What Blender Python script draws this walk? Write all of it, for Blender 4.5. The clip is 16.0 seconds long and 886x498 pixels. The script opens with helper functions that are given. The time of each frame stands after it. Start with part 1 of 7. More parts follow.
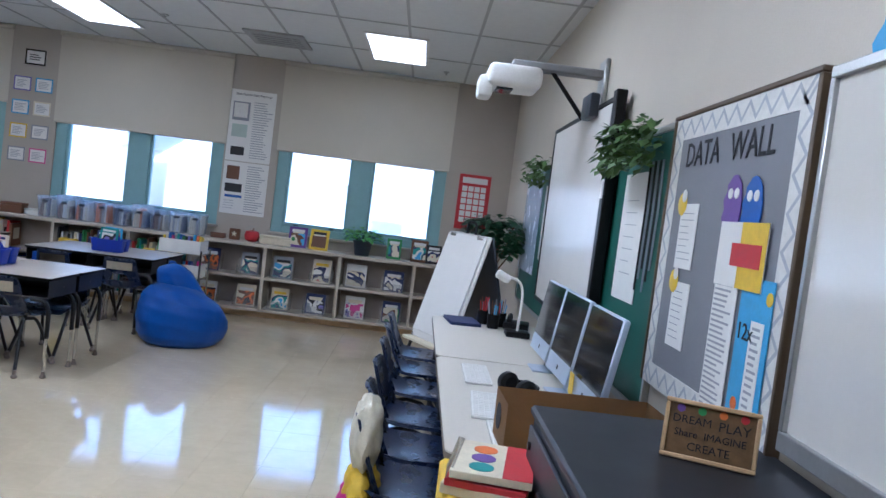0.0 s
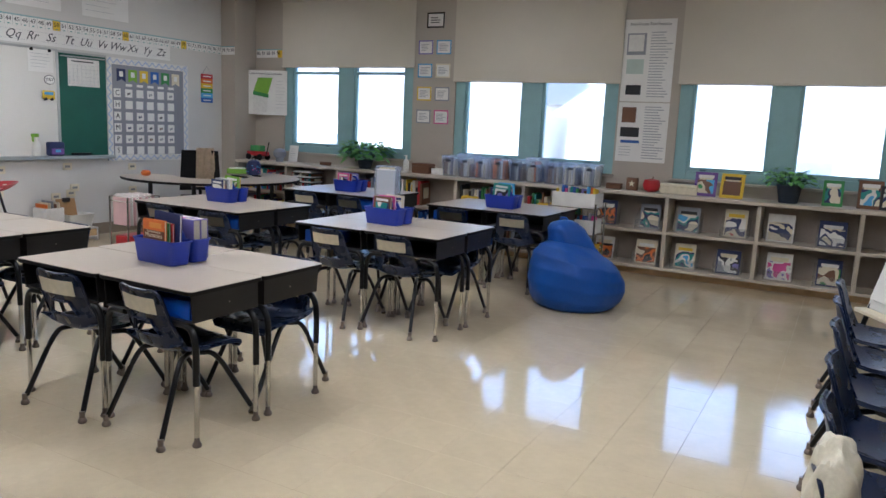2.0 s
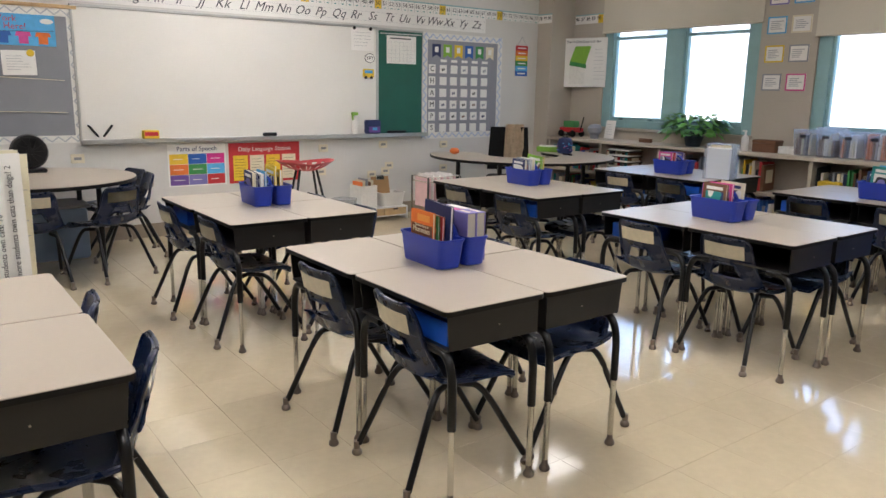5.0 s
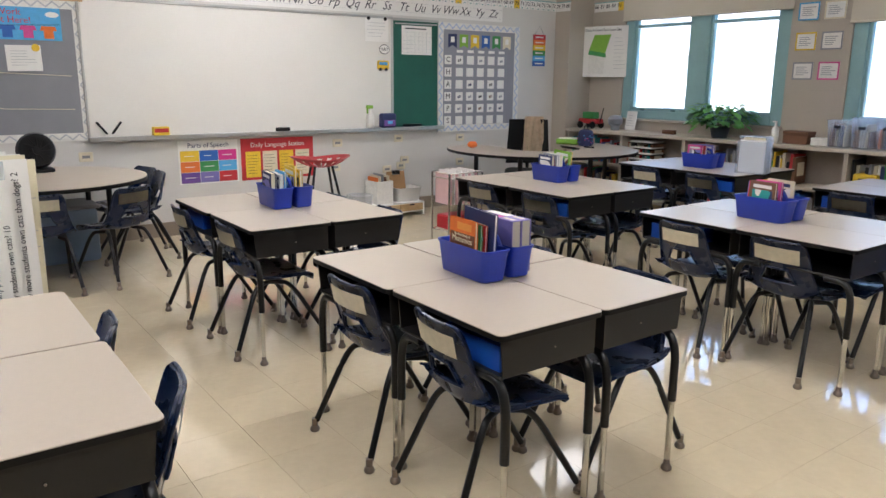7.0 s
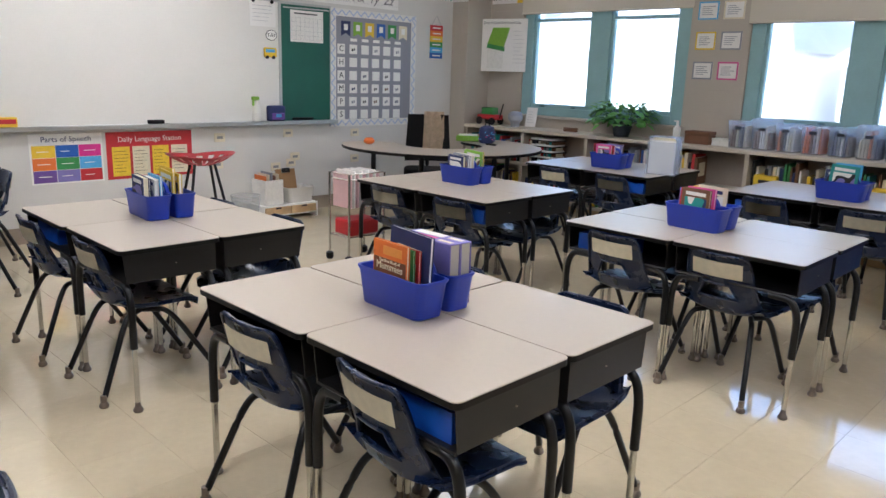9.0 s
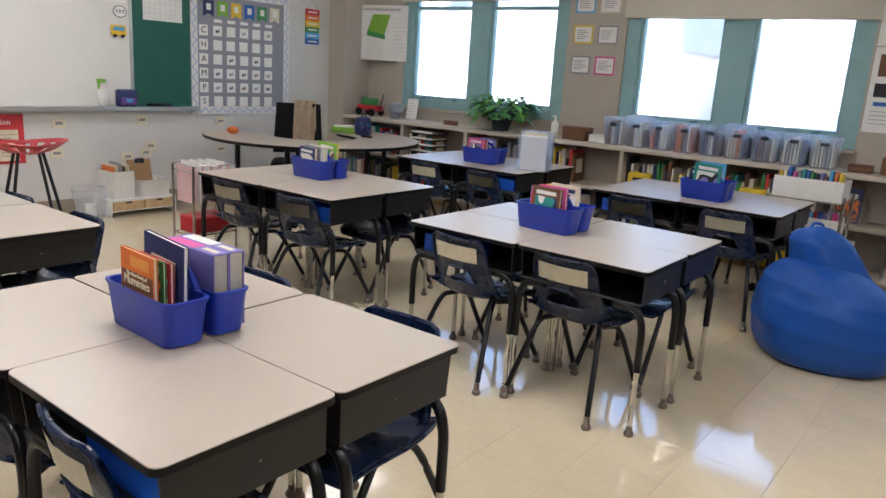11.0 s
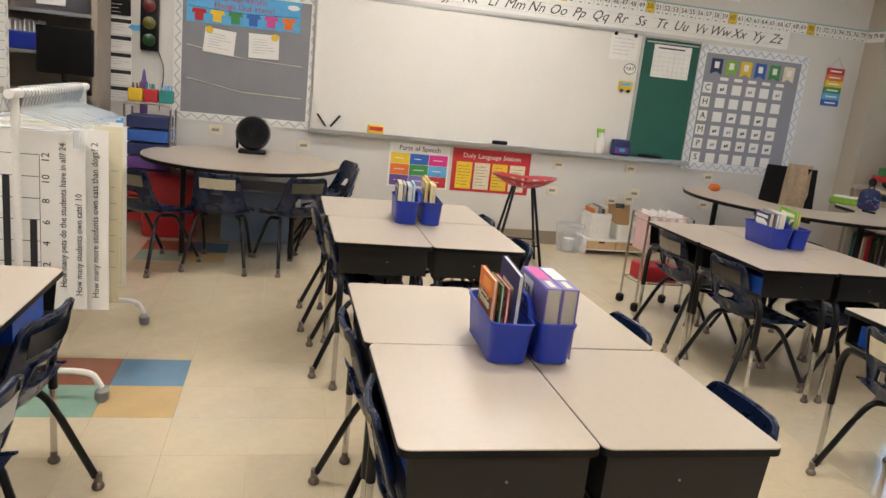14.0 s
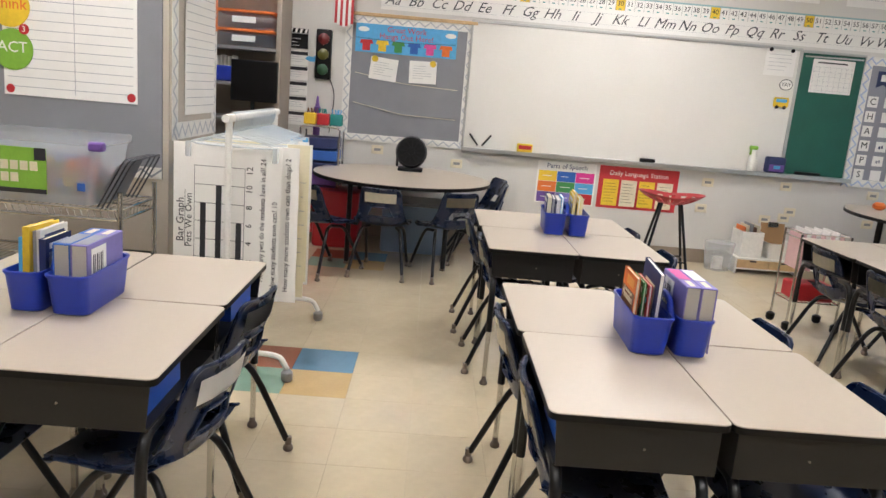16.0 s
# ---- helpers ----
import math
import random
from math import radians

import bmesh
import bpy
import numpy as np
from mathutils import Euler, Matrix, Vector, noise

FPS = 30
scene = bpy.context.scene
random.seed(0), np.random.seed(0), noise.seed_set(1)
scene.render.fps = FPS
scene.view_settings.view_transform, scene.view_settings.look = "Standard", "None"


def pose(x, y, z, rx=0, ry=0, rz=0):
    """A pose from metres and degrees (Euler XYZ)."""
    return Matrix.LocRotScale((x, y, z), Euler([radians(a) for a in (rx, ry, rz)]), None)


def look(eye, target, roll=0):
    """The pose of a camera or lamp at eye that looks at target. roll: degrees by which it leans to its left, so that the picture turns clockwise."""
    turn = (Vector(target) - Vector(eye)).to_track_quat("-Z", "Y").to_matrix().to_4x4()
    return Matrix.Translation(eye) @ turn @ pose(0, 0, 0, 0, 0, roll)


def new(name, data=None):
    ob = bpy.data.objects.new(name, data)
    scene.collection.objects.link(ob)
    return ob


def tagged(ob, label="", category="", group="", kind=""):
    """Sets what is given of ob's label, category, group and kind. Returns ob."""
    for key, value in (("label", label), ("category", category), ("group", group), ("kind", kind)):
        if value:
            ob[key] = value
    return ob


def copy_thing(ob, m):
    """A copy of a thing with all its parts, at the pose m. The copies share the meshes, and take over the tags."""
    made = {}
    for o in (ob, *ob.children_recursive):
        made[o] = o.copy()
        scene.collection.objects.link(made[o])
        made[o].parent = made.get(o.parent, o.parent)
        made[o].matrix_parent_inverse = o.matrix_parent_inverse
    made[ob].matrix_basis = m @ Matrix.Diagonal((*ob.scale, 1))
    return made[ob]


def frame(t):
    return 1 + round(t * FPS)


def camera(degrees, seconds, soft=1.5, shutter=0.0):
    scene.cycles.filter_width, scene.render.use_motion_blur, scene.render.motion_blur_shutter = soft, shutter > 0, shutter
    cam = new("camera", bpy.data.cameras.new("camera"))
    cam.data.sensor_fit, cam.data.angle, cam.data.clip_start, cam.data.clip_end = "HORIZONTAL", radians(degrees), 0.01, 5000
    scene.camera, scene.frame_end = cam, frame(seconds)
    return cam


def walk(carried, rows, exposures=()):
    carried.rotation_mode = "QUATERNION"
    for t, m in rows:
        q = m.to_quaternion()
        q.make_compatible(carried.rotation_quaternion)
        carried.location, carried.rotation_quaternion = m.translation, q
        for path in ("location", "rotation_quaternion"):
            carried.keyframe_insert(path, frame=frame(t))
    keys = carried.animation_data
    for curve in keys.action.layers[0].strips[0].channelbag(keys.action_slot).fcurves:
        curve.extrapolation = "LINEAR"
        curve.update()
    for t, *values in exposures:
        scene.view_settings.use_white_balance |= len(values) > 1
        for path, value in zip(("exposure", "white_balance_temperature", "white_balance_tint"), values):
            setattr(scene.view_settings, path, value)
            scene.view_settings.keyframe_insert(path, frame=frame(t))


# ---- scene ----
cam = camera(62.3, 16.0)
PATH = [
    (0, (0.072, 0.102, 1.488), (0.141, 2.098, 1.387), 7.2),
    (0.5, (0.136, 0.312, 1.483), (0.103, 2.308, 1.368), 10.1),
    (1, (0.072, 0.591, 1.481), (-0.212, 2.557, 1.246), 7.3),
    (1.5, (-0.035, 0.809, 1.395), (-0.669, 2.676, 1.066), 3.5),
    (2, (-0.087, 1.024, 1.428), (-1.032, 2.755, 1.099), 2.6),
    (2.5, (-0.183, 1.228, 1.402), (-1.3, 2.851, 1.058), 2.7),
    (3, (-0.317, 1.36, 1.435), (-1.523, 2.912, 1.067), 3.7),
    (3.5, (-0.427, 1.513, 1.418), (-1.751, 2.963, 1.039), 4.2),
    (4, (-0.487, 1.673, 1.412), (-1.95, 2.979, 1.018), 3.2),
    (4.5, (-0.563, 1.766, 1.384), (-2.124, 2.95, 0.984), 1.3),
    (7, (-0.914, 1.816, 1.416), (-2.487, 2.968, 0.969), 0.5),
    (7.5, (-0.995, 1.877, 1.427), (-2.552, 3.052, 0.985), 1.3),
    (8, (-1.128, 1.924, 1.41), (-2.652, 3.137, 0.956), 1.9),
    (8.5, (-1.298, 1.969, 1.441), (-2.757, 3.257, 0.98), 1.9),
    (9, (-1.39, 2.018, 1.419), (-2.754, 3.405, 0.957), 1.9),
    (9.5, (-1.417, 2.09, 1.404), (-2.663, 3.584, 0.938), 2.7),
    (10, (-1.392, 2.231, 1.405), (-2.552, 3.792, 0.938), 3.3),
    (12.5, (-1.316, 2.888, 1.383), (-2.752, 4.183, 0.87), 7.6),
    (13, (-1.245, 2.961, 1.384), (-2.928, 3.909, 0.867), 7.3),
    (13.5, (-1.185, 2.927, 1.408), (-3.015, 3.575, 0.925), 6.7),
    (14, (-1.113, 2.872, 1.419), (-3.014, 3.313, 0.981), 6.1),
    (14.5, (-1.003, 2.834, 1.424), (-2.94, 3.117, 1.014), 5.7),
    (15, (-0.872, 2.802, 1.415), (-2.823, 2.945, 0.999), 5.4),
    (15.5, (-0.824, 2.79, 1.417), (-2.777, 2.855, 0.989), 5.3),
    (16, (-0.824, 2.802, 1.416), (-2.779, 2.856, 0.996), 4.9),
]
EXPOSURES = [(0.0, 2.5, 4750, 13), (1.0, 2.48, 5050, 13), (2.0, 2.46, 5450, 13), (3.5, 2.58, 5990, 13), (7.0, 2.73, 5790, 13), (9.3, 2.71, 5590, 13), (10.2, 2.71, 5690, 13), (12.4, 2.65, 6130, 13), (13.2, 2.71, 6470, 13), (15.0, 2.86, 6050, 13), (16.0, 2.89, 5970, 13)]
walk(cam, [(t, look(eye, target, roll)) for t, eye, target, roll in PATH], EXPOSURES)

# ---- world, sun and lamps ----
def build_world():
    w = bpy.data.worlds.new("sky")
    w.use_nodes = True
    scene.world = w
    nt = w.node_tree
    sky = nt.nodes.new("ShaderNodeTexSky")
    sky.sky_type = "NISHITA"
    sky.sun_disc = False
    sky.sun_elevation = radians(44)
    sky.sun_rotation = radians(233)
    bg = nt.nodes["Background"]
    nt.links.new(sky.outputs[0], bg.inputs[0])
    bg.inputs[1].default_value = SKY
    sun = new("sun", bpy.data.lights.new("sun", "SUN"))
    sun.data.energy, sun.data.angle, sun.data.color = 2.2, radians(0.5), (1.0, 0.95, 0.88)
    sun.matrix_world = look((0, 0, 30), (18.0, 13.5, 8.5))


SKY = 0.15
PANEL_LIGHT = 3.5
build_world()


# ---- materials ----
def lin(h):
    v = [int(h[i:i + 2], 16) / 255 for i in (1, 3, 5)]
    return tuple(c / 12.92 if c <= 0.04045 else ((c + 0.055) / 1.055) ** 2.4 for c in v)


MATS = {}


def mat(name, color, rough=0.5, metal=0.0, var=0.1, scale=6.0, bump=0.0, bscale=80.0, coat=0.0, glow=0.0, clear=0.0, spread=0.0, thin=0.0, spec=0.5):
    """A procedural material: two scales of colour noise, fine relief, a little roughness wear."""
    if name in MATS:
        return MATS[name]
    if isinstance(color, str):
        color = lin(color)
    m = bpy.data.materials.new(name)
    m.use_nodes = True
    nt = m.node_tree
    n, l = nt.nodes, nt.links
    p = n["Principled BSDF"]
    co = n.new("ShaderNodeTexCoord")
    big = n.new("ShaderNodeTexNoise")
    big.inputs["Scale"].default_value, big.inputs["Detail"].default_value = scale, 4
    fine = n.new("ShaderNodeTexNoise")
    fine.inputs["Scale"].default_value, fine.inputs["Detail"].default_value = bscale, 3
    l.new(co.outputs["Object"], big.inputs[0]), l.new(co.outputs["Object"], fine.inputs[0])
    add = n.new("ShaderNodeMath")
    add.operation = "ADD"
    l.new(big.outputs[0], add.inputs[0])
    mul = n.new("ShaderNodeMath")
    mul.operation = "MULTIPLY"
    mul.inputs[1].default_value = 0.5
    l.new(fine.outputs[0], mul.inputs[0])
    l.new(mul.outputs[0], add.inputs[1])
    ramp = n.new("ShaderNodeMapRange")
    ramp.inputs[1].default_value, ramp.inputs[2].default_value = 0.45, 1.05
    ramp.inputs[3].default_value, ramp.inputs[4].default_value = 1 - var, 1 + var
    l.new(add.outputs[0], ramp.inputs[0])
    last = ramp.outputs[0]
    if spread:
        oi = n.new("ShaderNodeObjectInfo")
        mr = n.new("ShaderNodeMapRange")
        mr.inputs[3].default_value, mr.inputs[4].default_value = 1 - spread, 1 + spread
        l.new(oi.outputs["Random"], mr.inputs[0])
        mm = n.new("ShaderNodeMath")
        mm.operation = "MULTIPLY"
        l.new(last, mm.inputs[0]), l.new(mr.outputs[0], mm.inputs[1])
        last = mm.outputs[0]
    sc = n.new("ShaderNodeVectorMath")
    sc.operation = "SCALE"
    sc.inputs[0].default_value = color
    l.new(last, sc.inputs["Scale"])
    l.new(sc.outputs[0], p.inputs["Base Color"])
    rr = n.new("ShaderNodeMapRange")
    rr.inputs[3].default_value, rr.inputs[4].default_value = max(rough - 0.06, 0.02), min(rough + 0.08, 1)
    l.new(big.outputs[0], rr.inputs[0])
    l.new(rr.outputs[0], p.inputs["Roughness"])
    p.inputs["Metallic"].default_value = metal
    p.inputs["Coat Weight"].default_value = coat
    p.inputs["Coat Roughness"].default_value = 0.06
    p.inputs["Specular IOR Level"].default_value = spec
    if bump:
        b = n.new("ShaderNodeBump")
        b.inputs["Strength"].default_value, b.inputs["Distance"].default_value = bump, 0.004
        l.new(fine.outputs[0], b.inputs["Height"])
        l.new(b.outputs[0], p.inputs["Normal"])
    if clear:
        p.inputs["Transmission Weight"].default_value = clear
        p.inputs["IOR"].default_value = 1.45
    if glow:
        p.inputs["Emission Color"].default_value = (*color, 1)
        p.inputs["Emission Strength"].default_value = glow
    if thin:
        # thin milky plastic: part see-through, part light-scattering skin
        tr, tl, m1, m2 = n.new("ShaderNodeBsdfTransparent"), n.new("ShaderNodeBsdfTranslucent"), n.new("ShaderNodeMixShader"), n.new("ShaderNodeMixShader")
        l.new(sc.outputs[0], tl.inputs["Color"])
        m1.inputs[0].default_value, m2.inputs[0].default_value = 0.7, thin
        l.new(p.outputs[0], m1.inputs[1]), l.new(tl.outputs[0], m1.inputs[2])
        l.new(m1.outputs[0], m2.inputs[1]), l.new(tr.outputs[0], m2.inputs[2])
        l.new(m2.outputs[0], n["Material Output"].inputs["Surface"])
    MATS[name] = m
    return m


WALL = mat("painted block wall", "#b3aa9c", 0.65, var=0.05, scale=2, bump=0.25, bscale=140)
WALL_E = mat("beige painted side wall", "#c8bfae", 0.6, var=0.05, scale=2, bump=0.2, bscale=140)
WALL_W = mat("pale grey painted wall", "#cfccc6", 0.6, var=0.05, scale=2, bump=0.2, bscale=140)
TEAL = mat("teal window paint", "#8db0b2", 0.45, var=0.07, scale=9, bump=0.1)
SHADE = mat("cream roller shade", "#cbc4b4", 0.85, var=0.03, scale=3, bump=0.15, bscale=400)
CEIL = mat("ceiling tile", "#dcdcda", 0.9, var=0.04, scale=20, bump=0.5, bscale=220)
# grey puts the grid's shadow lines into its colour; the vent shares it
GRID = mat("ceiling grid", "#a9a9a7", 0.5)
# weaker glows that tune the light by the windows and over the nook
PANEL_DIM = mat("dimmed diffuser", "#fff8ee", 0.5, var=0.02, glow=0.8)
PANEL_HALF = mat("half strength diffuser", "#fff8ee", 0.5, var=0.02, glow=2.0)
PANEL = mat("lit diffuser", "#fff8ee", 0.5, var=0.02, glow=PANEL_LIGHT)
TILE = mat("vinyl floor tile", "#d2c3a5", 0.09, var=0.06, scale=7, bump=0.02, bscale=30, coat=0.6, spread=0.02)
JOINT = mat("tile joint", "#bdaf92", 0.4)
TILE_B = mat("blue vinyl tile", "#6f93ac", 0.16, var=0.08, coat=0.35)
TILE_Y = mat("yellow vinyl tile", "#c9ad7a", 0.16, var=0.08, coat=0.35)
TILE_R = mat("red vinyl tile", "#a8705a", 0.16, var=0.08, coat=0.35)
TILE_G = mat("green vinyl tile", "#8fae9c", 0.16, var=0.08, coat=0.35)
BASE = mat("vinyl baseboard", "#8f8271", 0.5)
LAM = mat("speckled laminate desk top", "#b5a999", 0.34, spec=0.75, var=0.04, scale=40, bscale=300)
LAM2 = mat("beige laminate table top", "#cfc8bb", 0.35, var=0.05, scale=50, bscale=400)
BLACK = mat("black painted steel", "#0c0d0f", 0.3, spec=0.4, var=0.15, scale=12)
BLACKP = mat("black plastic", "#0c0c0e", 0.42, spec=0.25, var=0.12)
# raised above BLACK: light bounced off the floor is in the base colour
BOXM = mat("black sheet steel, floor bounce in colour", "#171616", 0.42, spec=0.4, var=0.1, scale=9, bump=0.08, bscale=260)
EDGE = mat("black desk edge", "#121112", 0.45, spec=0.2)
NAVY = mat("navy chair plastic", "#0c1b37", 0.27, spec=0.45, var=0.12, scale=14, bump=0.12, bscale=300)
CHROME = mat("chrome steel", "#c9c8c4", 0.2, 1.0, var=0.08)
RUBBER = mat("grey brown metal glide", "#857a70", 0.28, 0.8)
CREAM = mat("cream name label", "#cfc6ad", 0.7, var=0.08, scale=30)
PAPER = mat("white paper", "#e6e4df", 0.8, var=0.03, scale=8)
OLDPAPER = mat("yellowed paper", "#ded6b8", 0.8, var=0.05, scale=6)
INK = mat("dark ink", "#26262a", 0.7)
PENCIL = mat("grey print", "#a3a3a8", 0.8)
BLUEP = mat("royal blue plastic", "#1a34a0", 0.36, var=0.08, scale=12, spread=0.05)
TRAYB = mat("bright blue tray", "#1b4fb0", 0.4)
BOARD = mat("whiteboard enamel", "#e0ddd6", 0.22, var=0.03, scale=1.5)
ALU = mat("aluminium trim", "#b9b9b6", 0.35, 0.8)
GREEN = mat("green chalkboard", "#1d5a4c", 0.55, var=0.12, scale=4)
GREYB = mat("grey board fabric", "#85868b", 0.85, var=0.06, scale=5, bump=0.3, bscale=500)
GREYD = mat("dark grey chart", "#8d8e97", 0.7, var=0.05)
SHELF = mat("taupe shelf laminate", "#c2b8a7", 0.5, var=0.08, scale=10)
# the shelf taupe darkened, so the shade of the recesses is in its colour
SHELF_SHADED = mat("taupe laminate with recess shade", "#a2978a", 0.6, var=0.1, scale=6)
BEAN = mat("blue vinyl beanbag", "#1a4a98", 0.45, spec=0.3, var=0.1, scale=5, bump=0.3, bscale=40)
LEAF = mat("green leaf", "#64a148", 0.5, var=0.35, scale=14, spread=0.1)
LEAFD = mat("dark green leaf", "#264e2e", 0.5, var=0.35, scale=14)
LEAFI = mat("ivy leaf", "#55703a", 0.6, var=0.45, scale=18)
POT = mat("dark pot", "#26303c", 0.5)
CARD = mat("brown cardboard", "#9c7a52", 0.8, var=0.08, scale=8)
WOOD = mat("light wood", "#c2a377", 0.55, var=0.18, scale=14)
DARKG = mat("dark grey cabinet", "#31353c", 0.4, spec=0.3, var=0.08)
CLEARP = mat("clear plastic", "#e8eef4", 0.2, thin=0.75, var=0.02)
PALEWAVE = mat("pale grey border wave", "#b4b7bc", 0.7)
HANGER = mat("clear hanger plastic", "#e6ecef", 0.15, thin=0.4, var=0.02)
FROST = mat("frosted plastic bin", "#e4eeff", 0.25, thin=0.73, var=0.03)
GLASS = mat("window glass", "#ffffff", 0.02, clear=1.0, var=0.0)
RED = mat("red", "#b3242c", 0.45)
REDM = mat("red seat metal", "#a02a30", 0.35)
WHITEP = mat("white plastic", "#e2e0da", 0.4)
GREYP = mat("grey plastic", "#8b8b8b", 0.45)
SCREEN = mat("dark screen", "#16181c", 0.08, var=0.02)
MONI = mat("silver monitor", "#b9c4d4", 0.35, 0.3)
TAN = mat("tan cardigan", "#d2bda0", 0.9, var=0.15, scale=30, bump=0.6, bscale=200)
MESHB = mat("black chair mesh", "#111113", 0.8, bump=0.6, bscale=400)
WHITEPAINT = mat("white house siding", "#e8e8e6", 0.7, var=0.04)
ROOF = mat("house roof", "#a8a6a2", 0.9, var=0.12, scale=3)
ASPH = mat("asphalt", "#6b6a68", 0.9, var=0.15, scale=3)
GRASS = mat("lawn", "#5f7442", 0.95, var=0.3, scale=2)
CONC = mat("pale concrete", "#bdb8ae", 0.9, var=0.1, scale=3)
HEX = dict(
           orange="#d8702c", purple="#6a4a92", yellow="#e0bd2e", lime="#7fae3a", pink="#cf4f92", blue="#2f5fae", sky="#57a6d8",
           red="#b92d33", teal="#2f8a86", brown="#6d4a33", cream="#d9cfb4", white="#dedcd6", navy="#25305c", grey="#8c8f96", green="#3f8a4a",
           black="#202024", violet="#7c74b4", magenta="#cc2f86")
HUES = {k: mat("print " + k, h, 0.55, var=0.1, scale=25) for k, h in HEX.items()}


def art(name, hues, scale=14.0):
    """Printed cover art: flat patches of several inks."""
    m = mat(name, HEX[hues[0]], 0.4, var=0.08, scale=scale)
    n, l = m.node_tree.nodes, m.node_tree.links
    co, no, ramp = n.new("ShaderNodeTexCoord"), n.new("ShaderNodeTexNoise"), n.new("ShaderNodeValToRGB")
    oi, ad = n.new("ShaderNodeObjectInfo"), n.new("ShaderNodeVectorMath")
    ad.operation = "MULTIPLY_ADD"
    ad.inputs[1].default_value = (1, 1, 1)
    l.new(co.outputs["Object"], ad.inputs[0]), l.new(oi.outputs["Random"], ad.inputs[2])
    no.inputs["Scale"].default_value, no.inputs["Detail"].default_value, no.inputs["Distortion"].default_value = scale * 0.55, 1, 0.3
    l.new(ad.outputs[0], no.inputs[0])
    ramp.color_ramp.interpolation = "CONSTANT"
    for k, h in enumerate(hues):
        e = ramp.color_ramp.elements[k] if k < 2 else ramp.color_ramp.elements.new(0.5)
        e.position, e.color = (0.0 if k == 0 else 0.34 + 0.32 * (k - 1) / (len(hues) - 1)), (*lin(HEX[h]), 1)
    l.new(no.outputs[0], ramp.inputs[0])
    l.new(ramp.outputs[0], n["Principled BSDF"].inputs["Base Color"])
    return m


ART = [art("cover art a", ("sky", "white", "teal", "navy", "cream")), art("cover art b", ("cream", "brown", "orange", "black"), 18), art("cover art c", ("grey", "white", "black", "violet"), 16),
       art("cover art d", ("green", "cream", "brown", "sky"), 12), art("cover art e", ("red", "cream", "navy", "white"), 15), art("cover art f", ("navy", "violet", "white", "pink"), 20)]


# ---- mesh helpers ----
def bx(bm, x0, y0, z0, x1, y1, z1, bev=0.0, seg=1):
    r = bmesh.ops.create_cube(bm, size=1.0)
    for v in r["verts"]:
        v.co = ((x0 + x1) / 2 + v.co.x * (x1 - x0), (y0 + y1) / 2 + v.co.y * (y1 - y0), (z0 + z1) / 2 + v.co.z * (z1 - z0))
    if bev:
        es = list({e for v in r["verts"] for e in v.link_edges})
        bmesh.ops.bevel(bm, geom=es, offset=bev, segments=seg, profile=0.5, affect="EDGES")
    return bm


def box(*a):
    return bx(bmesh.new(), *a)


def tube(bm, pts, r, seg=8, closed=False):
    pts = [Vector(p) for p in pts]
    rings = []
    up = Vector((0, 0, 1))
    for i, p in enumerate(pts):
        a, b = pts[max(i - 1, 0)], pts[min(i + 1, len(pts) - 1)]
        if closed:
            a, b = pts[i - 1], pts[(i + 1) % len(pts)]
        d = (b - a).normalized()
        u = d.cross(up if abs(d.z) < 0.9 else Vector((1, 0, 0))).normalized()
        if rings and (u.dot(last) < 0):
            u = -u
        last = u
        w = d.cross(u)
        rings.append([bm.verts.new(p + r * (math.cos(t) * u + math.sin(t) * w)) for t in [2 * math.pi * k / seg for k in range(seg)]])
    pairs = list(zip(rings, rings[1:])) + ([(rings[-1], rings[0])] if closed else [])
    for a, b in pairs:
        for k in range(seg):
            bm.faces.new((a[k], a[(k + 1) % seg], b[(k + 1) % seg], b[k]))
    if not closed:
        bm.faces.new(rings[0][::-1]), bm.faces.new(rings[-1])
    return bm


def bend(points, n=5, k=0.35):
    """Rounds the corners of a polyline."""
    pts = [Vector(p) for p in points]
    out = [pts[0]]
    for a, b, c in zip(pts, pts[1:], pts[2:]):
        s, e = b.lerp(a, k), b.lerp(c, k)
        for i in range(n + 1):
            t = i / n
            out.append(s.lerp(b, t).lerp(b.lerp(e, t), t))
    return out + [pts[-1]]


def lathe(bm, prof, seg=16, at=(0, 0, 0)):
    rings = []
    for r, z in prof:
        rings.append([bm.verts.new((at[0] + max(r, 1e-4) * math.cos(2 * math.pi * k / seg), at[1] + max(r, 1e-4) * math.sin(2 * math.pi * k / seg), at[2] + z)) for k in range(seg)])
    for a, b in zip(rings, rings[1:]):
        for k in range(seg):
            bm.faces.new((a[k], a[(k + 1) % seg], b[(k + 1) % seg], b[k]))
    bm.faces.new(rings[0][::-1]), bm.faces.new(rings[-1])
    return bm


def slab(bm, outline, z0, z1, bev=0.0):
    """A plate with the given outline in plan."""
    lo = [bm.verts.new((x, y, z0)) for x, y in outline]
    hi = [bm.verts.new((x, y, z1)) for x, y in outline]
    n = len(lo)
    bm.faces.new(lo[::-1])
    top = bm.faces.new(hi)
    for k in range(n):
        bm.faces.new((lo[k], lo[(k + 1) % n], hi[(k + 1) % n], hi[k]))
    if bev:
        bmesh.ops.bevel(bm, geom=list(top.edges), offset=bev, segments=1, affect="EDGES")
    return bm


def rounded(w, d, r, n=4, cx=0, cy=0):
    out = []
    for sx, sy, a0 in ((1, 1, 0), (-1, 1, 90), (-1, -1, 180), (1, -1, 270)):
        for k in range(n + 1):
            a = radians(a0 + 90 * k / n)
            out.append((cx + sx * (w / 2 - r) + r * math.cos(a), cy + sy * (d / 2 - r) + r * math.sin(a)))
    return out


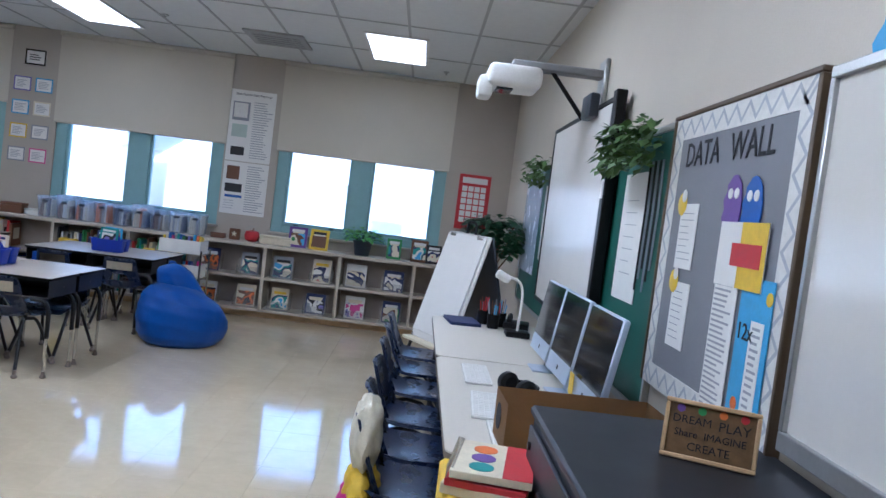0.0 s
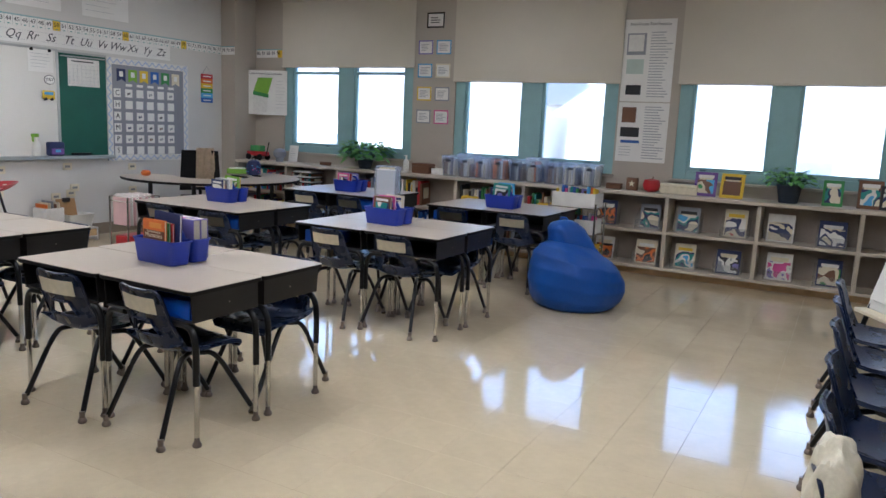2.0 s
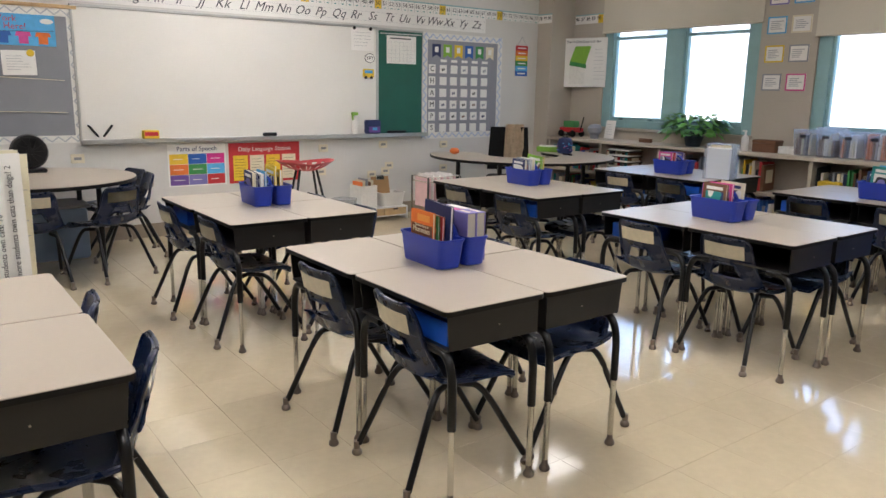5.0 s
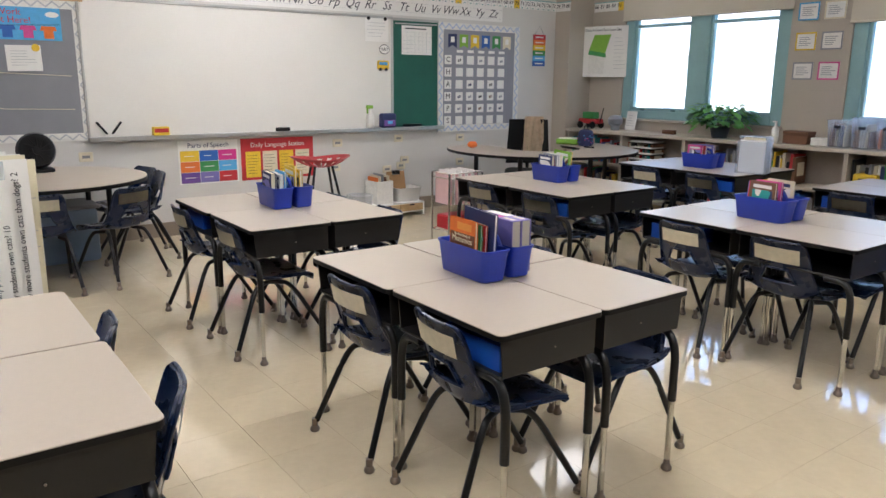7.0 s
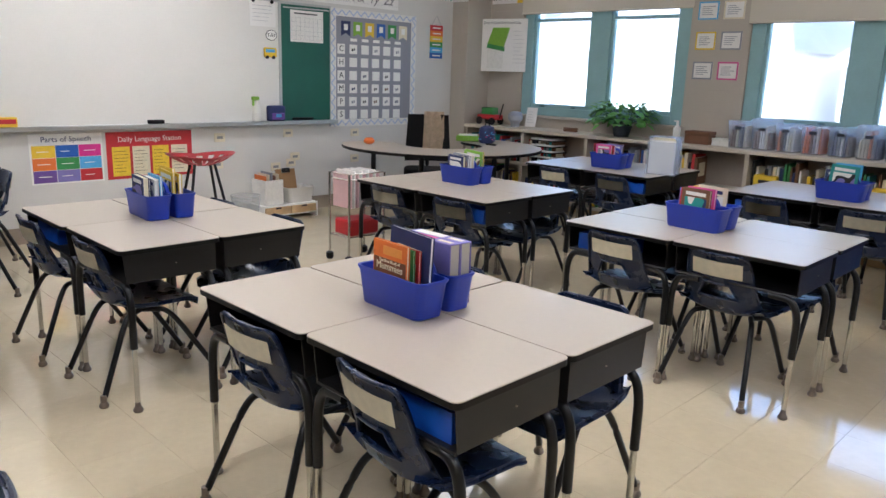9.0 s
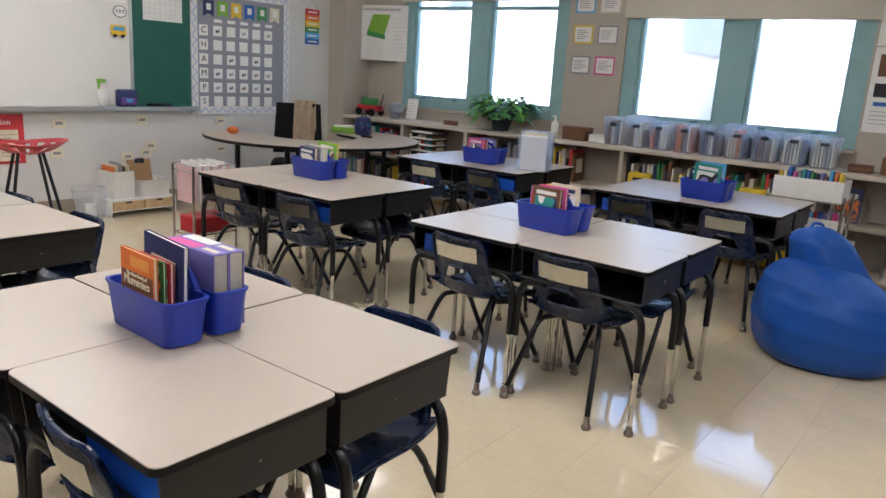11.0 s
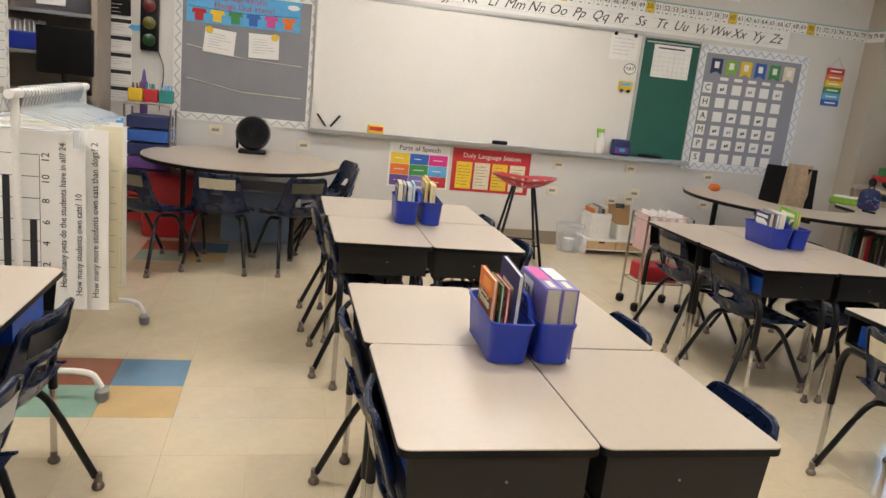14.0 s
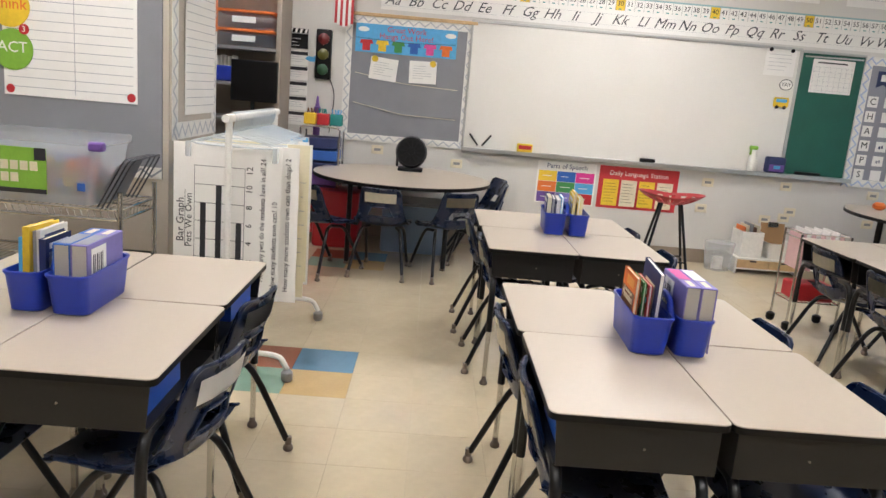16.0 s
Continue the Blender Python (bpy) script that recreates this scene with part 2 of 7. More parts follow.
def obj(name, bm, material, smooth=True):
    bmesh.ops.recalc_face_normals(bm, faces=bm.faces)
    me = bpy.data.meshes.new(name)
    bm.to_mesh(me)
    bm.free()
    me.materials.append(material)
    if smooth:
        me.set_sharp_from_angle(angle=radians(38))
        me.polygons.foreach_set("use_smooth", [True] * len(me.polygons))
    return new(name, me)


def part(name, bm, material, parent, label=""):
    ob = obj(name, bm, material)
    ob.parent = parent
    return tagged(ob, label)


def thing(name, label, category, m=None, group="", kind=""):
    ob = tagged(new(name), label, category, group, kind)
    ob.empty_display_size = 0.1
    ob.matrix_basis = m if m is not None else Matrix()
    return ob


def solo(name, bm, material, label, category, m=None, group="", kind=""):
    ob = tagged(obj(name, bm, material), label, category, group, kind)
    if m is not None:
        ob.matrix_basis = m
    return ob


def text(words, size, material, parent, m, name="lettering", squeeze=1.0, slant=0.0):
    cu = bpy.data.curves.new("t", "FONT")
    cu.body, cu.size, cu.extrude, cu.align_x, cu.align_y = words, size, 0.0008, "CENTER", "CENTER"
    cu.resolution_u, cu.shear = 2, slant
    tmp = new("t", cu)
    me = bpy.data.meshes.new_from_object(tmp)
    bpy.data.objects.remove(tmp), bpy.data.curves.remove(cu)
    me.materials.clear()
    me.materials.append(material)
    ob = new(name, me)
    ob.parent = parent
    ob.matrix_basis = m @ Matrix.Diagonal((squeeze, 1, 1, 1))
    return ob


# Frames of reference for flat things on the walls: local x to the reader's right, local y up, local z out of the wall.
def on_west(y, z, out=0.0, tilt=0):
    return Matrix.Translation((-7.75 + out, y, z)) @ Matrix(((0, 0, 1, 0), (1, 0, 0, 0), (0, 1, 0, 0), (0, 0, 0, 1))) @ pose(0, 0, 0, 0, 0, tilt)


def on_north(x, z, out=0.0, tilt=0):
    return Matrix.Translation((x, 8.92 - out, z)) @ Matrix(((1, 0, 0, 0), (0, 0, -1, 0), (0, 1, 0, 0), (0, 0, 0, 1))) @ pose(0, 0, 0, 0, 0, tilt)


def on_east(y, z, out=0.0, tilt=0):
    return Matrix.Translation((1.08 - out, y, z)) @ Matrix(((0, 0, -1, 0), (-1, 0, 0, 0), (0, 1, 0, 0), (0, 0, 0, 1))) @ pose(0, 0, 0, 0, 0, tilt)


def facing_east(x, y, z, tilt=0):
    return Matrix.Translation((x, y, z)) @ Matrix(((0, 0, 1, 0), (1, 0, 0, 0), (0, 1, 0, 0), (0, 0, 0, 1))) @ pose(0, 0, 0, 0, 0, tilt)


def plate(w, h, t=0.003, cx=0, cy=0, z=0.0):
    return box(cx - w / 2, cy - h / 2, z, cx + w / 2, cy + h / 2, z + t)


def lines(parent, w, h, n, material=None, z=0.0035, t=0.003, cx=0, cy=0, ragged=True, name="print_line"):
    """Rows of unreadable print as bars."""
    bm = bmesh.new()
    for k in range(n):
        y = cy + h / 2 - (k + 0.5) * h / n
        ww = w * (random.uniform(0.55, 1) if ragged else 1)
        bx(bm, cx - w / 2, y - t / 2, z, cx - w / 2 + ww, y + t / 2, z + 0.0008)
    return part(name, bm, material or PENCIL, parent)


def zigzag(bm, x0, y0, x1, y1, width, z, step=0.05):
    """A zigzag line between two points of a board."""
    a, b = Vector((x0, y0)), Vector((x1, y1))
    d = (b - a)
    n = max(int(d.length / step), 2)
    side = Vector((-d.y, d.x)).normalized() * width * 0.32
    w = Vector((-d.y, d.x)).normalized() * width * 0.11
    along = d.normalized() * width * 0.0
    pts = [a + d * k / n + (side if k % 2 else -side) for k in range(n + 1)]
    for p, q in zip(pts, pts[1:]):
        vs = [bm.verts.new((*(p + w + along), z)), bm.verts.new((*(q + w), z)), bm.verts.new((*(q - w), z)), bm.verts.new((*(p - w), z))]
        bm.faces.new(vs)
    return bm


def border(parent, w, h, b, base, mark, z=0.006):
    bm = bmesh.new()
    for a in ((-w / 2, h / 2 - b, w / 2, h / 2), (-w / 2, -h / 2, w / 2, -h / 2 + b), (-w / 2, -h / 2 + b, -w / 2 + b, h / 2 - b), (w / 2 - b, -h / 2 + b, w / 2, h / 2 - b)):
        bx(bm, a[0], a[1], z, a[2], a[3], z + 0.002)
    part("border_strip", bm, base, parent)
    bm = bmesh.new()
    for a in ((-w / 2, h / 2 - b / 2, w / 2, h / 2 - b / 2), (-w / 2, -h / 2 + b / 2, w / 2, -h / 2 + b / 2), (-w / 2 + b / 2, -h / 2, -w / 2 + b / 2, h / 2), (w / 2 - b / 2, -h / 2, w / 2 - b / 2, h / 2)):
        zigzag(bm, *a, b, z + 0.003)
    part("border_zigzag", bm, mark, parent)


# ---- structure ----
XW, XE, YN, YS, ZC = -7.75, 1.08, 8.92, -2.4, 3.03
WINDOWS = ((-6.98, -4.92, 2.13), (-4.33, -2.35, 1.97), (-1.71, 0.31, 1.97))  # opening's ends and the shade's lower edge
ZSILL = 1.0


def build_shell():
    floor = solo("floor", box(XW, YS, -0.2, XE, YN, -0.004), JOINT, "subfloor under glossy beige vinyl tiles", "floor", kind="structure")
    bm = bmesh.new()
    bx(bm, XW - 0.25, YN, -0.2, XE + 0.25, YN + 0.25, ZSILL)
    edges = [XW - 0.25] + [e for w in WINDOWS for e in w[:2]] + [XE + 0.25]
    for a, b in zip(edges[::2], edges[1::2]):
        bx(bm, a, YN, ZSILL, b, YN + 0.25, ZC + 0.15)
    solo("wall_north", bm, WALL, "beige painted block wall with three windows", "wall", kind="structure")
    solo("wall_west", box(XW - 0.2, YS - 0.2, -0.2, XW, YN, ZC + 0.15), WALL_W, "pale grey painted wall behind the whiteboard", "wall", kind="structure")
    solo("wall_pilaster", box(XW, 8.52, -0.004, -7.5, YN, ZC), WALL, "beige pilaster in the room's corner", "wall", kind="structure")
    solo("wall_east", box(XE, YS - 0.2, -0.2, XE + 0.2, YN, ZC + 0.15), WALL_E, "beige painted wall with boards on it", "wall", kind="structure")
    solo("wall_south", box(XW, YS - 0.2, -0.2, XE, YS, ZC + 0.15), WALL, "plain painted rear wall", "wall", kind="structure")
    solo("wall_partition", box(-5.42, YS, -0.004, -4.62, 1.46, ZC), WALL, "beige partition wall beside the storage nook", "wall", kind="structure")
    # block joints of the window wall, where it shows between windows
    bm = bmesh.new()
    for a, b in ((-7.5, -7.0), (-4.9, -4.35), (-2.33, -1.73), (0.33, 1.08)):
        for k in range(10):
            z = 0.95 + 0.203 * k
            bx(bm, a, YN - 0.0015, z, b, YN + 0.01, z + 0.006)
    solo("trim_block_joints", bm, mat("block joint", "#b3ab9d", 0.8), "shallow mortar joints in the painted blocks", "trim", kind="structure")
    bm = bmesh.new()
    bx(bm, XW, YS, ZC, XE, YN, ZC + 0.1)
    solo("ceiling", bm, CEIL, "white suspended ceiling tiles in a thin grid", "ceiling", kind="structure")
    bm = bmesh.new()
    x = XW + 0.2
    while x < XE:
        bx(bm, x - 0.012, YS, ZC - 0.006, x + 0.012, YN, ZC)
        x += 0.61
    y = YS + 0.35
    while y < YN:
        bx(bm, XW, y - 0.012, ZC - 0.0055, XE, y + 0.012, ZC)
        y += 1.22
    solo("ceiling_grid", bm, GRID, "thin white ceiling grid bars, greyed for their shadow lines", "ceiling", kind="structure")
    bm = bmesh.new()
    bx(bm, XW, YS, 0, XW + 0.012, 8.52, 0.13)
    bx(bm, XE - 0.012, YS, 0, XE, YN, 0.1)
    bx(bm, -4.62, YS, 0, -4.608, 1.46, 0.13)
    solo("baseboard", bm, BASE, "taupe vinyl baseboard along the walls", "baseboard", kind="structure")


def build_window(k, x0, x1, zs):
    w = tagged(new("window_%d" % k), "teal painted double sash window under a lowered shade", "window", kind="structure")
    y0, y1 = YN + 0.02, YN + 0.11
    xm = (x0 + x1) / 2
    bm = bmesh.new()
    bx(bm, x0, y0, ZSILL, x0 + 0.13, y1, ZC, 0.004)
    bx(bm, x1 - 0.13, y0, ZSILL, x1, y1, ZC, 0.004)
    bx(bm, xm - 0.12, y0, ZSILL + 0.09, xm + 0.12, y1, ZC, 0.004)
    bx(bm, x0 + 0.13, y0, ZSILL, x1 - 0.13, y1, ZSILL + 0.09, 0.004)
    part("window_frame", bm, TEAL, w)
    for a, b in ((x0 + 0.13, xm - 0.12), (xm + 0.12, x1 - 0.13)):
        bm = bmesh.new()
        for q in ((a, ZSILL + 0.09, b, ZSILL + 0.13), (a, ZC - 0.05, b, ZC), (a, ZSILL + 0.13, a + 0.028, ZC - 0.05), (b - 0.028, ZSILL + 0.13, b, ZC - 0.05), (a + 0.028, 2.04, b - 0.028, 2.075)):
            bx(bm, q[0], y0 + 0.02, q[1], q[2], y1 - 0.01, q[3], 0.003)
        sash = part("sash", bm, TEAL, w)
        pane = part("pane", box(a + 0.02, y0 + 0.05, ZSILL + 0.12, b - 0.02, y0 + 0.055, ZC - 0.04), GLASS, sash)
        pane.visible_shadow = False
        bm = bmesh.new()
        for f in (0.22, 0.78):
            xx = a + (b - a) * f
            bx(bm, xx - 0.03, y0 + 0.0, ZSILL + 0.095, xx + 0.03, y0 + 0.02, ZSILL + 0.115, 0.004)
        part("sash_lift", bm, mat("sash hardware", "#5d7d80", 0.4, 0.4), sash)
    part("window_sill", box(x0 - 0.02, YN - 0.05, ZSILL - 0.03, x1 + 0.02, YN + 0.02, ZSILL, 0.005), WALL, w)
    s = thing("roller_shade", "cream fabric roller shade lowered over the upper window", "blind", group="window shades")
    part("fabric", box(x0 - 0.02, YN - 0.02, zs, x1 + 0.02, YN - 0.017, ZC - 0.03), SHADE, s)
    bm = tube(bmesh.new(), [(x0 - 0.02, YN - 0.019, zs), (x1 + 0.02, YN - 0.019, zs)], 0.011)
    part("hem_bar", bm, SHADE, s)
    part("roller", tube(bmesh.new(), [(x0 - 0.02, YN - 0.032, ZC - 0.035), (x1 + 0.02, YN - 0.032, ZC - 0.035)], 0.03, 12), SHADE, s)


def build_outside():
    solo("ground", box(-120, 9.2, -1.4, 120, 200, -1.2), GRASS, "lawn outside the windows", "ground", kind="structure")
    # pale slabs added over the lawn to bounce sunlight up through the windows
    solo("pavement", box(-60, 9.21, -1.2, 60, 15.5, -1.16), CONC, "added pale concrete slab that bounces daylight to the ceiling", "pavement", kind="structure")
    solo("road", box(-120, 15.5, -1.2, 120, 21, -1.17), CONC, "added pale concrete drive that bounces daylight indoors", "road", kind="structure")
    for x, y, w, d, h, rz in ((-3.2, 26, 9, 8, 3.2, 4), (-14, 27, 10, 8, 3.6, -3), (8, 27, 10, 9, 4.4, 3), (-26, 30, 11, 9, 4.2, 5)):
        m = pose(x, y, -1.2, 0, 0, rz)
        hs = thing("house", "white sided house across the drive in bright sun", "house", m, "houses outside")
        bm = box(-w / 2, -d / 2, 0, w / 2, d / 2, h)
        part("wall", bm, WHITEPAINT, hs)
        bm = bmesh.new()
        r = 2.6
        vs = [bm.verts.new(p) for p in ((-w / 2 - 0.4, -d / 2 - 0.5, h - 0.1), (w / 2 + 0.4, -d / 2 - 0.5, h - 0.1), (w / 2 + 0.4, d / 2 + 0.5, h - 0.1), (-w / 2 - 0.4, d / 2 + 0.5, h - 0.1), (-w / 2 - 0.4 + w * 0.25, 0, h + r), (w / 2 + 0.4 - w * 0.25, 0, h + r))]
        for f in ((0, 1, 5, 4), (2, 3, 4, 5), (1, 2, 5), (3, 0, 4), (3, 2, 1, 0)):
            bm.faces.new([vs[i] for i in f])
        part("roof", bm, ROOF, hs)
        for sx in (-0.25, 0.22):
            win = part("window", box(w * sx - 0.5, -d / 2 - 0.03, 1.0, w * sx + 0.5, -d / 2 + 0.02, 2.2, 0.01), mat("house window", "#8c98a4", 0.2), hs)
            part("frame", box(w * sx - 0.58, -d / 2 - 0.02, 0.92, w * sx + 0.58, -d / 2 + 0.01, 2.28), WHITEPAINT, win)
    rng = random.Random(5)
    for x, y, s in ((-20, 38, 1.3), (-8, 40, 1.5), (2.5, 40, 1.2), (16, 38, 1.4)):
        t = thing("tree", "leafy green tree behind the houses", "tree", pose(x, y, -1.2), "trees outside")
        bm = tube(bmesh.new(), [(0, 0, 0), (0.1, 0, 2.2 * s), (0, 0.1, 4 * s)], 0.22 * s)
        tube(bm, [(0.05, 0, 2.2 * s), (1.2 * s, 0.3, 4.2 * s)], 0.1 * s)
        tube(bm, [(0.05, 0, 2.4 * s), (-1.2 * s, -0.2, 4.4 * s)], 0.1 * s)
        part("trunk", bm, HUES["brown"], t)
        bm = bmesh.new()
        for _ in range(700):
            a, b, r = rng.uniform(0, 6.28), rng.uniform(-1, 1), rng.uniform(0.5, 1) ** 0.5 * 2.6 * s
            c = Vector((r * math.cos(a) * math.sqrt(1 - b * b), r * math.sin(a) * math.sqrt(1 - b * b), 5.2 * s + r * b * 0.9 + rng.uniform(-0.3, 0.3)))
            q = Euler((rng.uniform(0, 6), rng.uniform(0, 6), 0)).to_matrix()
            vs = [bm.verts.new(c + q @ Vector(p) * 0.35 * s) for p in ((-1, 0, 0), (0, -0.6, 0.1), (1, 0, 0), (0, 0.6, 0.1))]
            bm.faces.new(vs)
        part("crown", bm, LEAF, t)


def build_ceiling_fixtures():
    k = 0
    # rows at y 4.45 and 1.4 are unseen, added to light the room
    for x in (-0.36, -3.4, -6.4):
        for y in (7.5, 4.45, 1.4):
            t = thing("ceiling_light", "white recessed fluorescent troffer, assumed beyond the window row", "light", pose(x, y, ZC - 0.008), "ceiling lights")
            bm = bmesh.new()
            for a in ((-0.305, -0.61, 0.305, -0.58), (-0.305, 0.58, 0.305, 0.61), (-0.305, -0.58, -0.275, 0.58), (0.275, -0.58, 0.305, 0.58)):
                bx(bm, a[0], a[1], -0.006, a[2], a[3], 0.008)
            part("frame", bm, WHITEP, t)
            part("diffuser", box(-0.275, -0.58, 0.0, 0.275, 0.58, 0.006), PANEL_DIM if y > 6.5 else PANEL_HALF if x < -5.5 and y < 2 else PANEL, t)
    v = thing("ceiling_vent", "white square ceiling air vent with slats", "vent", pose(-1.6, 7.75, ZC - 0.008))
    bm = bmesh.new()
    for a in ((-0.3, -0.3, 0.3, -0.24), (-0.3, 0.24, 0.3, 0.3), (-0.3, -0.24, -0.24, 0.24), (0.24, -0.24, 0.3, 0.24)):
        bx(bm, a[0], a[1], -0.012, a[2], a[3], 0.008)
    part("frame", bm, GRID, v)
    part("backing", box(-0.24, -0.24, 0.004, 0.24, 0.24, 0.008), DARKG, v)
    for k in range(5):
        y = -0.19 + 0.095 * k
        part("slat", box(-0.24, y - 0.03, -0.01, 0.24, y + 0.02, -0.004), GRID, v)
    for x, y in ((0.15, 8.3), (-2.6, 7.3)):
        sp = solo("sprinkler", lathe(bmesh.new(), [(0.035, 0), (0.035, -0.008), (0.012, -0.012), (0.012, -0.03), (0.02, -0.034), (0.0, -0.036)]), ALU, "small round sprinkler head in the ceiling", "sprinkler", pose(x, y, ZC - 0.006), "ceiling sprinklers")


# ---- chairs and desks ----
def shell_rows():
    """Rows of the chair's seat and back: y, z, half width, dish."""
    rows = [(0.225, 0.378, 0.16, 0.0), (0.215, 0.398, 0.185, 0.002), (0.165, 0.408, 0.197, 0.008), (0.095, 0.406, 0.203, 0.014), (0.02, 0.399, 0.205, 0.02), (-0.05, 0.396, 0.204, 0.028),
            (-0.1, 0.402, 0.202, 0.034), (-0.132, 0.42, 0.198, 0.034), (-0.148, 0.45, 0.19, 0.03), (-0.157, 0.487, 0.178, 0.026), (-0.164, 0.523, 0.168, 0.022), (-0.17, 0.56, 0.161, 0.018),
            (-0.176, 0.597, 0.156, 0.016), (-0.182, 0.637, 0.152, 0.014), (-0.188, 0.672, 0.147, 0.012), (-0.192, 0.694, 0.136, 0.01), (-0.194, 0.705, 0.112, 0.008)]
    return [(y - max(0, z - 0.44) * 0.05, z * 0.962, w, d) for y, z, w, d in rows]


def make_chair(label_on=True, label_mat=None):
    c = thing("school_chair", "navy plastic school chair with black steel legs tucked at a desk" if label_on else "navy plastic school chair with black steel legs", "chair", pose(0, 0, 0), "school chairs")
    rows = shell_rows()
    bm = bmesh.new()
    NX = 12
    grid = []
    for y, z, w, d in rows:
        row = []
        for k in range(NX + 1):
            u = -1 + 2 * k / NX
            # the columns beside the back's opening lean in, so that it narrows upwards
            if 9 <= len(grid) <= 11 and 3 <= k <= 9:
                u *= 1.1 - 0.17 * (len(grid) - 9)
            back = z > 0.43
            e = abs(u) ** 3
            row.append(bm.verts.new((u * w, y + (d * u * u * 1.9 if back else 0), z + (0 if back else d * u * u) + 0.004 * e)))
        grid.append(row)
    for r in range(len(rows) - 1):
        for k in range(NX):
            if 9 <= r <= 10 and 3 <= k <= 8:
                continue
            bm.faces.new((grid[r][k], grid[r][k + 1], grid[r + 1][k + 1], grid[r + 1][k]))
    outline = [g[0] for g in grid] + grid[-1][1:-1] + [g[-1] for g in reversed(grid)] + grid[0][-2:0:-1]
    outline = [v.co.copy() for v in outline]
    hole = [v.co.copy() for v in grid[9][3:10] + [grid[10][9]] + grid[11][9:2:-1] + [grid[10][3]]]
    bmesh.ops.recalc_face_normals(bm, faces=bm.faces)
    bmesh.ops.solidify(bm, geom=list(bm.faces), thickness=0.009)
    # rolled rim and the opening's lip
    tube(bm, [p + Vector((0, -0.004 if p.z > 0.43 else 0, -0.004 if p.z <= 0.43 else 0)) for p in outline], 0.0062, 8, True)
    tube(bm, [p + Vector((0, -0.0045, 0)) for p in hole], 0.0055, 6, True)
    part("seat_shell", bm, NAVY, c)
    for sx in (-1, 1):
        x = 0.15 * sx
        for name, fx, fy in (("front_leg", 0.168, 0.3), ("rear_leg", 0.208, -0.235)):
            fx, sy = fx * sx, (1 if fy > 0 else -1)
            bm = tube(bmesh.new(), bend([(x * 0.7, -0.01, 0.366), (x, sy * 0.095, 0.358), (fx * 0.985, fy * 0.97, 0.045)], 7, 0.3), 0.0125, 10)
            leg = part(name, bm, BLACK, c)
            bm = lathe(bmesh.new(), [(0.013, 0.056), (0.0135, 0.034), (0.0125, 0.026), (0.0175, 0.02), (0.0205, 0.012), (0.0205, 0.005), (0.017, 0.0)], 14, (fx, fy, 0))
            part("glide", bm, RUBBER, leg)
    if label_on:
        bm = bmesh.new()
        vs = []
        for z, y in ((0.575, -0.1952), (0.648, -0.2102)):
            for u in (-0.118, -0.06, 0, 0.06, 0.118):
                d = 0.014 * (u / 0.153) ** 2 * 1.9
                vs.append(bm.verts.new((u, y + d - 0.0012, z)))
        for k in range(4):
            bm.faces.new((vs[k], vs[k + 1], vs[k + 6], vs[k + 5]))
        bmesh.ops.solidify(bm, geom=list(bm.faces), thickness=0.0015)
        part("name_label", bm, label_mat or CREAM, c, "cream paper name label taped on the back")
    return c


def make_desk():
    """Student on the -y side; the top's middle is at the origin in plan."""
    W, D, Z = 0.6, 0.443, 0.70
    d = thing("student_desk", "black steel student desk with a speckled beige laminate top", "desk", pose(0, 0, 0), "student desks")
    bm = slab(bmesh.new(), rounded(W - 0.002, D - 0.002, 0.025), Z - 0.02, Z - 0.003)
    part("top_edge", bm, EDGE, d)
    bm = slab(bmesh.new(), rounded(W - 0.0032, D - 0.0032, 0.024), Z - 0.003, Z, 0.0008)
    top = part("tabletop", bm, LAM, d)
    top.data.polygons.foreach_set("use_smooth", [False] * len(top.data.polygons))
    x, zb, zt = W / 2 - 0.02, Z - 0.145, Z - 0.02
    t, yf, yb = 0.004, -D / 2 + 0.02, D / 2 - 0.02
    # one folded sheet: two ends, a floor and a back
    bm = bmesh.new()
    o = [bm.verts.new(p) for p in ((-x, yf, zt), (-x, yf + 0.012, zb), (x, yf + 0.012, zb), (x, yf, zt), (-x, yb, zt), (-x, yb, zb), (x, yb, zb), (x, yb, zt))]
    for f in ((0, 1, 5, 4), (1, 2, 6, 5), (2, 3, 7, 6), (4, 5, 6, 7)):
        bm.faces.new([o[i] for i in f])
    bmesh.ops.recalc_face_normals(bm, faces=bm.faces)
    bmesh.ops.solidify(bm, geom=list(bm.faces), thickness=t)
    part("book_box", bm, BOXM, d)
    # rolled lower lip of the box's open side
    part("box_lip", tube(bmesh.new(), [(-x + 0.006, yf + 0.012, zb), (x - 0.006, yf + 0.012, zb)], 0.006, 6), BOXM, d)
    for sx in (-1, 1):
        bm = tube(bmesh.new(), [(sx * x, 0.02, zb + 0.06), (sx * (x + 0.004), 0.02, zb + 0.06)], 0.003, 8)
        part("rivet", bm, RUBBER, d)
    for sx in (-1, 1):
        for sy in (-1, 1):
            X, Y = sx * (W / 2 - 0.012), sy * (D / 2 - 0.04)
            bm = tube(bmesh.new(), bend([(sx * (W / 2 - 0.14), Y, zb - 0.016), (X, Y, zb - 0.018), (X, Y, 0.28)], 8, 0.5), 0.0155, 10)
            leg = part("leg", bm, BLACK, d)
            bm = tube(bmesh.new(), [(X, Y, 0.32), (X, Y, 0.02)], 0.0115, 8)
            part("leg_insert", bm, CHROME, leg, "chrome height-adjusting leg insert")
            bm = lathe(bmesh.new(), [(0.0115, 0.045), (0.0125, 0.026), (0.018, 0.019), (0.021, 0.011), (0.021, 0.005), (0.017, 0.0)], 12, (X, Y, 0))
            part("glide", bm, RUBBER, leg)
    return d


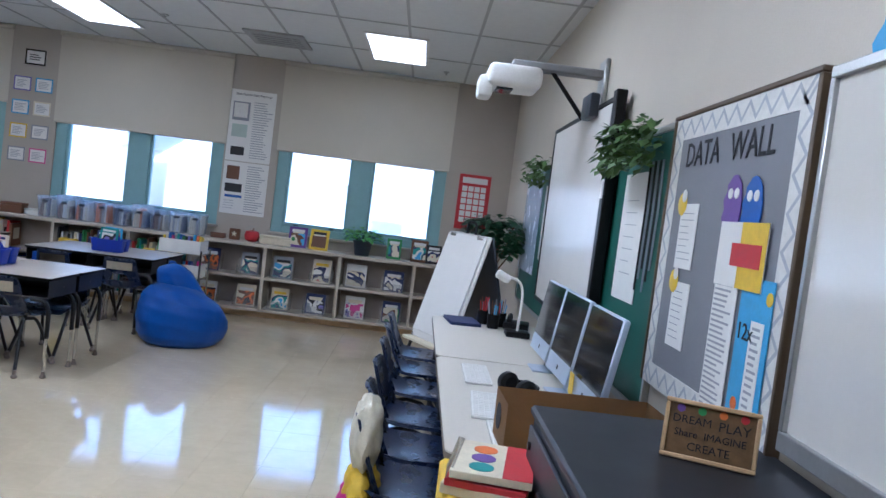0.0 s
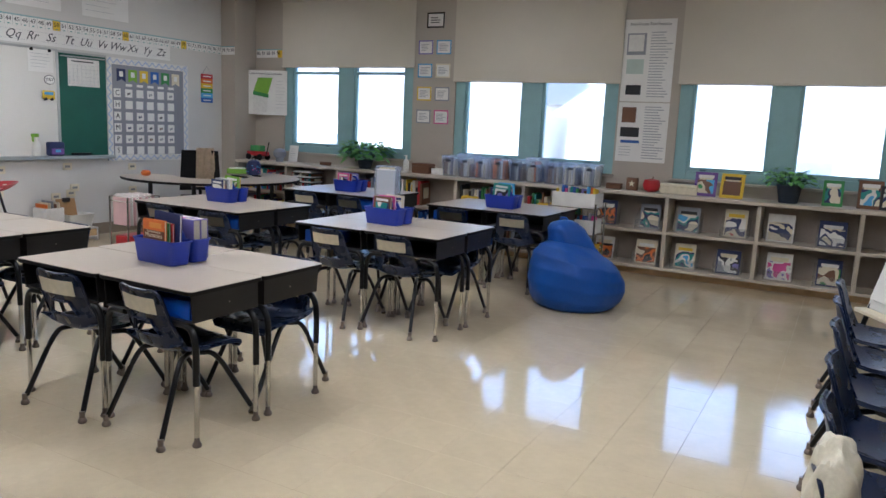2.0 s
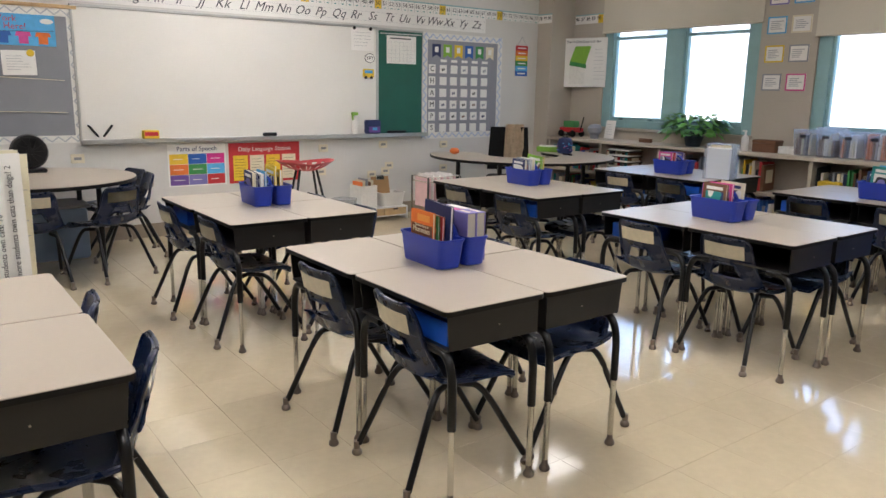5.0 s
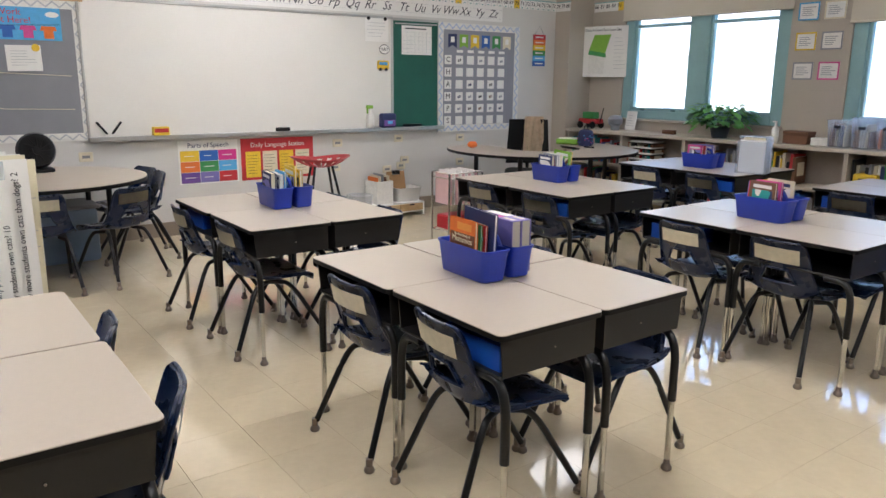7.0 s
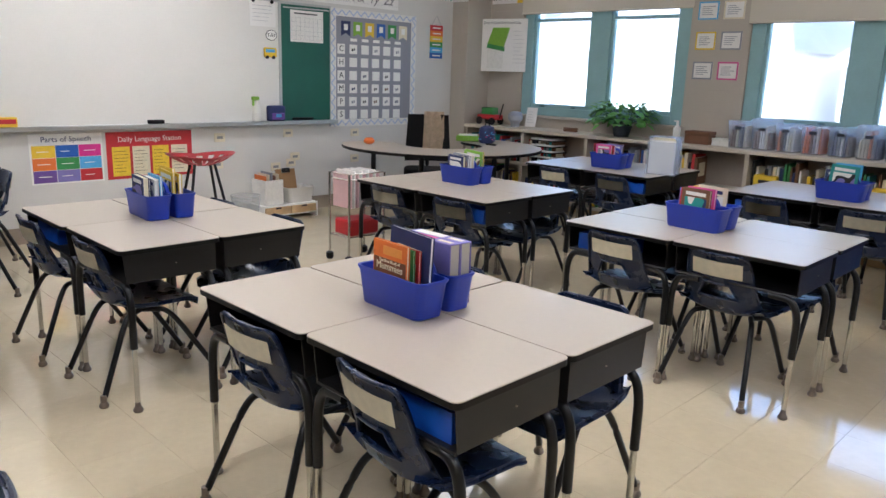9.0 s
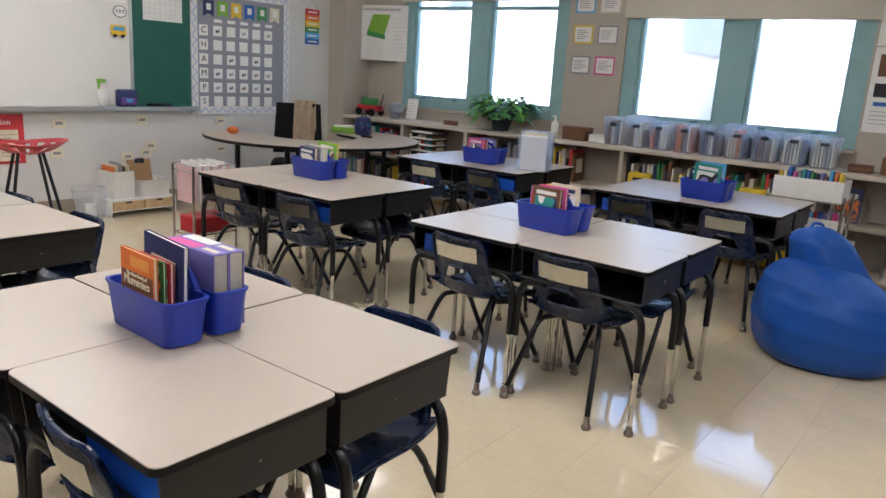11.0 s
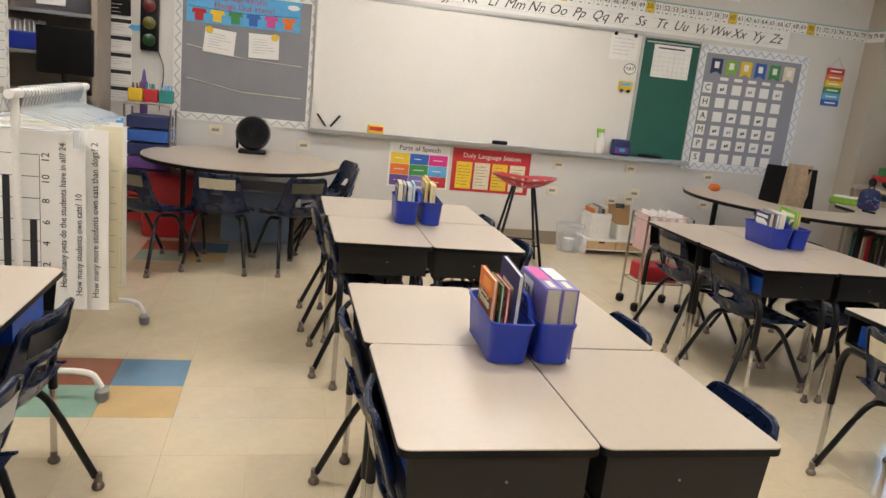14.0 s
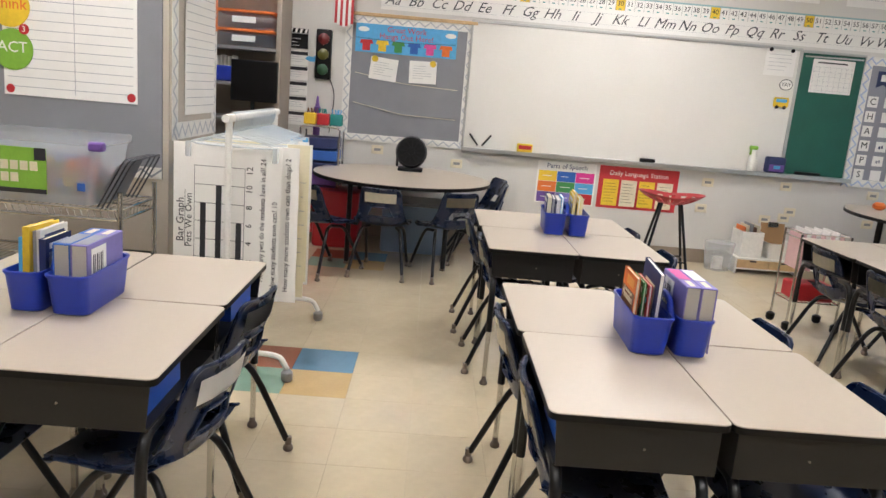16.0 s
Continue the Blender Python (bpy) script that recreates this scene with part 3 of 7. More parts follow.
CLUSTERS = {"A": (-3.025, 3.57), "B": (-4.86, 3.555), "C": (-4.77, 5.63), "D": (-2.98, 5.59), "E": (-3.045, 1.755), "F": (-4.82, 7.55), "G": (-2.965, 7.46)}


# chairs that stand a little off their desks' middle: place and turn
CHAIRS_AT = {("A", -1, -1): (-3.275, 3.285, 2), ("A", 1, -1): (-2.71, 3.308, -6), ("A", 1, 1): (-2.71, 3.92, 2), ("B", -1, -1): (-5.25, 3.258, 0), ("B", 1, -1): (-4.61, 3.3, 0),
             ("D", 1, -1): (-2.745, 5.355, -2), ("E", -1, 1): (-3.3, 2.07, -10), ("E", 1, 1): (-2.735, 2.105, -13)}


def build_clusters():
    rng = random.Random(11)
    desk, chair = make_desk(), make_chair()
    chair_white = make_chair(True, PAPER)
    first_d, first_c, first_w = True, True, True
    for key, (cx, cy) in CLUSTERS.items():
        for sx in (-1, 1):
            for sy in (-1, 1):
                rz = (0 if sy < 0 else 180) + rng.uniform(-0.15, 0.15)
                m = pose(cx + sx * (0.3002 if sy < 0 else 0.3028) + rng.uniform(-0.0003, 0.0003), cy + sy * (0.2218 if sx > 0 else 0.2238) + sx * 0.004, 0, 0, 0, rz)
                if first_d:
                    desk.matrix_basis, first_d = m, False
                else:
                    copy_thing(desk, m)
                off = 0.18 if sy < 0 else 0.135
                cm = pose(cx + sx * 0.3 + rng.uniform(-0.02, 0.02), cy + sy * (0.445 - off + rng.uniform(-0.02, 0.03)), 0, 0, 0, (0 if sy < 0 else 180) + rng.uniform(-4, 4))
                if (key, sx, sy) in CHAIRS_AT:
                    cm = pose(*CHAIRS_AT[key, sx, sy][:2], 0, 0, 0, (0 if sy < 0 else 180) + CHAIRS_AT[key, sx, sy][2])
                if key == "E" and sy > 0:
                    if first_w:
                        chair_white.matrix_basis, first_w = cm, False
                    else:
                        copy_thing(chair_white, cm)
                    continue
                if first_c:
                    chair.matrix_basis, first_c = cm, False
                else:
                    copy_thing(chair, cm)
    # blue trays in some desks' boxes
    tray = None
    for key, sx, sy in (("A", 1, -1), ("C", 1, -1), ("D", -1, -1), ("E", 1, 1), ("E", -1, 1), ("F", 1, -1), ("G", -1, -1), ("B", -1, -1)):
        cx, cy = CLUSTERS[key]
        m = pose(cx + sx * 0.302 + 0.1 * (1 if sx > 0 else -1) * (1 if sy < 0 else 1), cy + sy * 0.30, 0.556, 0, 0, 0)
        if tray is None:
            tray = thing("supply_tray", "bright blue plastic tray in a desk's book box", "tray", m, "desk trays")
            bm = bmesh.new()
            bx(bm, -0.14, -0.09, 0, 0.14, 0.09, 0.006)
            for a in ((-0.14, -0.09, 0.14, -0.084), (-0.14, 0.084, 0.14, 0.09), (-0.14, -0.084, -0.134, 0.084), (0.134, -0.084, 0.14, 0.084)):
                bx(bm, a[0], a[1], 0.006, a[2], a[3], 0.085)
            part("body", bm, TRAYB, tray)
        else:
            copy_thing(tray, m)
    return chair


def make_caddy():
    c = thing("desk_caddy", "royal blue plastic two-compartment book caddy on joined desks", "caddy", pose(0, 0, 0), "desk caddies")
    for y0, y1, w, name in ((-0.125, -0.008, 0.155, "wide_bin"), (0.012, 0.115, 0.145, "narrow_bin")):
        bm = bmesh.new()
        yc, dd = (y0 + y1) / 2, y1 - y0
        rings = []
        for z, s in ((0.0, 0.86), (0.004, 0.9), (0.106, 1.0), (0.116, 1.05), (0.121, 1.05), (0.121, 0.98), (0.109, 0.955), (0.012, 0.84)):
            rings.append([bm.verts.new((x, y, z)) for x, y in rounded(2 * w * s, dd * (s if s > 0.95 else s), 0.025, 4, 0, yc)])
        for a, b in zip(rings, rings[1:]):
            n = len(a)
            for k in range(n):
                bm.faces.new((a[k], a[(k + 1) % n], b[(k + 1) % n], b[k]))
        bm.faces.new(rings[0][::-1]), bm.faces.new(rings[-1])
        part(name, bm, BLUEP, c)
    bm = box(-0.09, -0.012, 0.1, 0.09, 0.016, 0.12, 0.004)
    tube(bm, bend([(-0.08, 0.002, 0.11), (-0.05, 0.002, 0.158), (0.05, 0.002, 0.158), (0.08, 0.002, 0.11)], 5, 0.4), 0.011)
    part("handle", bm, BLUEP, c)
    return c


def textbook(l, h, t, cover, m, spine, label):
    """A thick hardback resting on its fore edge, spine up, page ends showing."""
    b = thing("textbook", label, "book", m, "caddy books")
    bm = bmesh.new()
    c = 0.003
    bx(bm, 0, -t / 2, 0, l, -t / 2 + c, h - 0.004)
    bx(bm, 0, t / 2 - c, 0, l, t / 2, h - 0.004)
    bx(bm, 0, -t / 2, h - 0.004, l, t / 2, h, 0.0015)
    part("cover", bm, cover, b)
    part("page_block", box(0.004, -t / 2 + c, 0.003, l - 0.004, t / 2 - c, h - 0.004), mat("grey page edges", "#b8b2a4", 0.8, var=0.08, scale=3, bump=0.5, bscale=300), b)
    part("spine_band", box(l * 0.06, -t / 2 + 0.004, h, l * 0.6, t / 2 - 0.004, h + 0.0008), HUES[spine], b)
    part("spine_title", box(l * 0.68, -t / 2 + 0.014, h, l * 0.94, t / 2 - 0.014, h + 0.0008), HUES["cream"], b)
    lab = part("cover_label", box(l * 0.1, -t / 2 - 0.001, h * 0.35, l * 0.5, -t / 2, h * 0.92), PAPER, b)
    bm = bmesh.new()
    for k in range(6):
        bx(bm, l * (0.14 + 0.05 * k), -t / 2 - 0.0018, h * 0.5, l * (0.14 + 0.05 * k) + (0.003 if k % 2 else 0.006), -t / 2 - 0.001, h * 0.82)
    part("code_bar", bm, INK, lab)
    return b


def book(w, h, t, cover, m, label="", pages=True, group="", hue=""):
    """A closed book standing on its tail: spine towards -x side, t along y."""
    b = thing("book", label or "paperback book standing in a row", "book", m, group)
    bm = bmesh.new()
    c = 0.0016 if t < 0.02 else 0.003
    bx(bm, 0, -t / 2, 0, w, -t / 2 + c, h)
    bx(bm, 0, t / 2 - c, 0, w, t / 2, h)
    bx(bm, 0, -t / 2 + c, 0, c, t / 2 - c, h)
    part("cover", bm, cover, b)
    if hue == "orange":
        part("cover_picture", box(w * 0.3, -t / 2 - 0.001, h * 0.8, w * 0.85, -t / 2, h * 0.93), mat("amber print", "#dd9440", 0.5), b)
        part("title_panel", box(0.004, -t / 2 - 0.001, 0.004, w - 0.004, -t / 2, h * 0.74), mat("umber print", "#6e4128", 0.5), b)
        text("The Best Book of", 0.014, HUES["cream"], b, pose(w / 2, -t / 2 - 0.002, h * 0.705, 90))
        text("Mummies", 0.034, HUES["cream"], b, pose(w / 2, -t / 2 - 0.002, h * 0.62, 90), squeeze=0.95)
    elif h > 0.23:
        part("cover_figure", box(w * 0.2, -t / 2 - 0.001, h * 0.3, w * 0.8, -t / 2, h * 0.8), HUES["cream"], b)
    elif t < 0.035 and hue not in ("black", ""):
        part("cover_panel", box(w * 0.12, -t / 2 - 0.001, h * 0.3, w * 0.9, -t / 2, h * 0.78), ART[sum(map(ord, hue)) % 6], b)
        part("cover_title", box(w * 0.14, -t / 2 - 0.001, h * 0.83, w * 0.86, -t / 2, h * 0.92), HUES["white" if hue not in ("white", "cream") else "navy"], b)
    part("page_block", box(c, -t / 2 + c, 0.003, w - 0.004, t / 2 - c, h - 0.003), PAPER if random.random() < 0.6 else OLDPAPER, b)
    return b


BOOKSETS = {
    "A": [("orange", 0.205, 0.012, -1), ("brown", 0.18, 0.01, -1), ("green", 0.19, 0.008, -1), ("red", 0.19, 0.01, -1), ("lime", 0.16, 0.006, -1), ("navy", 0.242, 0.014, -1), ("violet", 0.2, 0.045, 1), ("violet", 0.2, 0.045, 1)],
    "B": [("navy", 0.189, 0.03, -1), ("navy", 0.180, 0.02, -1), ("white", 0.180, 0.02, -1), ("sky", 0.19, 0.012, -1), ("yellow", 0.211, 0.012, 1), ("yellow", 0.216, 0.012, 1), ("yellow", 0.198, 0.015, 1), ("cream", 0.189, 0.02, 1)],
    "C": [("navy", 0.180, 0.03, -1), ("grey", 0.19, 0.02, -1), ("white", 0.19, 0.03, -1), ("lime", 0.211, 0.012, 1), ("lime", 0.198, 0.012, 1), ("yellow", 0.203, 0.012, 1), ("pink", 0.180, 0.012, 1)],
    "D": [("brown", 0.194, 0.02, -1), ("red", 0.189, 0.012, -1), ("violet", 0.184, 0.02, -1), ("pink", 0.194, 0.016, -1), ("cream", 0.198, 0.014, 1), ("yellow", 0.184, 0.03, 1), ("teal", 0.180, 0.012, 1)],
    "E": [("navy", 0.189, 0.02, 1), ("white", 0.211, 0.012, 1), ("grey", 0.207, 0.01, 1), ("yellow", 0.221, 0.02, 1), ("sky", 0.189, 0.01, 1), ("violet", 0.19, 0.048, -1), ("blue", 0.19, 0.048, -1)],
    "F": [("pink", 0.180, 0.02, -1), ("red", 0.180, 0.012, -1), ("violet", 0.184, 0.02, -1), ("violet", 0.180, 0.02, 1), ("brown", 0.184, 0.012, 1)],
    "G": [("teal", 0.221, 0.012, -1), ("navy", 0.180, 0.03, -1), ("navy", 0.19, 0.02, 1), ("sky", 0.216, 0.012, 1)],
}
CADDY_AT = {"A": (-3.02, 3.565), "B": (-4.88, 3.58), "C": (-4.82, 5.72), "D": (-3.04, 5.59), "E": (-2.98, 1.74), "F": (-4.76, 7.46), "G": (-2.9, 7.34)}


def build_caddies():
    caddy, rng = None, random.Random(3)
    for key, (x, y) in CADDY_AT.items():
        rz = 180 if key == "E" else rng.uniform(-4, 4)
        m = pose(x, y, 0.701, 0, 0, rz)
        if caddy is None:
            caddy = make_caddy()
            caddy.matrix_basis = m
        else:
            copy_thing(caddy, m)
        at = {-1: -0.115, 1: 0.022}
        for hue, h, t, side in BOOKSETS[key]:
            yy = at[side] + t / 2
            at[side] += t + 0.002
            w = min(h * 0.78, 0.2)
            if t > 0.044:
                mm = m @ pose(-0.12, yy, 0.014, 0, 0, rng.uniform(-1, 1))
                textbook(0.24, h, t, HUES[hue], mm, ("pink" if yy < 0.05 else "white") if key == "A" else "grey", "thick %s hardback textbook resting spine up in a caddy" % hue)
                continue
            mm = m @ pose(rng.uniform(-0.11, -0.06), yy, 0.014, 0, rng.uniform(-1, 4), rng.uniform(-1, 1))
            book(w, h, t, HUES[hue], mm, "%s covered book standing in a desk caddy" % hue, group="caddy books", hue=hue)


build_shell()
for k, (x0, x1, zs) in enumerate(WINDOWS):
    build_window(k + 1, x0, x1, zs)
build_outside()
build_ceiling_fixtures()
CHAIR = build_clusters()
build_caddies()


# ---- west wall: boards, strips and posters ----
def hang(name, label, category, m, w, h, material, t=0.004, group="", border_w=0.0, frame=None):
    p = thing(name, label, category, m, group)
    part("sheet", plate(w, h, t), material, p)
    if frame:
        bm = bmesh.new()
        b = border_w
        for a in ((-w / 2, h / 2 - b, w / 2, h / 2), (-w / 2, -h / 2, w / 2, -h / 2 + b), (-w / 2, -h / 2 + b, -w / 2 + b, h / 2 - b), (w / 2 - b, -h / 2 + b, w / 2, h / 2 - b)):
            bx(bm, a[0], a[1], t, a[2], a[3], t + 0.0015)
        part("frame", bm, frame, p)
    return p


def build_west_boards():
    # whiteboard
    w, h = 3.0, 1.12
    b = thing("whiteboard", "large blank white enamel board with aluminium trim and tray", "whiteboard", on_west(4.6, 1.485, 0.0))
    part("surface", plate(w, h, 0.018), BOARD, b)
    bm = bmesh.new()
    for a in ((-w / 2 - 0.02, h / 2, w / 2 + 0.02, h / 2 + 0.025), (-w / 2 - 0.02, -h / 2, -w / 2, h / 2), (w / 2, -h / 2, w / 2 + 0.02, h / 2)):
        bx(bm, a[0], a[1], 0, a[2], a[3], 0.028, 0.003)
    part("trim", bm, ALU, b)
    bm = box(-w / 2 - 0.02, -h / 2 - 0.04, 0, 3.68 - w / 2, -h / 2, 0.07, 0.004)
    part("marker_tray", bm, ALU, b)
    # cursive alphabet strip
    s = hang("alphabet_strip", "long white cursive alphabet strip above the whiteboard", "poster", on_west(4.95, 2.175, 0.004), 5.4, 0.17, PAPER, 0.002)
    letters = "Aa Bb Cc Dd Ee Ff Gg Hh Ii Jj Kk Ll Mm Nn Oo Pp Qq Rr Ss Tt Uu Vv Ww Xx Yy Zz".split()
    for k, q in enumerate(letters):
        text(q, 0.125, mat("soft black print", "#47474c", 0.7), s, pose(-2.6 + 0.206 * k, 0.0, 0.003), "cursive_letter", slant=0.45)
    bm = bmesh.new()
    for y in (-0.05, 0.045):
        bx(bm, -2.7, y, 0.002, 2.7, y + 0.0015, 0.0028)
    part("rule_line", bm, PENCIL, s)
    # number line
    n = hang("number_line", "long number line strip with yellow tens and a teal edge", "poster", on_west(5.314, 2.31, 0.003), 6.4, 0.1, PAPER, 0.002)
    part("edge_band", box(-3.2, 0.05, 0, 3.2, 0.064, 0.003), TEAL, n)
    step = 0.0866
    bmk, bmc = bmesh.new(), bmesh.new()
    for k in range(73):
        v = k + 5
        x = 5.27 - 5.314 + step * (v - 40)
        bx(bmc, x - step / 2, -0.05, 0.002, x - step / 2 + 0.003, 0.05, 0.0028)
        if v % 10 == 0:
            part("yellow_cell", box(x - step / 2 + 0.003, -0.05, 0.002, x + step / 2, 0.05, 0.0026), HUES["yellow"], n)
        text(str(v), 0.062, INK, n, pose(x, 0.008, 0.0035), "number")
        bx(bmk, x - 0.012, -0.043, 0.002, x + 0.012, -0.034, 0.003)
    tagged(part("cell_line", bmc, GREYP, n), kind="stuff")
    tagged(part("tick_mark", bmk, HUES["teal"], n), kind="stuff")
    n2 = hang("number_line", "end of the number line strip across the pilaster", "poster", pose(-7.62, 8.516, 2.305, 90, 0, 0), 0.24, 0.1, PAPER, 0.002)
    part("edge_band", box(-0.12, 0.05, 0, 0.12, 0.064, 0.003), TEAL, n2)
    for k, v in enumerate((78, 79, 80)):
        text(str(v), 0.062, INK, n2, pose(-0.08 + 0.08 * k, 0.008, 0.003), "number")
    n3 = hang("number_line", "end of the number line strip beside the window", "poster", on_north(-7.25, 2.305, 0.003), 0.46, 0.1, PAPER, 0.002)
    part("edge_band", box(-0.23, 0.05, 0, 0.23, 0.064, 0.003), TEAL, n3)
    for k, v in enumerate((86, 87, 88, 89, 90)):
        text(str(v), 0.062, INK, n3, pose(-0.19 + 0.088 * k, 0.008, 0.003), "number")
    part("yellow_cell", plate(0.08, 0.1, 0.0005, 0.19, 0, 0.002), HUES["yellow"], n3)
    # posters above, cut by the top of the view
    for y, w in ((5.9, 0.6), (6.75, 0.6), (5.0, 0.6)):
        p = hang("poster", "white chart hung high above the number line", "poster", on_west(y, 2.68, 0.002), w, 0.42, PAPER, 0.002, "high charts")
        lines(p, w * 0.85, 0.34, 6)
    # green chalkboard panel
    g = thing("chalkboard", "narrow green chalkboard panel beside the whiteboard", "chalkboard", on_west(6.42, 1.465, 0.0))
    part("surface", plate(0.58, 1.14, 0.02), GREEN, g)
    bm = bmesh.new()
    for a in ((-0.3, 0.57, 0.3, 0.595), (-0.3, -0.57, -0.29, 0.57), (0.29, -0.57, 0.3, 0.57)):
        bx(bm, a[0], a[1], 0, a[2], a[3], 0.028, 0.003)
    part("trim", bm, ALU, g)
    c = hang("calendar", "white month calendar sheet on the green board", "calendar", on_west(6.43, 1.84, 0.022), 0.39, 0.3, PAPER, 0.002)
    lines(c, 0.3, 0.03, 1, INK, z=0.0025, t=0.012, cy=0.12)
    bm = bmesh.new()
    for k in range(6):
        bx(bm, -0.18, -0.13 + 0.042 * k, 0.002, 0.18, -0.1285 + 0.042 * k, 0.0028)
    for k in range(8):
        bx(bm, -0.18 + 0.051 * k, -0.13, 0.002, -0.1785 + 0.051 * k, 0.085, 0.0028)
    part("grid_line", bm, PENCIL, c)
    r = solo("pointer_rod", tube(bmesh.new(), [(-0.27, 0.54, 0.034), (0.27, 0.545, 0.034)], 0.007), ALU, "thin metal rod across the top of the green board", "rod", on_west(6.42, 1.465))
    # champs chart
    w, h = 1.2, 1.2
    c = thing("behaviour_chart", "grey expectations chart with white cards and banner pennants", "chart", on_west(7.32, 1.45, 0.0))
    part("backing", plate(w, h, 0.012), GREYD, c)
    border(c, w, h, 0.075, HUES["white"], mat("pale blue border", "#a9b8d6", 0.7), 0.012)
    for k, (q, hue) in enumerate(zip("CHAMPS", ("navy", "lime", "yellow", "blue", "green", "cream"))):
        x = -0.4 + 0.16 * k
        bm = slab(bmesh.new(), [(x - 0.06, 0.48), (x - 0.06, 0.33), (x, 0.36), (x + 0.06, 0.33), (x + 0.06, 0.48)], 0.013, 0.016)
        part("pennant", bm, HUES[hue], c)
        part("pennant_badge", plate(0.05, 0.06, 0.001, x, 0.42, 0.016), PAPER, c)
    for k, q in enumerate("CHAMPS"):
        y = 0.2 - 0.135 * k
        part("letter_card", plate(0.095, 0.1, 0.003, -0.46, y, 0.013), PAPER, c)
        text(q, 0.085, INK, c, pose(-0.46, y, 0.0175), "card_letter")
        for j in range(5):
            x = -0.3 + 0.155 * j
            part("card", plate(0.1, 0.095, 0.003, x + 0.004 * math.sin(k * 3 + j), y, 0.013), PAPER, c)
            if (k + j * 2) % 4 == 0 or k in (3, 4):
                bmi = box(x - 0.022, y - 0.02, 0.016, x - 0.002, y + 0.006, 0.017)
                bx(bmi, x + 0.004, y - 0.014, 0.016, x + 0.02, y + 0.012, 0.017)
                part("card_picture", bmi, HUES[("black", "brown", "grey", "navy", "grey")[(j + k) % 5]], c)
    part("heading_card", box(-0.34, 0.28, 0.013, -0.25, 0.31, 0.015), PAPER, c)
    for j in range(1, 5):
        part("heading_card", box(-0.34 + 0.155 * j, 0.28, 0.013, -0.25 + 0.155 * j, 0.31, 0.015), PAPER, c)
    # rainbow sign
    r = thing("rainbow_sign", "small rainbow striped hanging wall sign on a cord", "sign", on_west(8.25, 1.79, 0.004))
    for k, hue in enumerate(("red", "orange", "yellow", "green", "sky", "blue")):
        part("stripe", plate(0.2, 0.062, 0.008, 0, 0.155 - 0.062 * k), HUES[hue], r)
        lines(r, 0.13, 0.03, 1, PAPER, z=0.0085, t=0.014, cy=0.155 - 0.062 * k, ragged=False)
    part("cord", tube(bmesh.new(), [(-0.08, 0.18, 0.004), (0, 0.29, 0.004), (0.08, 0.18, 0.004)], 0.002, 5), HUES["grey"], r)
    # corner poster that bridges the corner
    p = thing("drawing_chart", "white chart with a green folder drawing bridging the corner", "poster", pose(0, 0, 0))
    m = Matrix.Translation((-7.3, 8.83, 1.78)) @ Matrix(((1, 0, 0, 0), (0, 0, -1, 0), (0, 1, 0, 0), (0, 0, 0, 1))) @ pose(0, 0, 0, 0, 14, 0)
    p.matrix_basis = m
    part("sheet", plate(0.76, 0.6, 0.002), PAPER, p)
    part("folder", slab(bmesh.new(), [(-0.13, 0.02), (0.09, -0.02), (0.16, 0.2), (-0.06, 0.2)], 0.003, 0.005), HUES["lime"], p)
    part("folder_front", slab(bmesh.new(), [(-0.13, -0.26), (0.08, -0.27), (0.09, -0.02), (-0.13, 0.02)], 0.003, 0.004), HUES["white"], p)
    text("What Does A Clean Desk Look Like", 0.046, INK, p, pose(0, 0.255, 0.003), squeeze=0.85)
    lines(p, 0.14, 0.4, 9, PENCIL, cx=-0.28, cy=-0.02)
    lines(p, 0.16, 0.4, 9, PENCIL, cx=0.29, cy=-0.02)
    part("folder_edge", slab(bmesh.new(), [(-0.14, -0.03), (0.1, -0.07), (0.1, -0.02), (-0.13, 0.02)], 0.0042, 0.0052), HUES["green"], p)
    # note, YAY magnet, bus magnet
    p = hang("note", "handwritten note held by two magnets on the whiteboard", "paper", on_west(5.93, 1.93, 0.02), 0.28, 0.24, PAPER, 0.002)
    lines(p, 0.22, 0.17, 5)
    for x in (-0.1, 0.1):
        part("magnet", lathe(bmesh.new(), [(0.018, 0.002), (0.018, 0.01), (0.012, 0.014)], 12, (x, 0.11, 0)), BLACKP, p)
    y = thing("magnet_badge", "oval white badge reading YAY", "magnet", on_west(6.02, 1.735, 0.02))
    bm = slab(bmesh.new(), [(0.062 * math.cos(a * 0.2618), 0.05 * math.sin(a * 0.2618)) for a in range(24)], 0, 0.004)
    part("rim", bm, INK, y)
    bm = slab(bmesh.new(), [(0.056 * math.cos(a * 0.2618), 0.044 * math.sin(a * 0.2618)) for a in range(24)], 0.004, 0.005)
    part("face", bm, PAPER, y)
    text("YAY", 0.05, INK, y, pose(0, 0, 0.006))
    b = thing("bus_magnet", "small yellow school bus magnet on the board", "magnet", on_west(6.0, 1.575, 0.02))
    part("body", box(-0.07, -0.045, 0, 0.07, 0.045, 0.012, 0.01), HUES["yellow"], b)
    for x in (-0.035, 0.035):
        part("wheel", lathe(bmesh.new(), [(0.016, 0), (0.016, 0.016)], 12, (x, -0.045, 0)), INK, b)
    part("window_strip", box(-0.05, 0.0, 0.012, 0.05, 0.03, 0.014), HUES["sky"], b)
    # posters under the tray
    p = hang("parts_of_speech_poster", "colourful parts of speech poster with nine blocks", "poster", on_west(4.1, 0.66, 0.002), 0.56, 0.4, PAPER, 0.002)
    text("Parts of Speech", 0.062, HUES["navy"], p, pose(0, 0.155, 0.003))
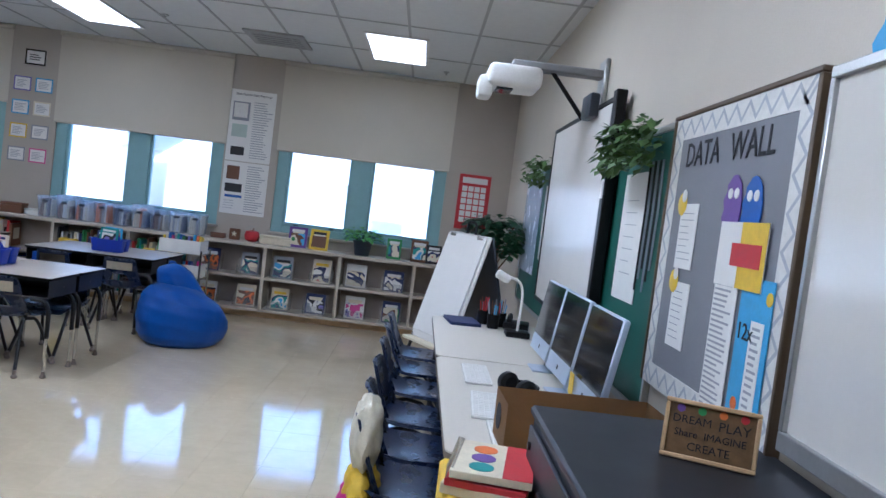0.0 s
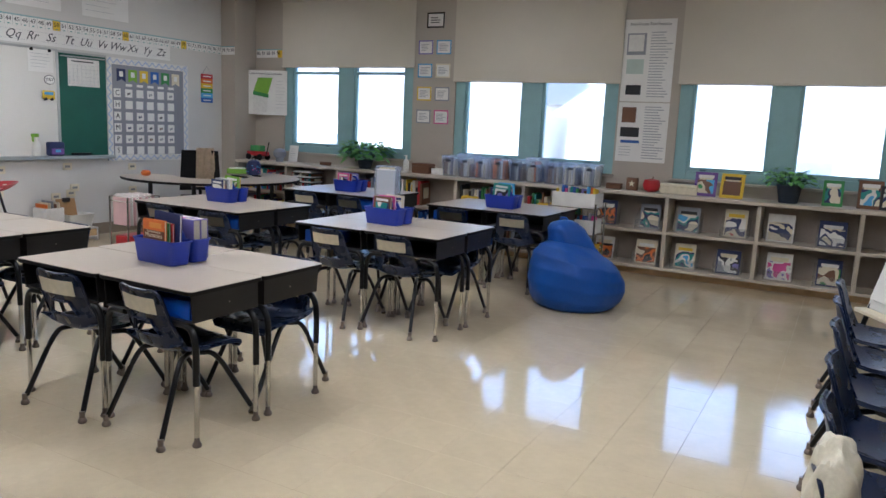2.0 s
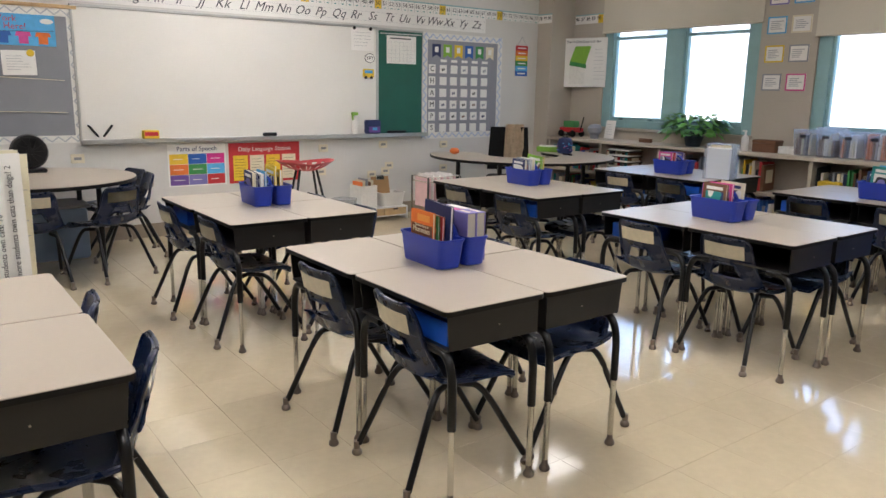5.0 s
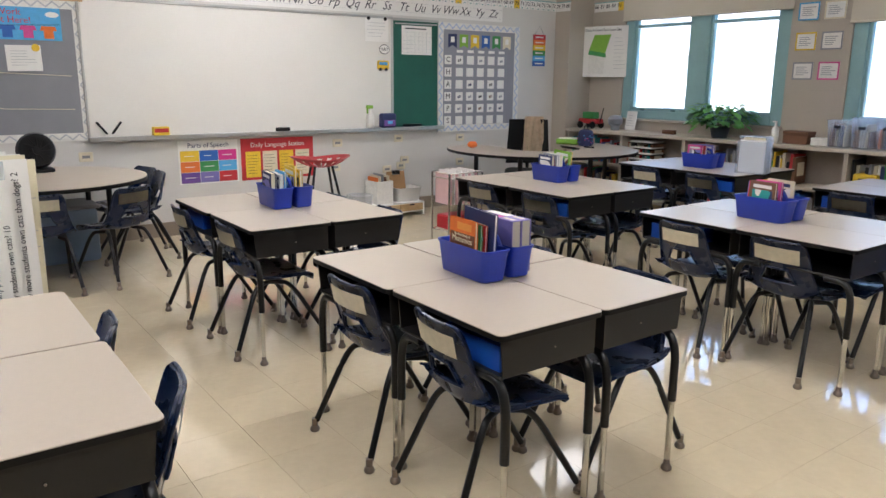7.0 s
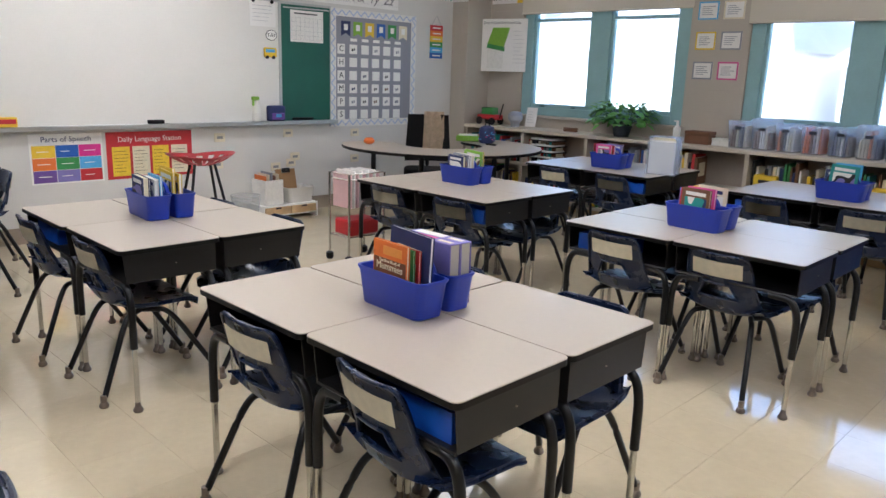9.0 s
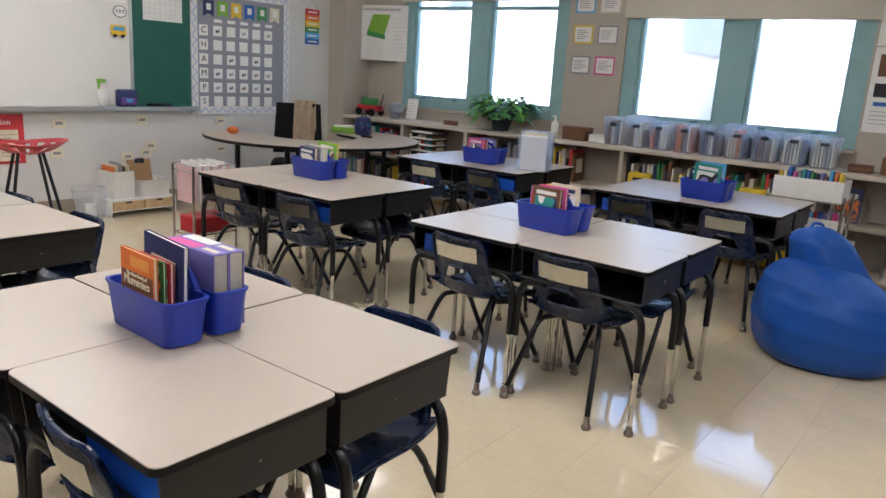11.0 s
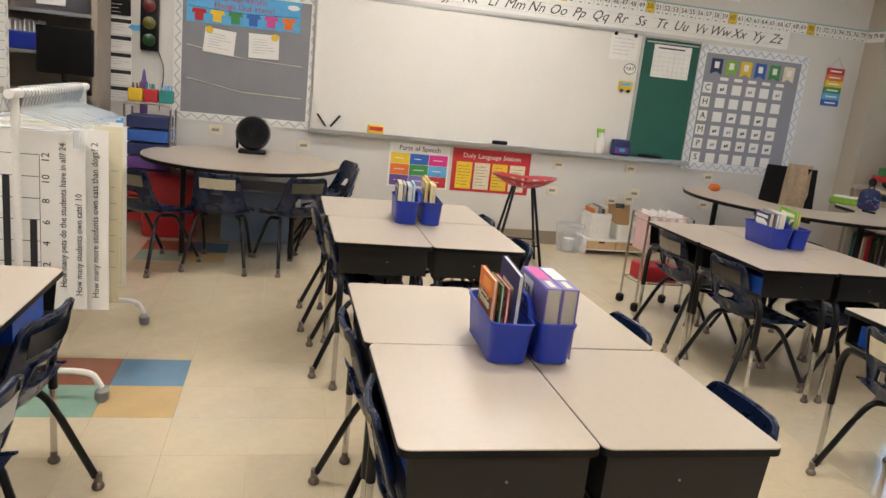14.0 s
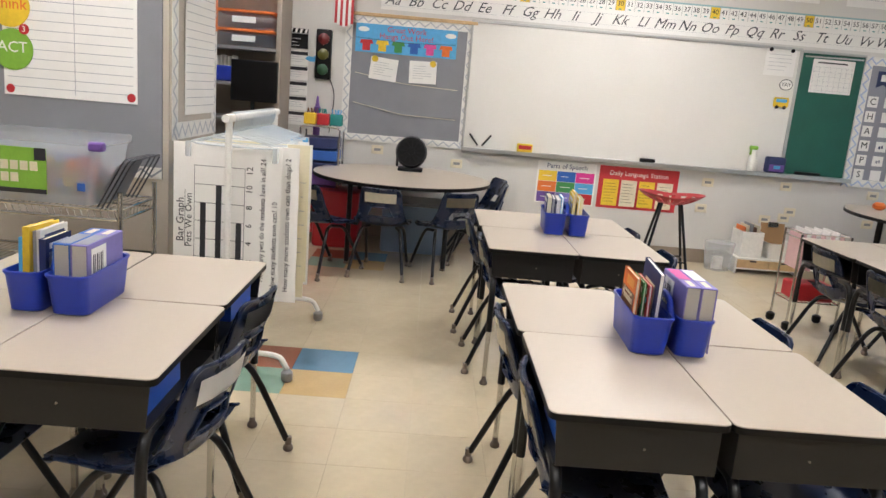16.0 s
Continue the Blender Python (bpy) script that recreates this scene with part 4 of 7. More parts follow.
    for k, hue in enumerate(("yellow", "blue", "magenta", "orange", "green", "sky", "purple", "violet", "red")):
        part("colour_block", plate(0.174, 0.097, 0.001, -0.178 + 0.178 * (k % 3), 0.06 - 0.1 * (k // 3), 0.002), HUES[hue], p)
        lines(p, 0.1, 0.016, 1, PAPER, z=0.003, t=0.006, cx=-0.178 + 0.178 * (k % 3), cy=0.06 - 0.1 * (k // 3))
    p = hang("language_poster", "red language station poster with small charts", "poster", on_west(4.79, 0.66, 0.002), 0.76, 0.4, HUES["red"], 0.002)
    text("Daily Language Station", 0.062, PAPER, p, pose(0, 0.135, 0.003))
    for k in range(4):
        x = -0.26 + 0.173 * k
        part("panel", plate(0.15, 0.25, 0.001, x, -0.05, 0.002), HUES["cream" if k % 2 else "yellow"], p)
        lines(p, 0.12, 0.2, 7, INK, z=0.0032, cx=x, cy=-0.05)
    # bulletin board with t-shirts
    w, h = 1.17, 1.12
    b = thing("bulletin_board", "grey bulletin board with white zigzag border and two papers", "board", on_west(2.53, 1.46, 0.0))
    part("backing", plate(w, h, 0.012), GREYB, b)
    border(b, w, h, 0.065, HUES["white"], PALEWAVE, 0.012)
    part("frame_top", box(-w / 2 - 0.02, h / 2, 0, w / 2 + 0.02, h / 2 + 0.03, 0.03, 0.004), WOOD, b)
    s = hang("shirt_banner", "blue banner with six coloured shirts on a clothes line", "banner", on_west(2.5, 1.83, 0.016), 0.92, 0.25, HUES["sky"], 0.002)
    text("Great Work", 0.07, HUES["red"], s, pose(0, 0.085, 0.003))
    text("Hangs Out Here!", 0.07, HUES["red"], s, pose(0, 0.025, 0.003))
    for k, hue in enumerate(("red", "yellow", "green", "blue", "pink", "orange")):
        x = -0.36 + 0.145 * k
        bm = slab(bmesh.new(), [(x - 0.035, -0.11), (x + 0.035, -0.11), (x + 0.035, -0.05), (x + 0.06, -0.05), (x + 0.05, -0.015), (x - 0.05, -0.015), (x - 0.06, -0.05), (x - 0.035, -0.05)], 0.002, 0.004)
        part("shirt", bm, HUES[hue], s)
    part("clothes_line", tube(bmesh.new(), [(-0.45, 0.0, 0.004), (0, -0.02, 0.004), (0.45, 0.0, 0.004)], 0.002, 5), INK, s)
    for x in (-0.39, 0.4):
        part("cloud", slab(bmesh.new(), [(x + 0.05 * math.cos(a * 0.4488), 0.075 + 0.022 * math.sin(a * 0.4488)) for a in range(14)], 0.002, 0.003), PAPER, s)
    for y, z, tilt in ((2.31, 1.565, -5), (2.67, 1.565, 1)):
        p = hang("worksheet", "white worksheet with a bee cut-out clipped to the string", "paper", on_west(y, z, 0.02, tilt), 0.25, 0.2, PAPER, 0.002, "board worksheets")
        lines(p, 0.18, 0.13, 6)
        part("bee_badge", lathe(bmesh.new(), [(0.03, 0.002), (0.028, 0.004)], 12, (-0.09 if y < 2.5 else 0.09, 0.08, 0)), HUES["yellow"], p)
    bm = tube(bmesh.new(), [(2.05, 1.52, 0), (2.5, 1.45, 0), (3.0, 1.43, 0)], 0.003, 5)
    tube(bm, [(2.05, 1.25, 0), (2.5, 1.17, 0), (3.0, 1.16, 0)], 0.003, 5)
    solo("display_string", bm, HUES["cream"], "two thin strings across the grey board", "string", on_west(0, 0, 0.018))
    # marker tray things
    e = thing("marker_box", "small yellow and red box on the marker tray", "box", pose(-7.7, 3.67, 0.925))
    part("body", box(-0.03, -0.07, 0, 0.03, 0.07, 0.075, 0.005), HUES["yellow"], e)
    part("band", box(-0.031, -0.06, 0.025, 0.0315, 0.06, 0.06), HUES["red"], e)
    for y, rz in ((3.19, 38), (3.31, -38)):
        solo("magnetic_clip", box(-0.008, -0.065, 0, 0.008, 0.065, 0.03, 0.004), BLACKP, "black bar magnet clip on the whiteboard", "clip", on_west(y, 1.0, 0.02, rz), "board clips")
    solo("eraser", box(-0.025, -0.07, 0, 0.025, 0.07, 0.035, 0.01, 2), BLACKP, "black board eraser on the tray", "eraser", pose(-7.7, 4.83, 0.925))
    s = thing("spray_bottle", "clear spray bottle with a green trigger on the tray", "bottle", pose(-7.7, 5.82, 0.925))
    part("body", lathe(bmesh.new(), [(0.035, 0), (0.042, 0.01), (0.042, 0.12), (0.018, 0.17), (0.018, 0.2)]), WHITEP, s)
    bm = box(-0.016, -0.045, 0.2, 0.016, 0.03, 0.235, 0.006)
    bx(bm, -0.01, -0.04, 0.15, 0.01, -0.025, 0.205, 0.003)
    part("trigger", bm, HUES["lime"], s)
    s = thing("pencil_case", "dark blue and purple pencil pouch on the tray", "pouch", pose(-7.69, 6.03, 0.925))
    part("pouch", box(-0.04, -0.09, 0, 0.04, 0.09, 0.15, 0.02, 3), HUES["navy"], s)
    part("front_pocket", box(0.035, -0.07, 0.015, 0.05, 0.07, 0.08, 0.006), HUES["purple"], s)
    part("badge", box(0.05, -0.03, 0.04, 0.053, 0.03, 0.07), HUES["sky"], s)
    s = solo("eraser", box(-0.02, -0.12, 0, 0.02, 0.12, 0.03, 0.01, 2), BLACKP, "black felt eraser lying under the green board", "eraser", pose(-7.71, 6.36, 0.925))
    # outlets
    for y, z, n in ((2.3, 0.83, 1), (3.05, 0.76, 1), (5.45, 0.78, 1), (6.2, 0.8, 1), (5.42, 0.53, 1), (6.05, 0.47, 1), (6.23, 0.5, 1), (6.28, 0.56, 1), (7.05, 0.78, 1), (7.05, 0.5, 1)):
        o = thing("wall_outlet", "small ivory electrical outlet plate on the wall", "outlet", on_west(y, z, 0.0), "wall outlets")
        part("plate", box(-0.055, -0.04, 0, 0.055, 0.04, 0.008, 0.003), HUES["cream"], o)
        part("socket", box(-0.03, -0.012, 0.008, 0.03, 0.012, 0.0095), GREYP, o)


def build_nook():
    # grey board on the partition, facing the desks
    w, h = 1.9, 1.5
    b = thing("bulletin_board", "large grey fabric board on the partition wall", "board", facing_east(-4.62, 0.48, 1.6))
    part("backing", plate(w, h, 0.012), GREYB, b)
    bm = box(-w / 2, -h / 2, 0.012, w / 2, -h / 2 + 0.06, 0.014)
    part("border_strip", bm, HUES["white"], b)
    part("border_zigzag", zigzag(bmesh.new(), -w / 2, -h / 2 + 0.03, w / 2, -h / 2 + 0.03, 0.06, 0.0155), HUES["grey"], b)
    p = hang("chart_paper", "large lined chart paper with apple corners on the grey board", "poster", facing_east(-4.604, 0.98, 1.61), 0.66, 0.78, PAPER, 0.002)
    lines(p, 0.62, 0.74, 16, PENCIL, z=0.0025, t=0.003, ragged=False)
    part("column_rule", box(0.02, -0.37, 0.002, 0.023, 0.37, 0.003), PENCIL, p)
    for x in (-0.3, 0.3):
        part("apple_mark", lathe(bmesh.new(), [(0.022, 0.002), (0.02, 0.004)], 12, (x, -0.36, 0)), HUES["red"], p)
    for z, hue, word, y in ((1.645, "yellow", "Think", 0.69), (1.44, "lime", "ACT", 0.70)):
        d = thing("cutout_circle", "round %s paper cut-out with white lettering" % ("yellow" if hue == "yellow" else "green"), "sign", facing_east(-4.6, y, z), "board cut-outs")
        part("disc", lathe(bmesh.new(), [(0.1, 0.0), (0.1, 0.003)], 28), HUES[hue], d)
        text(word, 0.075, HUES["orange"] if word == "Think" else PAPER, d, pose(0, 0.01, 0.004))
    d = thing("cutout_circle", "small red number disc between paper cut-outs", "sign", facing_east(-4.595, 0.76, 1.54), "board cut-outs")
    part("disc", lathe(bmesh.new(), [(0.025, 0.0), (0.025, 0.003)], 18), HUES["red"], d)
    text("3", 0.04, PAPER, d, pose(0, 0, 0.004))
    # board on the partition's end
    north = lambda x, z, out=0.0: Matrix.Translation((x, 1.46 + out, z)) @ Matrix(((-1, 0, 0, 0), (0, 0, 1, 0), (0, 1, 0, 0), (0, 0, 0, 1)))
    b = thing("bulletin_board", "narrow board with grey zigzag border on the partition's end", "board", north(-5.02, 1.65))
    part("backing", plate(0.76, 1.2, 0.008), WALL, b)
    border(b, 0.76, 1.2, 0.09, HUES["white"], PALEWAVE, 0.008)
    part("corner_tape", box(0.345, 0.0, 0.0, 0.385, 0.6, 0.011), HUES["orange"], b)
    p = hang("chart_paper", "tall lined chart paper on the partition's end", "poster", north(-5.08, 1.6, 0.014), 0.52, 0.85, PAPER, 0.002)
    lines(p, 0.48, 0.8, 18, PENCIL, z=0.0025, t=0.003, ragged=False)
    # storage shelves at the far end of the nook
    s = thing("storage_shelves", "tall open shelving unit with bins in the nook", "shelves", pose(-7.74, 0.0, 0))
    part("side_panel", box(0, -0.9, 0, 0.45, -0.86, 2.4), SHELF_SHADED, s)
    part("side_panel", box(0, 1.42, 0, 0.45, 1.46, 2.4), SHELF_SHADED, s)
    part("back_panel", box(0.0, -0.86, 0, 0.01, 1.42, 2.4), SHELF_SHADED, s)
    for z in (0.1, 0.62, 1.02, 1.32, 1.62, 2.36):
        part("shelf", box(0.01, -0.86, z, 0.45, 1.42, z + 0.025), GREYP, s)
    for k, (y, z) in enumerate(((1.14, 1.645), (1.14, 1.8), (0.5, 1.645), (0.5, 1.8))):
        t = thing("lidded_bin", "clear plastic bin with an orange lid on the shelf", "bin", pose(-7.48, y, z), "orange lid bins")
        part("body", box(-0.18, -0.25, 0, 0.18, 0.25, 0.12, 0.015, 2), FROST, t)
        part("lid", box(-0.19, -0.26, 0.12, 0.19, 0.26, 0.145, 0.008), HUES["orange"], t)
        part("paper_label", box(0.181, -0.1, 0.04, 0.183, 0.1, 0.09), PAPER, t)
    t = thing("storage_bin", "blue plastic bin full of folders on the shelf", "bin", pose(-7.42, 0.92, 1.345))
    bm = box(-0.1, -0.16, 0, 0.1, 0.16, 0.13, 0.012)
    part("body", bm, BLUEP, t)
    bm = bmesh.new()
    for k in range(9):
        bx(bm, -0.09, -0.14 + 0.032 * k, 0.1, 0.08, -0.132 + 0.032 * k, 0.2 + 0.01 * (k % 3))
    part("folder", bm, PAPER, t)
    t = thing("small_monitor", "black flat monitor on a stand in the nook", "monitor", pose(-7.02, 1.3, 0.0))
    part("screen", box(-0.02, -0.18, 1.2, 0.02, 0.2, 1.53, 0.006), BLACKP, t)
    part("stand", tube(bmesh.new(), [(0, 0, 1.2), (0, 0, 0.02)], 0.018), BLACKP, t)
    part("base", lathe(bmesh.new(), [(0.18, 0), (0.18, 0.012), (0.02, 0.03)], 20), BLACKP, t)
    # clapperboard, strip, traffic light, flag
    c = thing("clapperboard", "black and white film clapperboard on the wall", "sign", on_west(1.5, 1.78, 0.004))
    part("slate", plate(0.22, 0.13, 0.006, 0, -0.03), BLACKP, c)
    part("clapstick", plate(0.22, 0.04, 0.01, 0, 0.06), BLACKP, c)
    bm = bmesh.new()
    for k in range(5):
        x = -0.1 + 0.044 * k
        slab(bm, [(x, 0.042), (x + 0.02, 0.042), (x + 0.03, 0.078), (x + 0.01, 0.078)], 0.01, 0.011)
    part("stripe", bm, PAPER, c)
    lines(c, 0.19, 0.09, 3, PAPER, z=0.0065, cy=-0.04)
    for k in range(5):
        p = hang("schedule_card", "white schedule card with a dark header on the wall", "card", on_west(1.53, 1.6 - 0.135 * k, 0.003), 0.18, 0.125, PAPER, 0.002, "schedule cards")
        part("header", plate(0.17, 0.03, 0.001, 0, 0.042, 0.002), INK, p)
        lines(p, 0.14, 0.06, 3, PENCIL, z=0.0025, cy=-0.01)
    solo("fish_clip", slab(bmesh.new(), [(-0.05, 0), (-0.02, 0.025), (0.02, 0.02), (0.05, 0.035), (0.045, -0.02), (0.0, -0.025)], 0, 0.006), HUES["sky"], "small blue paper fish clipped beside the cards", "clip", on_west(1.64, 1.6, 0.01))
    t = thing("traffic_light", "black toy traffic light with dim lamps on the wall", "traffic light", on_west(1.76, 1.65, 0.0))
    part("housing", box(-0.07, -0.22, 0, 0.07, 0.22, 0.06, 0.012, 2), BLACKP, t)
    for k, hue in enumerate(("#5a1c1c", "#5c5a24", "#1e4a2c")):
        part("lamp", lathe(bmesh.new(), [(0.05, 0.055), (0.05, 0.068), (0.03, 0.08), (0.0, 0.084)], 18, (0, 0.135 - 0.135 * k, 0)), mat("signal %d" % k, hue, 0.3), t)
    part("cord", tube(bmesh.new(), bend([(0.06, -0.2, 0.01), (0.12, -0.35, 0.01), (0.08, -0.7, 0.01)], 5), 0.004, 5), BLACKP, t)
    f = thing("wall_flag", "small striped flag hanging from a wall bracket", "flag", pose(-7.66, 1.93, 2.1))
    for k in range(7):
        part("stripe", box(-0.003, -0.08 + 0.024 * k, -0.2 + 0.01 * abs(3 - k), 0.003 + 0.004 * (k % 2), -0.056 + 0.024 * k, 0.12), HUES["red"] if k % 2 == 0 else PAPER, f)
    part("pole", tube(bmesh.new(), [(-0.09, -0.08, 0.0), (0.02, -0.08, 0.15)], 0.006), WOOD, f)
    # colour cart by the round table
    c = thing("rolling_drawers", "chrome rolling drawer cart with dark coloured drawers", "cart", pose(-7.42, 1.83, 0))
    bm = bmesh.new()
    for sx in (-1, 1):
        for sy in (-1, 1):
            tube(bm, [(sx * 0.15, sy * 0.17, 0.05), (sx * 0.15, sy * 0.17, 0.98)], 0.009)
    tube(bm, bend([(0.15, -0.17, 0.96), (0.15, -0.17, 1.03), (0.15, 0.17, 1.03), (0.15, 0.17, 0.96)], 4), 0.009)
    part("frame", bm, CHROME, c)
    for k, hue in enumerate(("red", "brown", "red", "purple", "purple", "navy", "blue", "navy")):
        part("drawer", box(-0.14, -0.155, 0.09 + 0.107 * k, 0.155, 0.155, 0.18 + 0.107 * k, 0.006), HUES[hue], c)
    for k, hue in enumerate(("yellow", "red", "teal")):
        t = thing("small_bin", "small %s plastic bin on the drawer cart" % hue, "bin", pose(-7.4, 1.72 + 0.115 * k, 0.986 + 0.05), "craft bins")
        part("body", box(-0.05, -0.052, 0, 0.05, 0.052, 0.1, 0.008), HUES[hue], t)
        rng = random.Random(k)
        for _ in range(7):
            x, y = rng.uniform(-0.035, 0.035), rng.uniform(-0.04, 0.04)
            part("pen", tube(bmesh.new(), [(x, y, 0.06), (x + rng.uniform(-0.02, 0.02), y + rng.uniform(-0.03, 0.03), 0.14)], 0.005, 5), HUES[("brown", "teal", "sky")[k]], t)
    solo("crayon_ornament", lathe(bmesh.new(), [(0.03, 0), (0.03, 0.25), (0.02, 0.255), (0.008, 0.34), (0.0, 0.35)], 14), HUES["purple"], "purple cone ornament standing on the bins", "ornament", pose(-7.5, 1.76, 0.936))
    # poster rack
    r = thing("poster_rack", "white rolling garment rack holding hanging chart posters", "rack", pose(0, 0, 0))
    for x in (-4.13, -5.08):
        bm = tube(bmesh.new(), [(x, 1.9, 0.1), (x, 1.9, 1.21)], 0.016, 10)
        part("post", bm, WHITEP, r)
        bm = tube(bmesh.new(), bend([(x, 1.58, 0.06), (x, 1.62, 0.13), (x, 1.9, 0.13), (x, 2.16, 0.13), (x, 2.2, 0.06)], 5), 0.014, 8)
        part("foot_bar", bm, WHITEP, r)
        for y in (1.58, 2.2):
            part("caster", lathe(bmesh.new(), [(0.02, 0), (0.028, 0.012), (0.028, 0.045), (0.014, 0.06)], 12, (x, y, 0)), GREYP, r)
    part("top_rail", tube(bmesh.new(), [(-4.07, 1.9, 1.22), (-5.14, 1.9, 1.22)], 0.018, 10), WHITEP, r)
    rng = random.Random(8)
    for k in range(22):
        x = -4.19 - 0.039 * k
        hgr = thing("hanger", "clear plastic clip hanger on the poster rack", "hanger", pose(x, 1.9, 1.22, 0, 0, rng.uniform(-5, 5)), "poster hangers")
        bm = tube(bmesh.new(), bend([(0, -0.02, -0.015), (0, 0, 0.028), (0, 0.02, 0), (0, 0, -0.07), (0, -0.24, -0.13), (0, 0.24, -0.13), (0, 0, -0.07)], 3, 0.3), 0.004, 5)
        part("frame", bm, HANGER, hgr)
        bm = bmesh.new()
        for y in (-0.2, 0.2):
            bx(bm, -0.012, y - 0.012, -0.19, 0.012, y + 0.012, -0.12, 0.003)
        part("clip", bm, HANGER, hgr)
    sheets = ((-4.2, 1.88, 0.52, 0.76, PAPER), (-4.235, 1.955, 0.52, 0.78, PAPER), (-4.3, 1.985, 0.52, 0.76, OLDPAPER), (-4.42, 1.98, 0.5, 0.72, OLDPAPER), (-4.53, 1.965, 0.52, 0.76, PAPER), (-4.66, 1.92, 0.52, 0.72, PAPER), (-4.8, 1.9, 0.5, 0.7, HUES["sky"]), (-4.92, 1.89, 0.48, 0.66, HUES["sky"]))
    for k, (x, y, w, h, mm) in enumerate(sheets):
        p = hang("chart_poster", "hanging handwritten bar graph chart on the rack" if k == 0 else "hanging chart poster on the rolling rack", "poster", facing_east(x, y, 1.095 - h * 0.475 + 0.005 * (k % 2), 0.6 * math.sin(k * 2.3)) @ Matrix.Scale(0.95, 4), w, h, mm, 0.003, "rack posters")
        if k == 0:
            text("Bar Graph", 0.052, INK, p, pose(-0.226, 0.0, 0.004, 0, 0, 90))
            text("Pets We Own", 0.046, INK, p, pose(-0.185, 0.0, 0.004, 0, 0, 90))
            part("title_rule", box(-0.205, -0.13, 0.003, -0.203, 0.15, 0.004), INK, p)
            bm = bmesh.new()
            for q in range(8):
                bx(bm, -0.16, 0.27 - 0.09 * q, 0.003, 0.085, 0.2725 - 0.09 * q, 0.004)
            bx(bm, -0.16, -0.37, 0.003, -0.158, 0.27, 0.004)
            bx(bm, 0.083, -0.37, 0.003, 0.085, 0.27, 0.004)
            part("graph_line", bm, INK, p)
            bm = bmesh.new()
            for x0, top in ((-0.13, 0.09), (-0.055, 0.18), (0.045, 0.0)):
                bx(bm, x0, -0.37, 0.003, x0 + 0.027, top, 0.0045)
            part("graph_bar", bm, INK, p)
            for q, v in enumerate(("12", "10", "8", "6", "4", "2")):
                text(v, 0.042, INK, p, pose(0.108, 0.262 - 0.09 * q, 0.004, 0, 0, 90))
            text("How many pets do the students have in all? 24", 0.036, INK, p, pose(0.172, 0.02, 0.004, 0, 0, 90), squeeze=0.9)
            text("How many students own cats? 10", 0.036, INK, p, pose(0.232, -0.1, 0.004, 0, 0, 90), squeeze=0.9)
        if k == 1:
            text("How many more students own cats than dogs? 2", 0.037, INK, p, pose(0.208, 0.0, 0.004, 0, 0, 90), squeeze=0.92)
        elif k > 1:
            lines(p, 0.03, 0.5, 7, PENCIL, cx=0.235)
    # wire shelving with bin
    c = thing("wire_shelf", "chrome wire shelving rack against the grey board", "shelf", pose(-4.25, 0.93, 0))
    for sx in (-1, 1):
        for sy in (-1, 1):
            part("post", tube(bmesh.new(), [(sx * 0.2, sy * 0.52, 0.0), (sx * 0.2, sy * 0.52, 0.86)], 0.012, 10), CHROME, c)
    for z in (0.2, 0.5, 0.78):
        bm = bmesh.new()
        for zz in (z, z - 0.045):
            tube(bm, rounded3(0.4, 1.04, 0.03, zz), 0.007, 6, True)
        for k in range(34):
            y = -0.5 + 0.03 * k
            tube(bm, [(-0.2, y, z), (0.2, y, z)], 0.002, 4)
            tube(bm, [(0.2, y, z), (0.2, y + 0.015, z - 0.045)], 0.003, 4)
        for k in range(9):
            x = -0.16 + 0.04 * k
            tube(bm, [(x, 0.52, z), (x + 0.015, 0.52, z - 0.045)], 0.003, 4)
        part("wire_tier", bm, CHROME, c)
    b = thing("storage_tote", "clear lidded tote of coloured blocks with green label", "tote", pose(-4.2, 1.06, 0.79) @ Matrix.Diagonal((1, 1, 1.33, 1)))
    bm = bmesh.new()
    rings = [[bm.verts.new((x, y, z)) for x, y in rounded(0.34 * s, 0.62 * s, 0.04)] for z, s in ((0.0, 0.88), (0.2, 1.0), (0.2, 0.985), (0.006, 0.865))]
    for a, q in zip(rings, rings[1:]):
        for k in range(len(a)):
            bm.faces.new((a[k], a[(k + 1) % len(a)], q[(k + 1) % len(a)], q[k]))
    bm.faces.new(rings[0][::-1]), bm.faces.new(rings[-1])
    part("body", bm, mat("thin clear tote plastic", "#e8eef4", 0.15, thin=0.62, var=0.02), b)
    part("lid", slab(bmesh.new(), rounded(0.37, 0.65, 0.05), 0.2, 0.225, 0.006), CLEARP, b)
    part("latch", box(0.15, 0.27, 0.185, 0.195, 0.333, 0.215, 0.006), HUES["purple"], b)
    part("green_label", box(0.166, -0.27, 0.03, 0.17, 0.08, 0.18), HUES["lime"], b)
    bm = bmesh.new()
    for z0, n in ((0.105, 6), (0.065, 4)):
        for k in range(n):
            bx(bm, 0.17, -0.2 + 0.042 * k, z0, 0.172, -0.167 + 0.042 * k, z0 + 0.03)
    part("label_bar", bm, HUES["cream"], b)
    part("label_corner", box(0.17, 0.03, 0.14, 0.172, 0.08, 0.18), INK, b)
    part("label_foot", box(0.17, -0.27, 0.03, 0.172, 0.08, 0.045), INK, b)
    rng = random.Random(4)
    for hue in ("red", "yellow", "green", "blue", "orange"):
        bm = bmesh.new()
        for _ in range(22):
            x, y, z = rng.uniform(-0.11, 0.125), rng.uniform(0.04, 0.22) - (0.25 if rng.random() < 0.35 else 0), rng.uniform(0.01, 0.13)
            bx(bm, x, y, z, x + 0.035, y + 0.035, z + 0.03)
        part("block", bm, HUES[hue], b)
    c = thing("wire_file_rack", "chrome wire file holder with grey folders", "file rack", pose(-4.2, 1.4, 0.79))
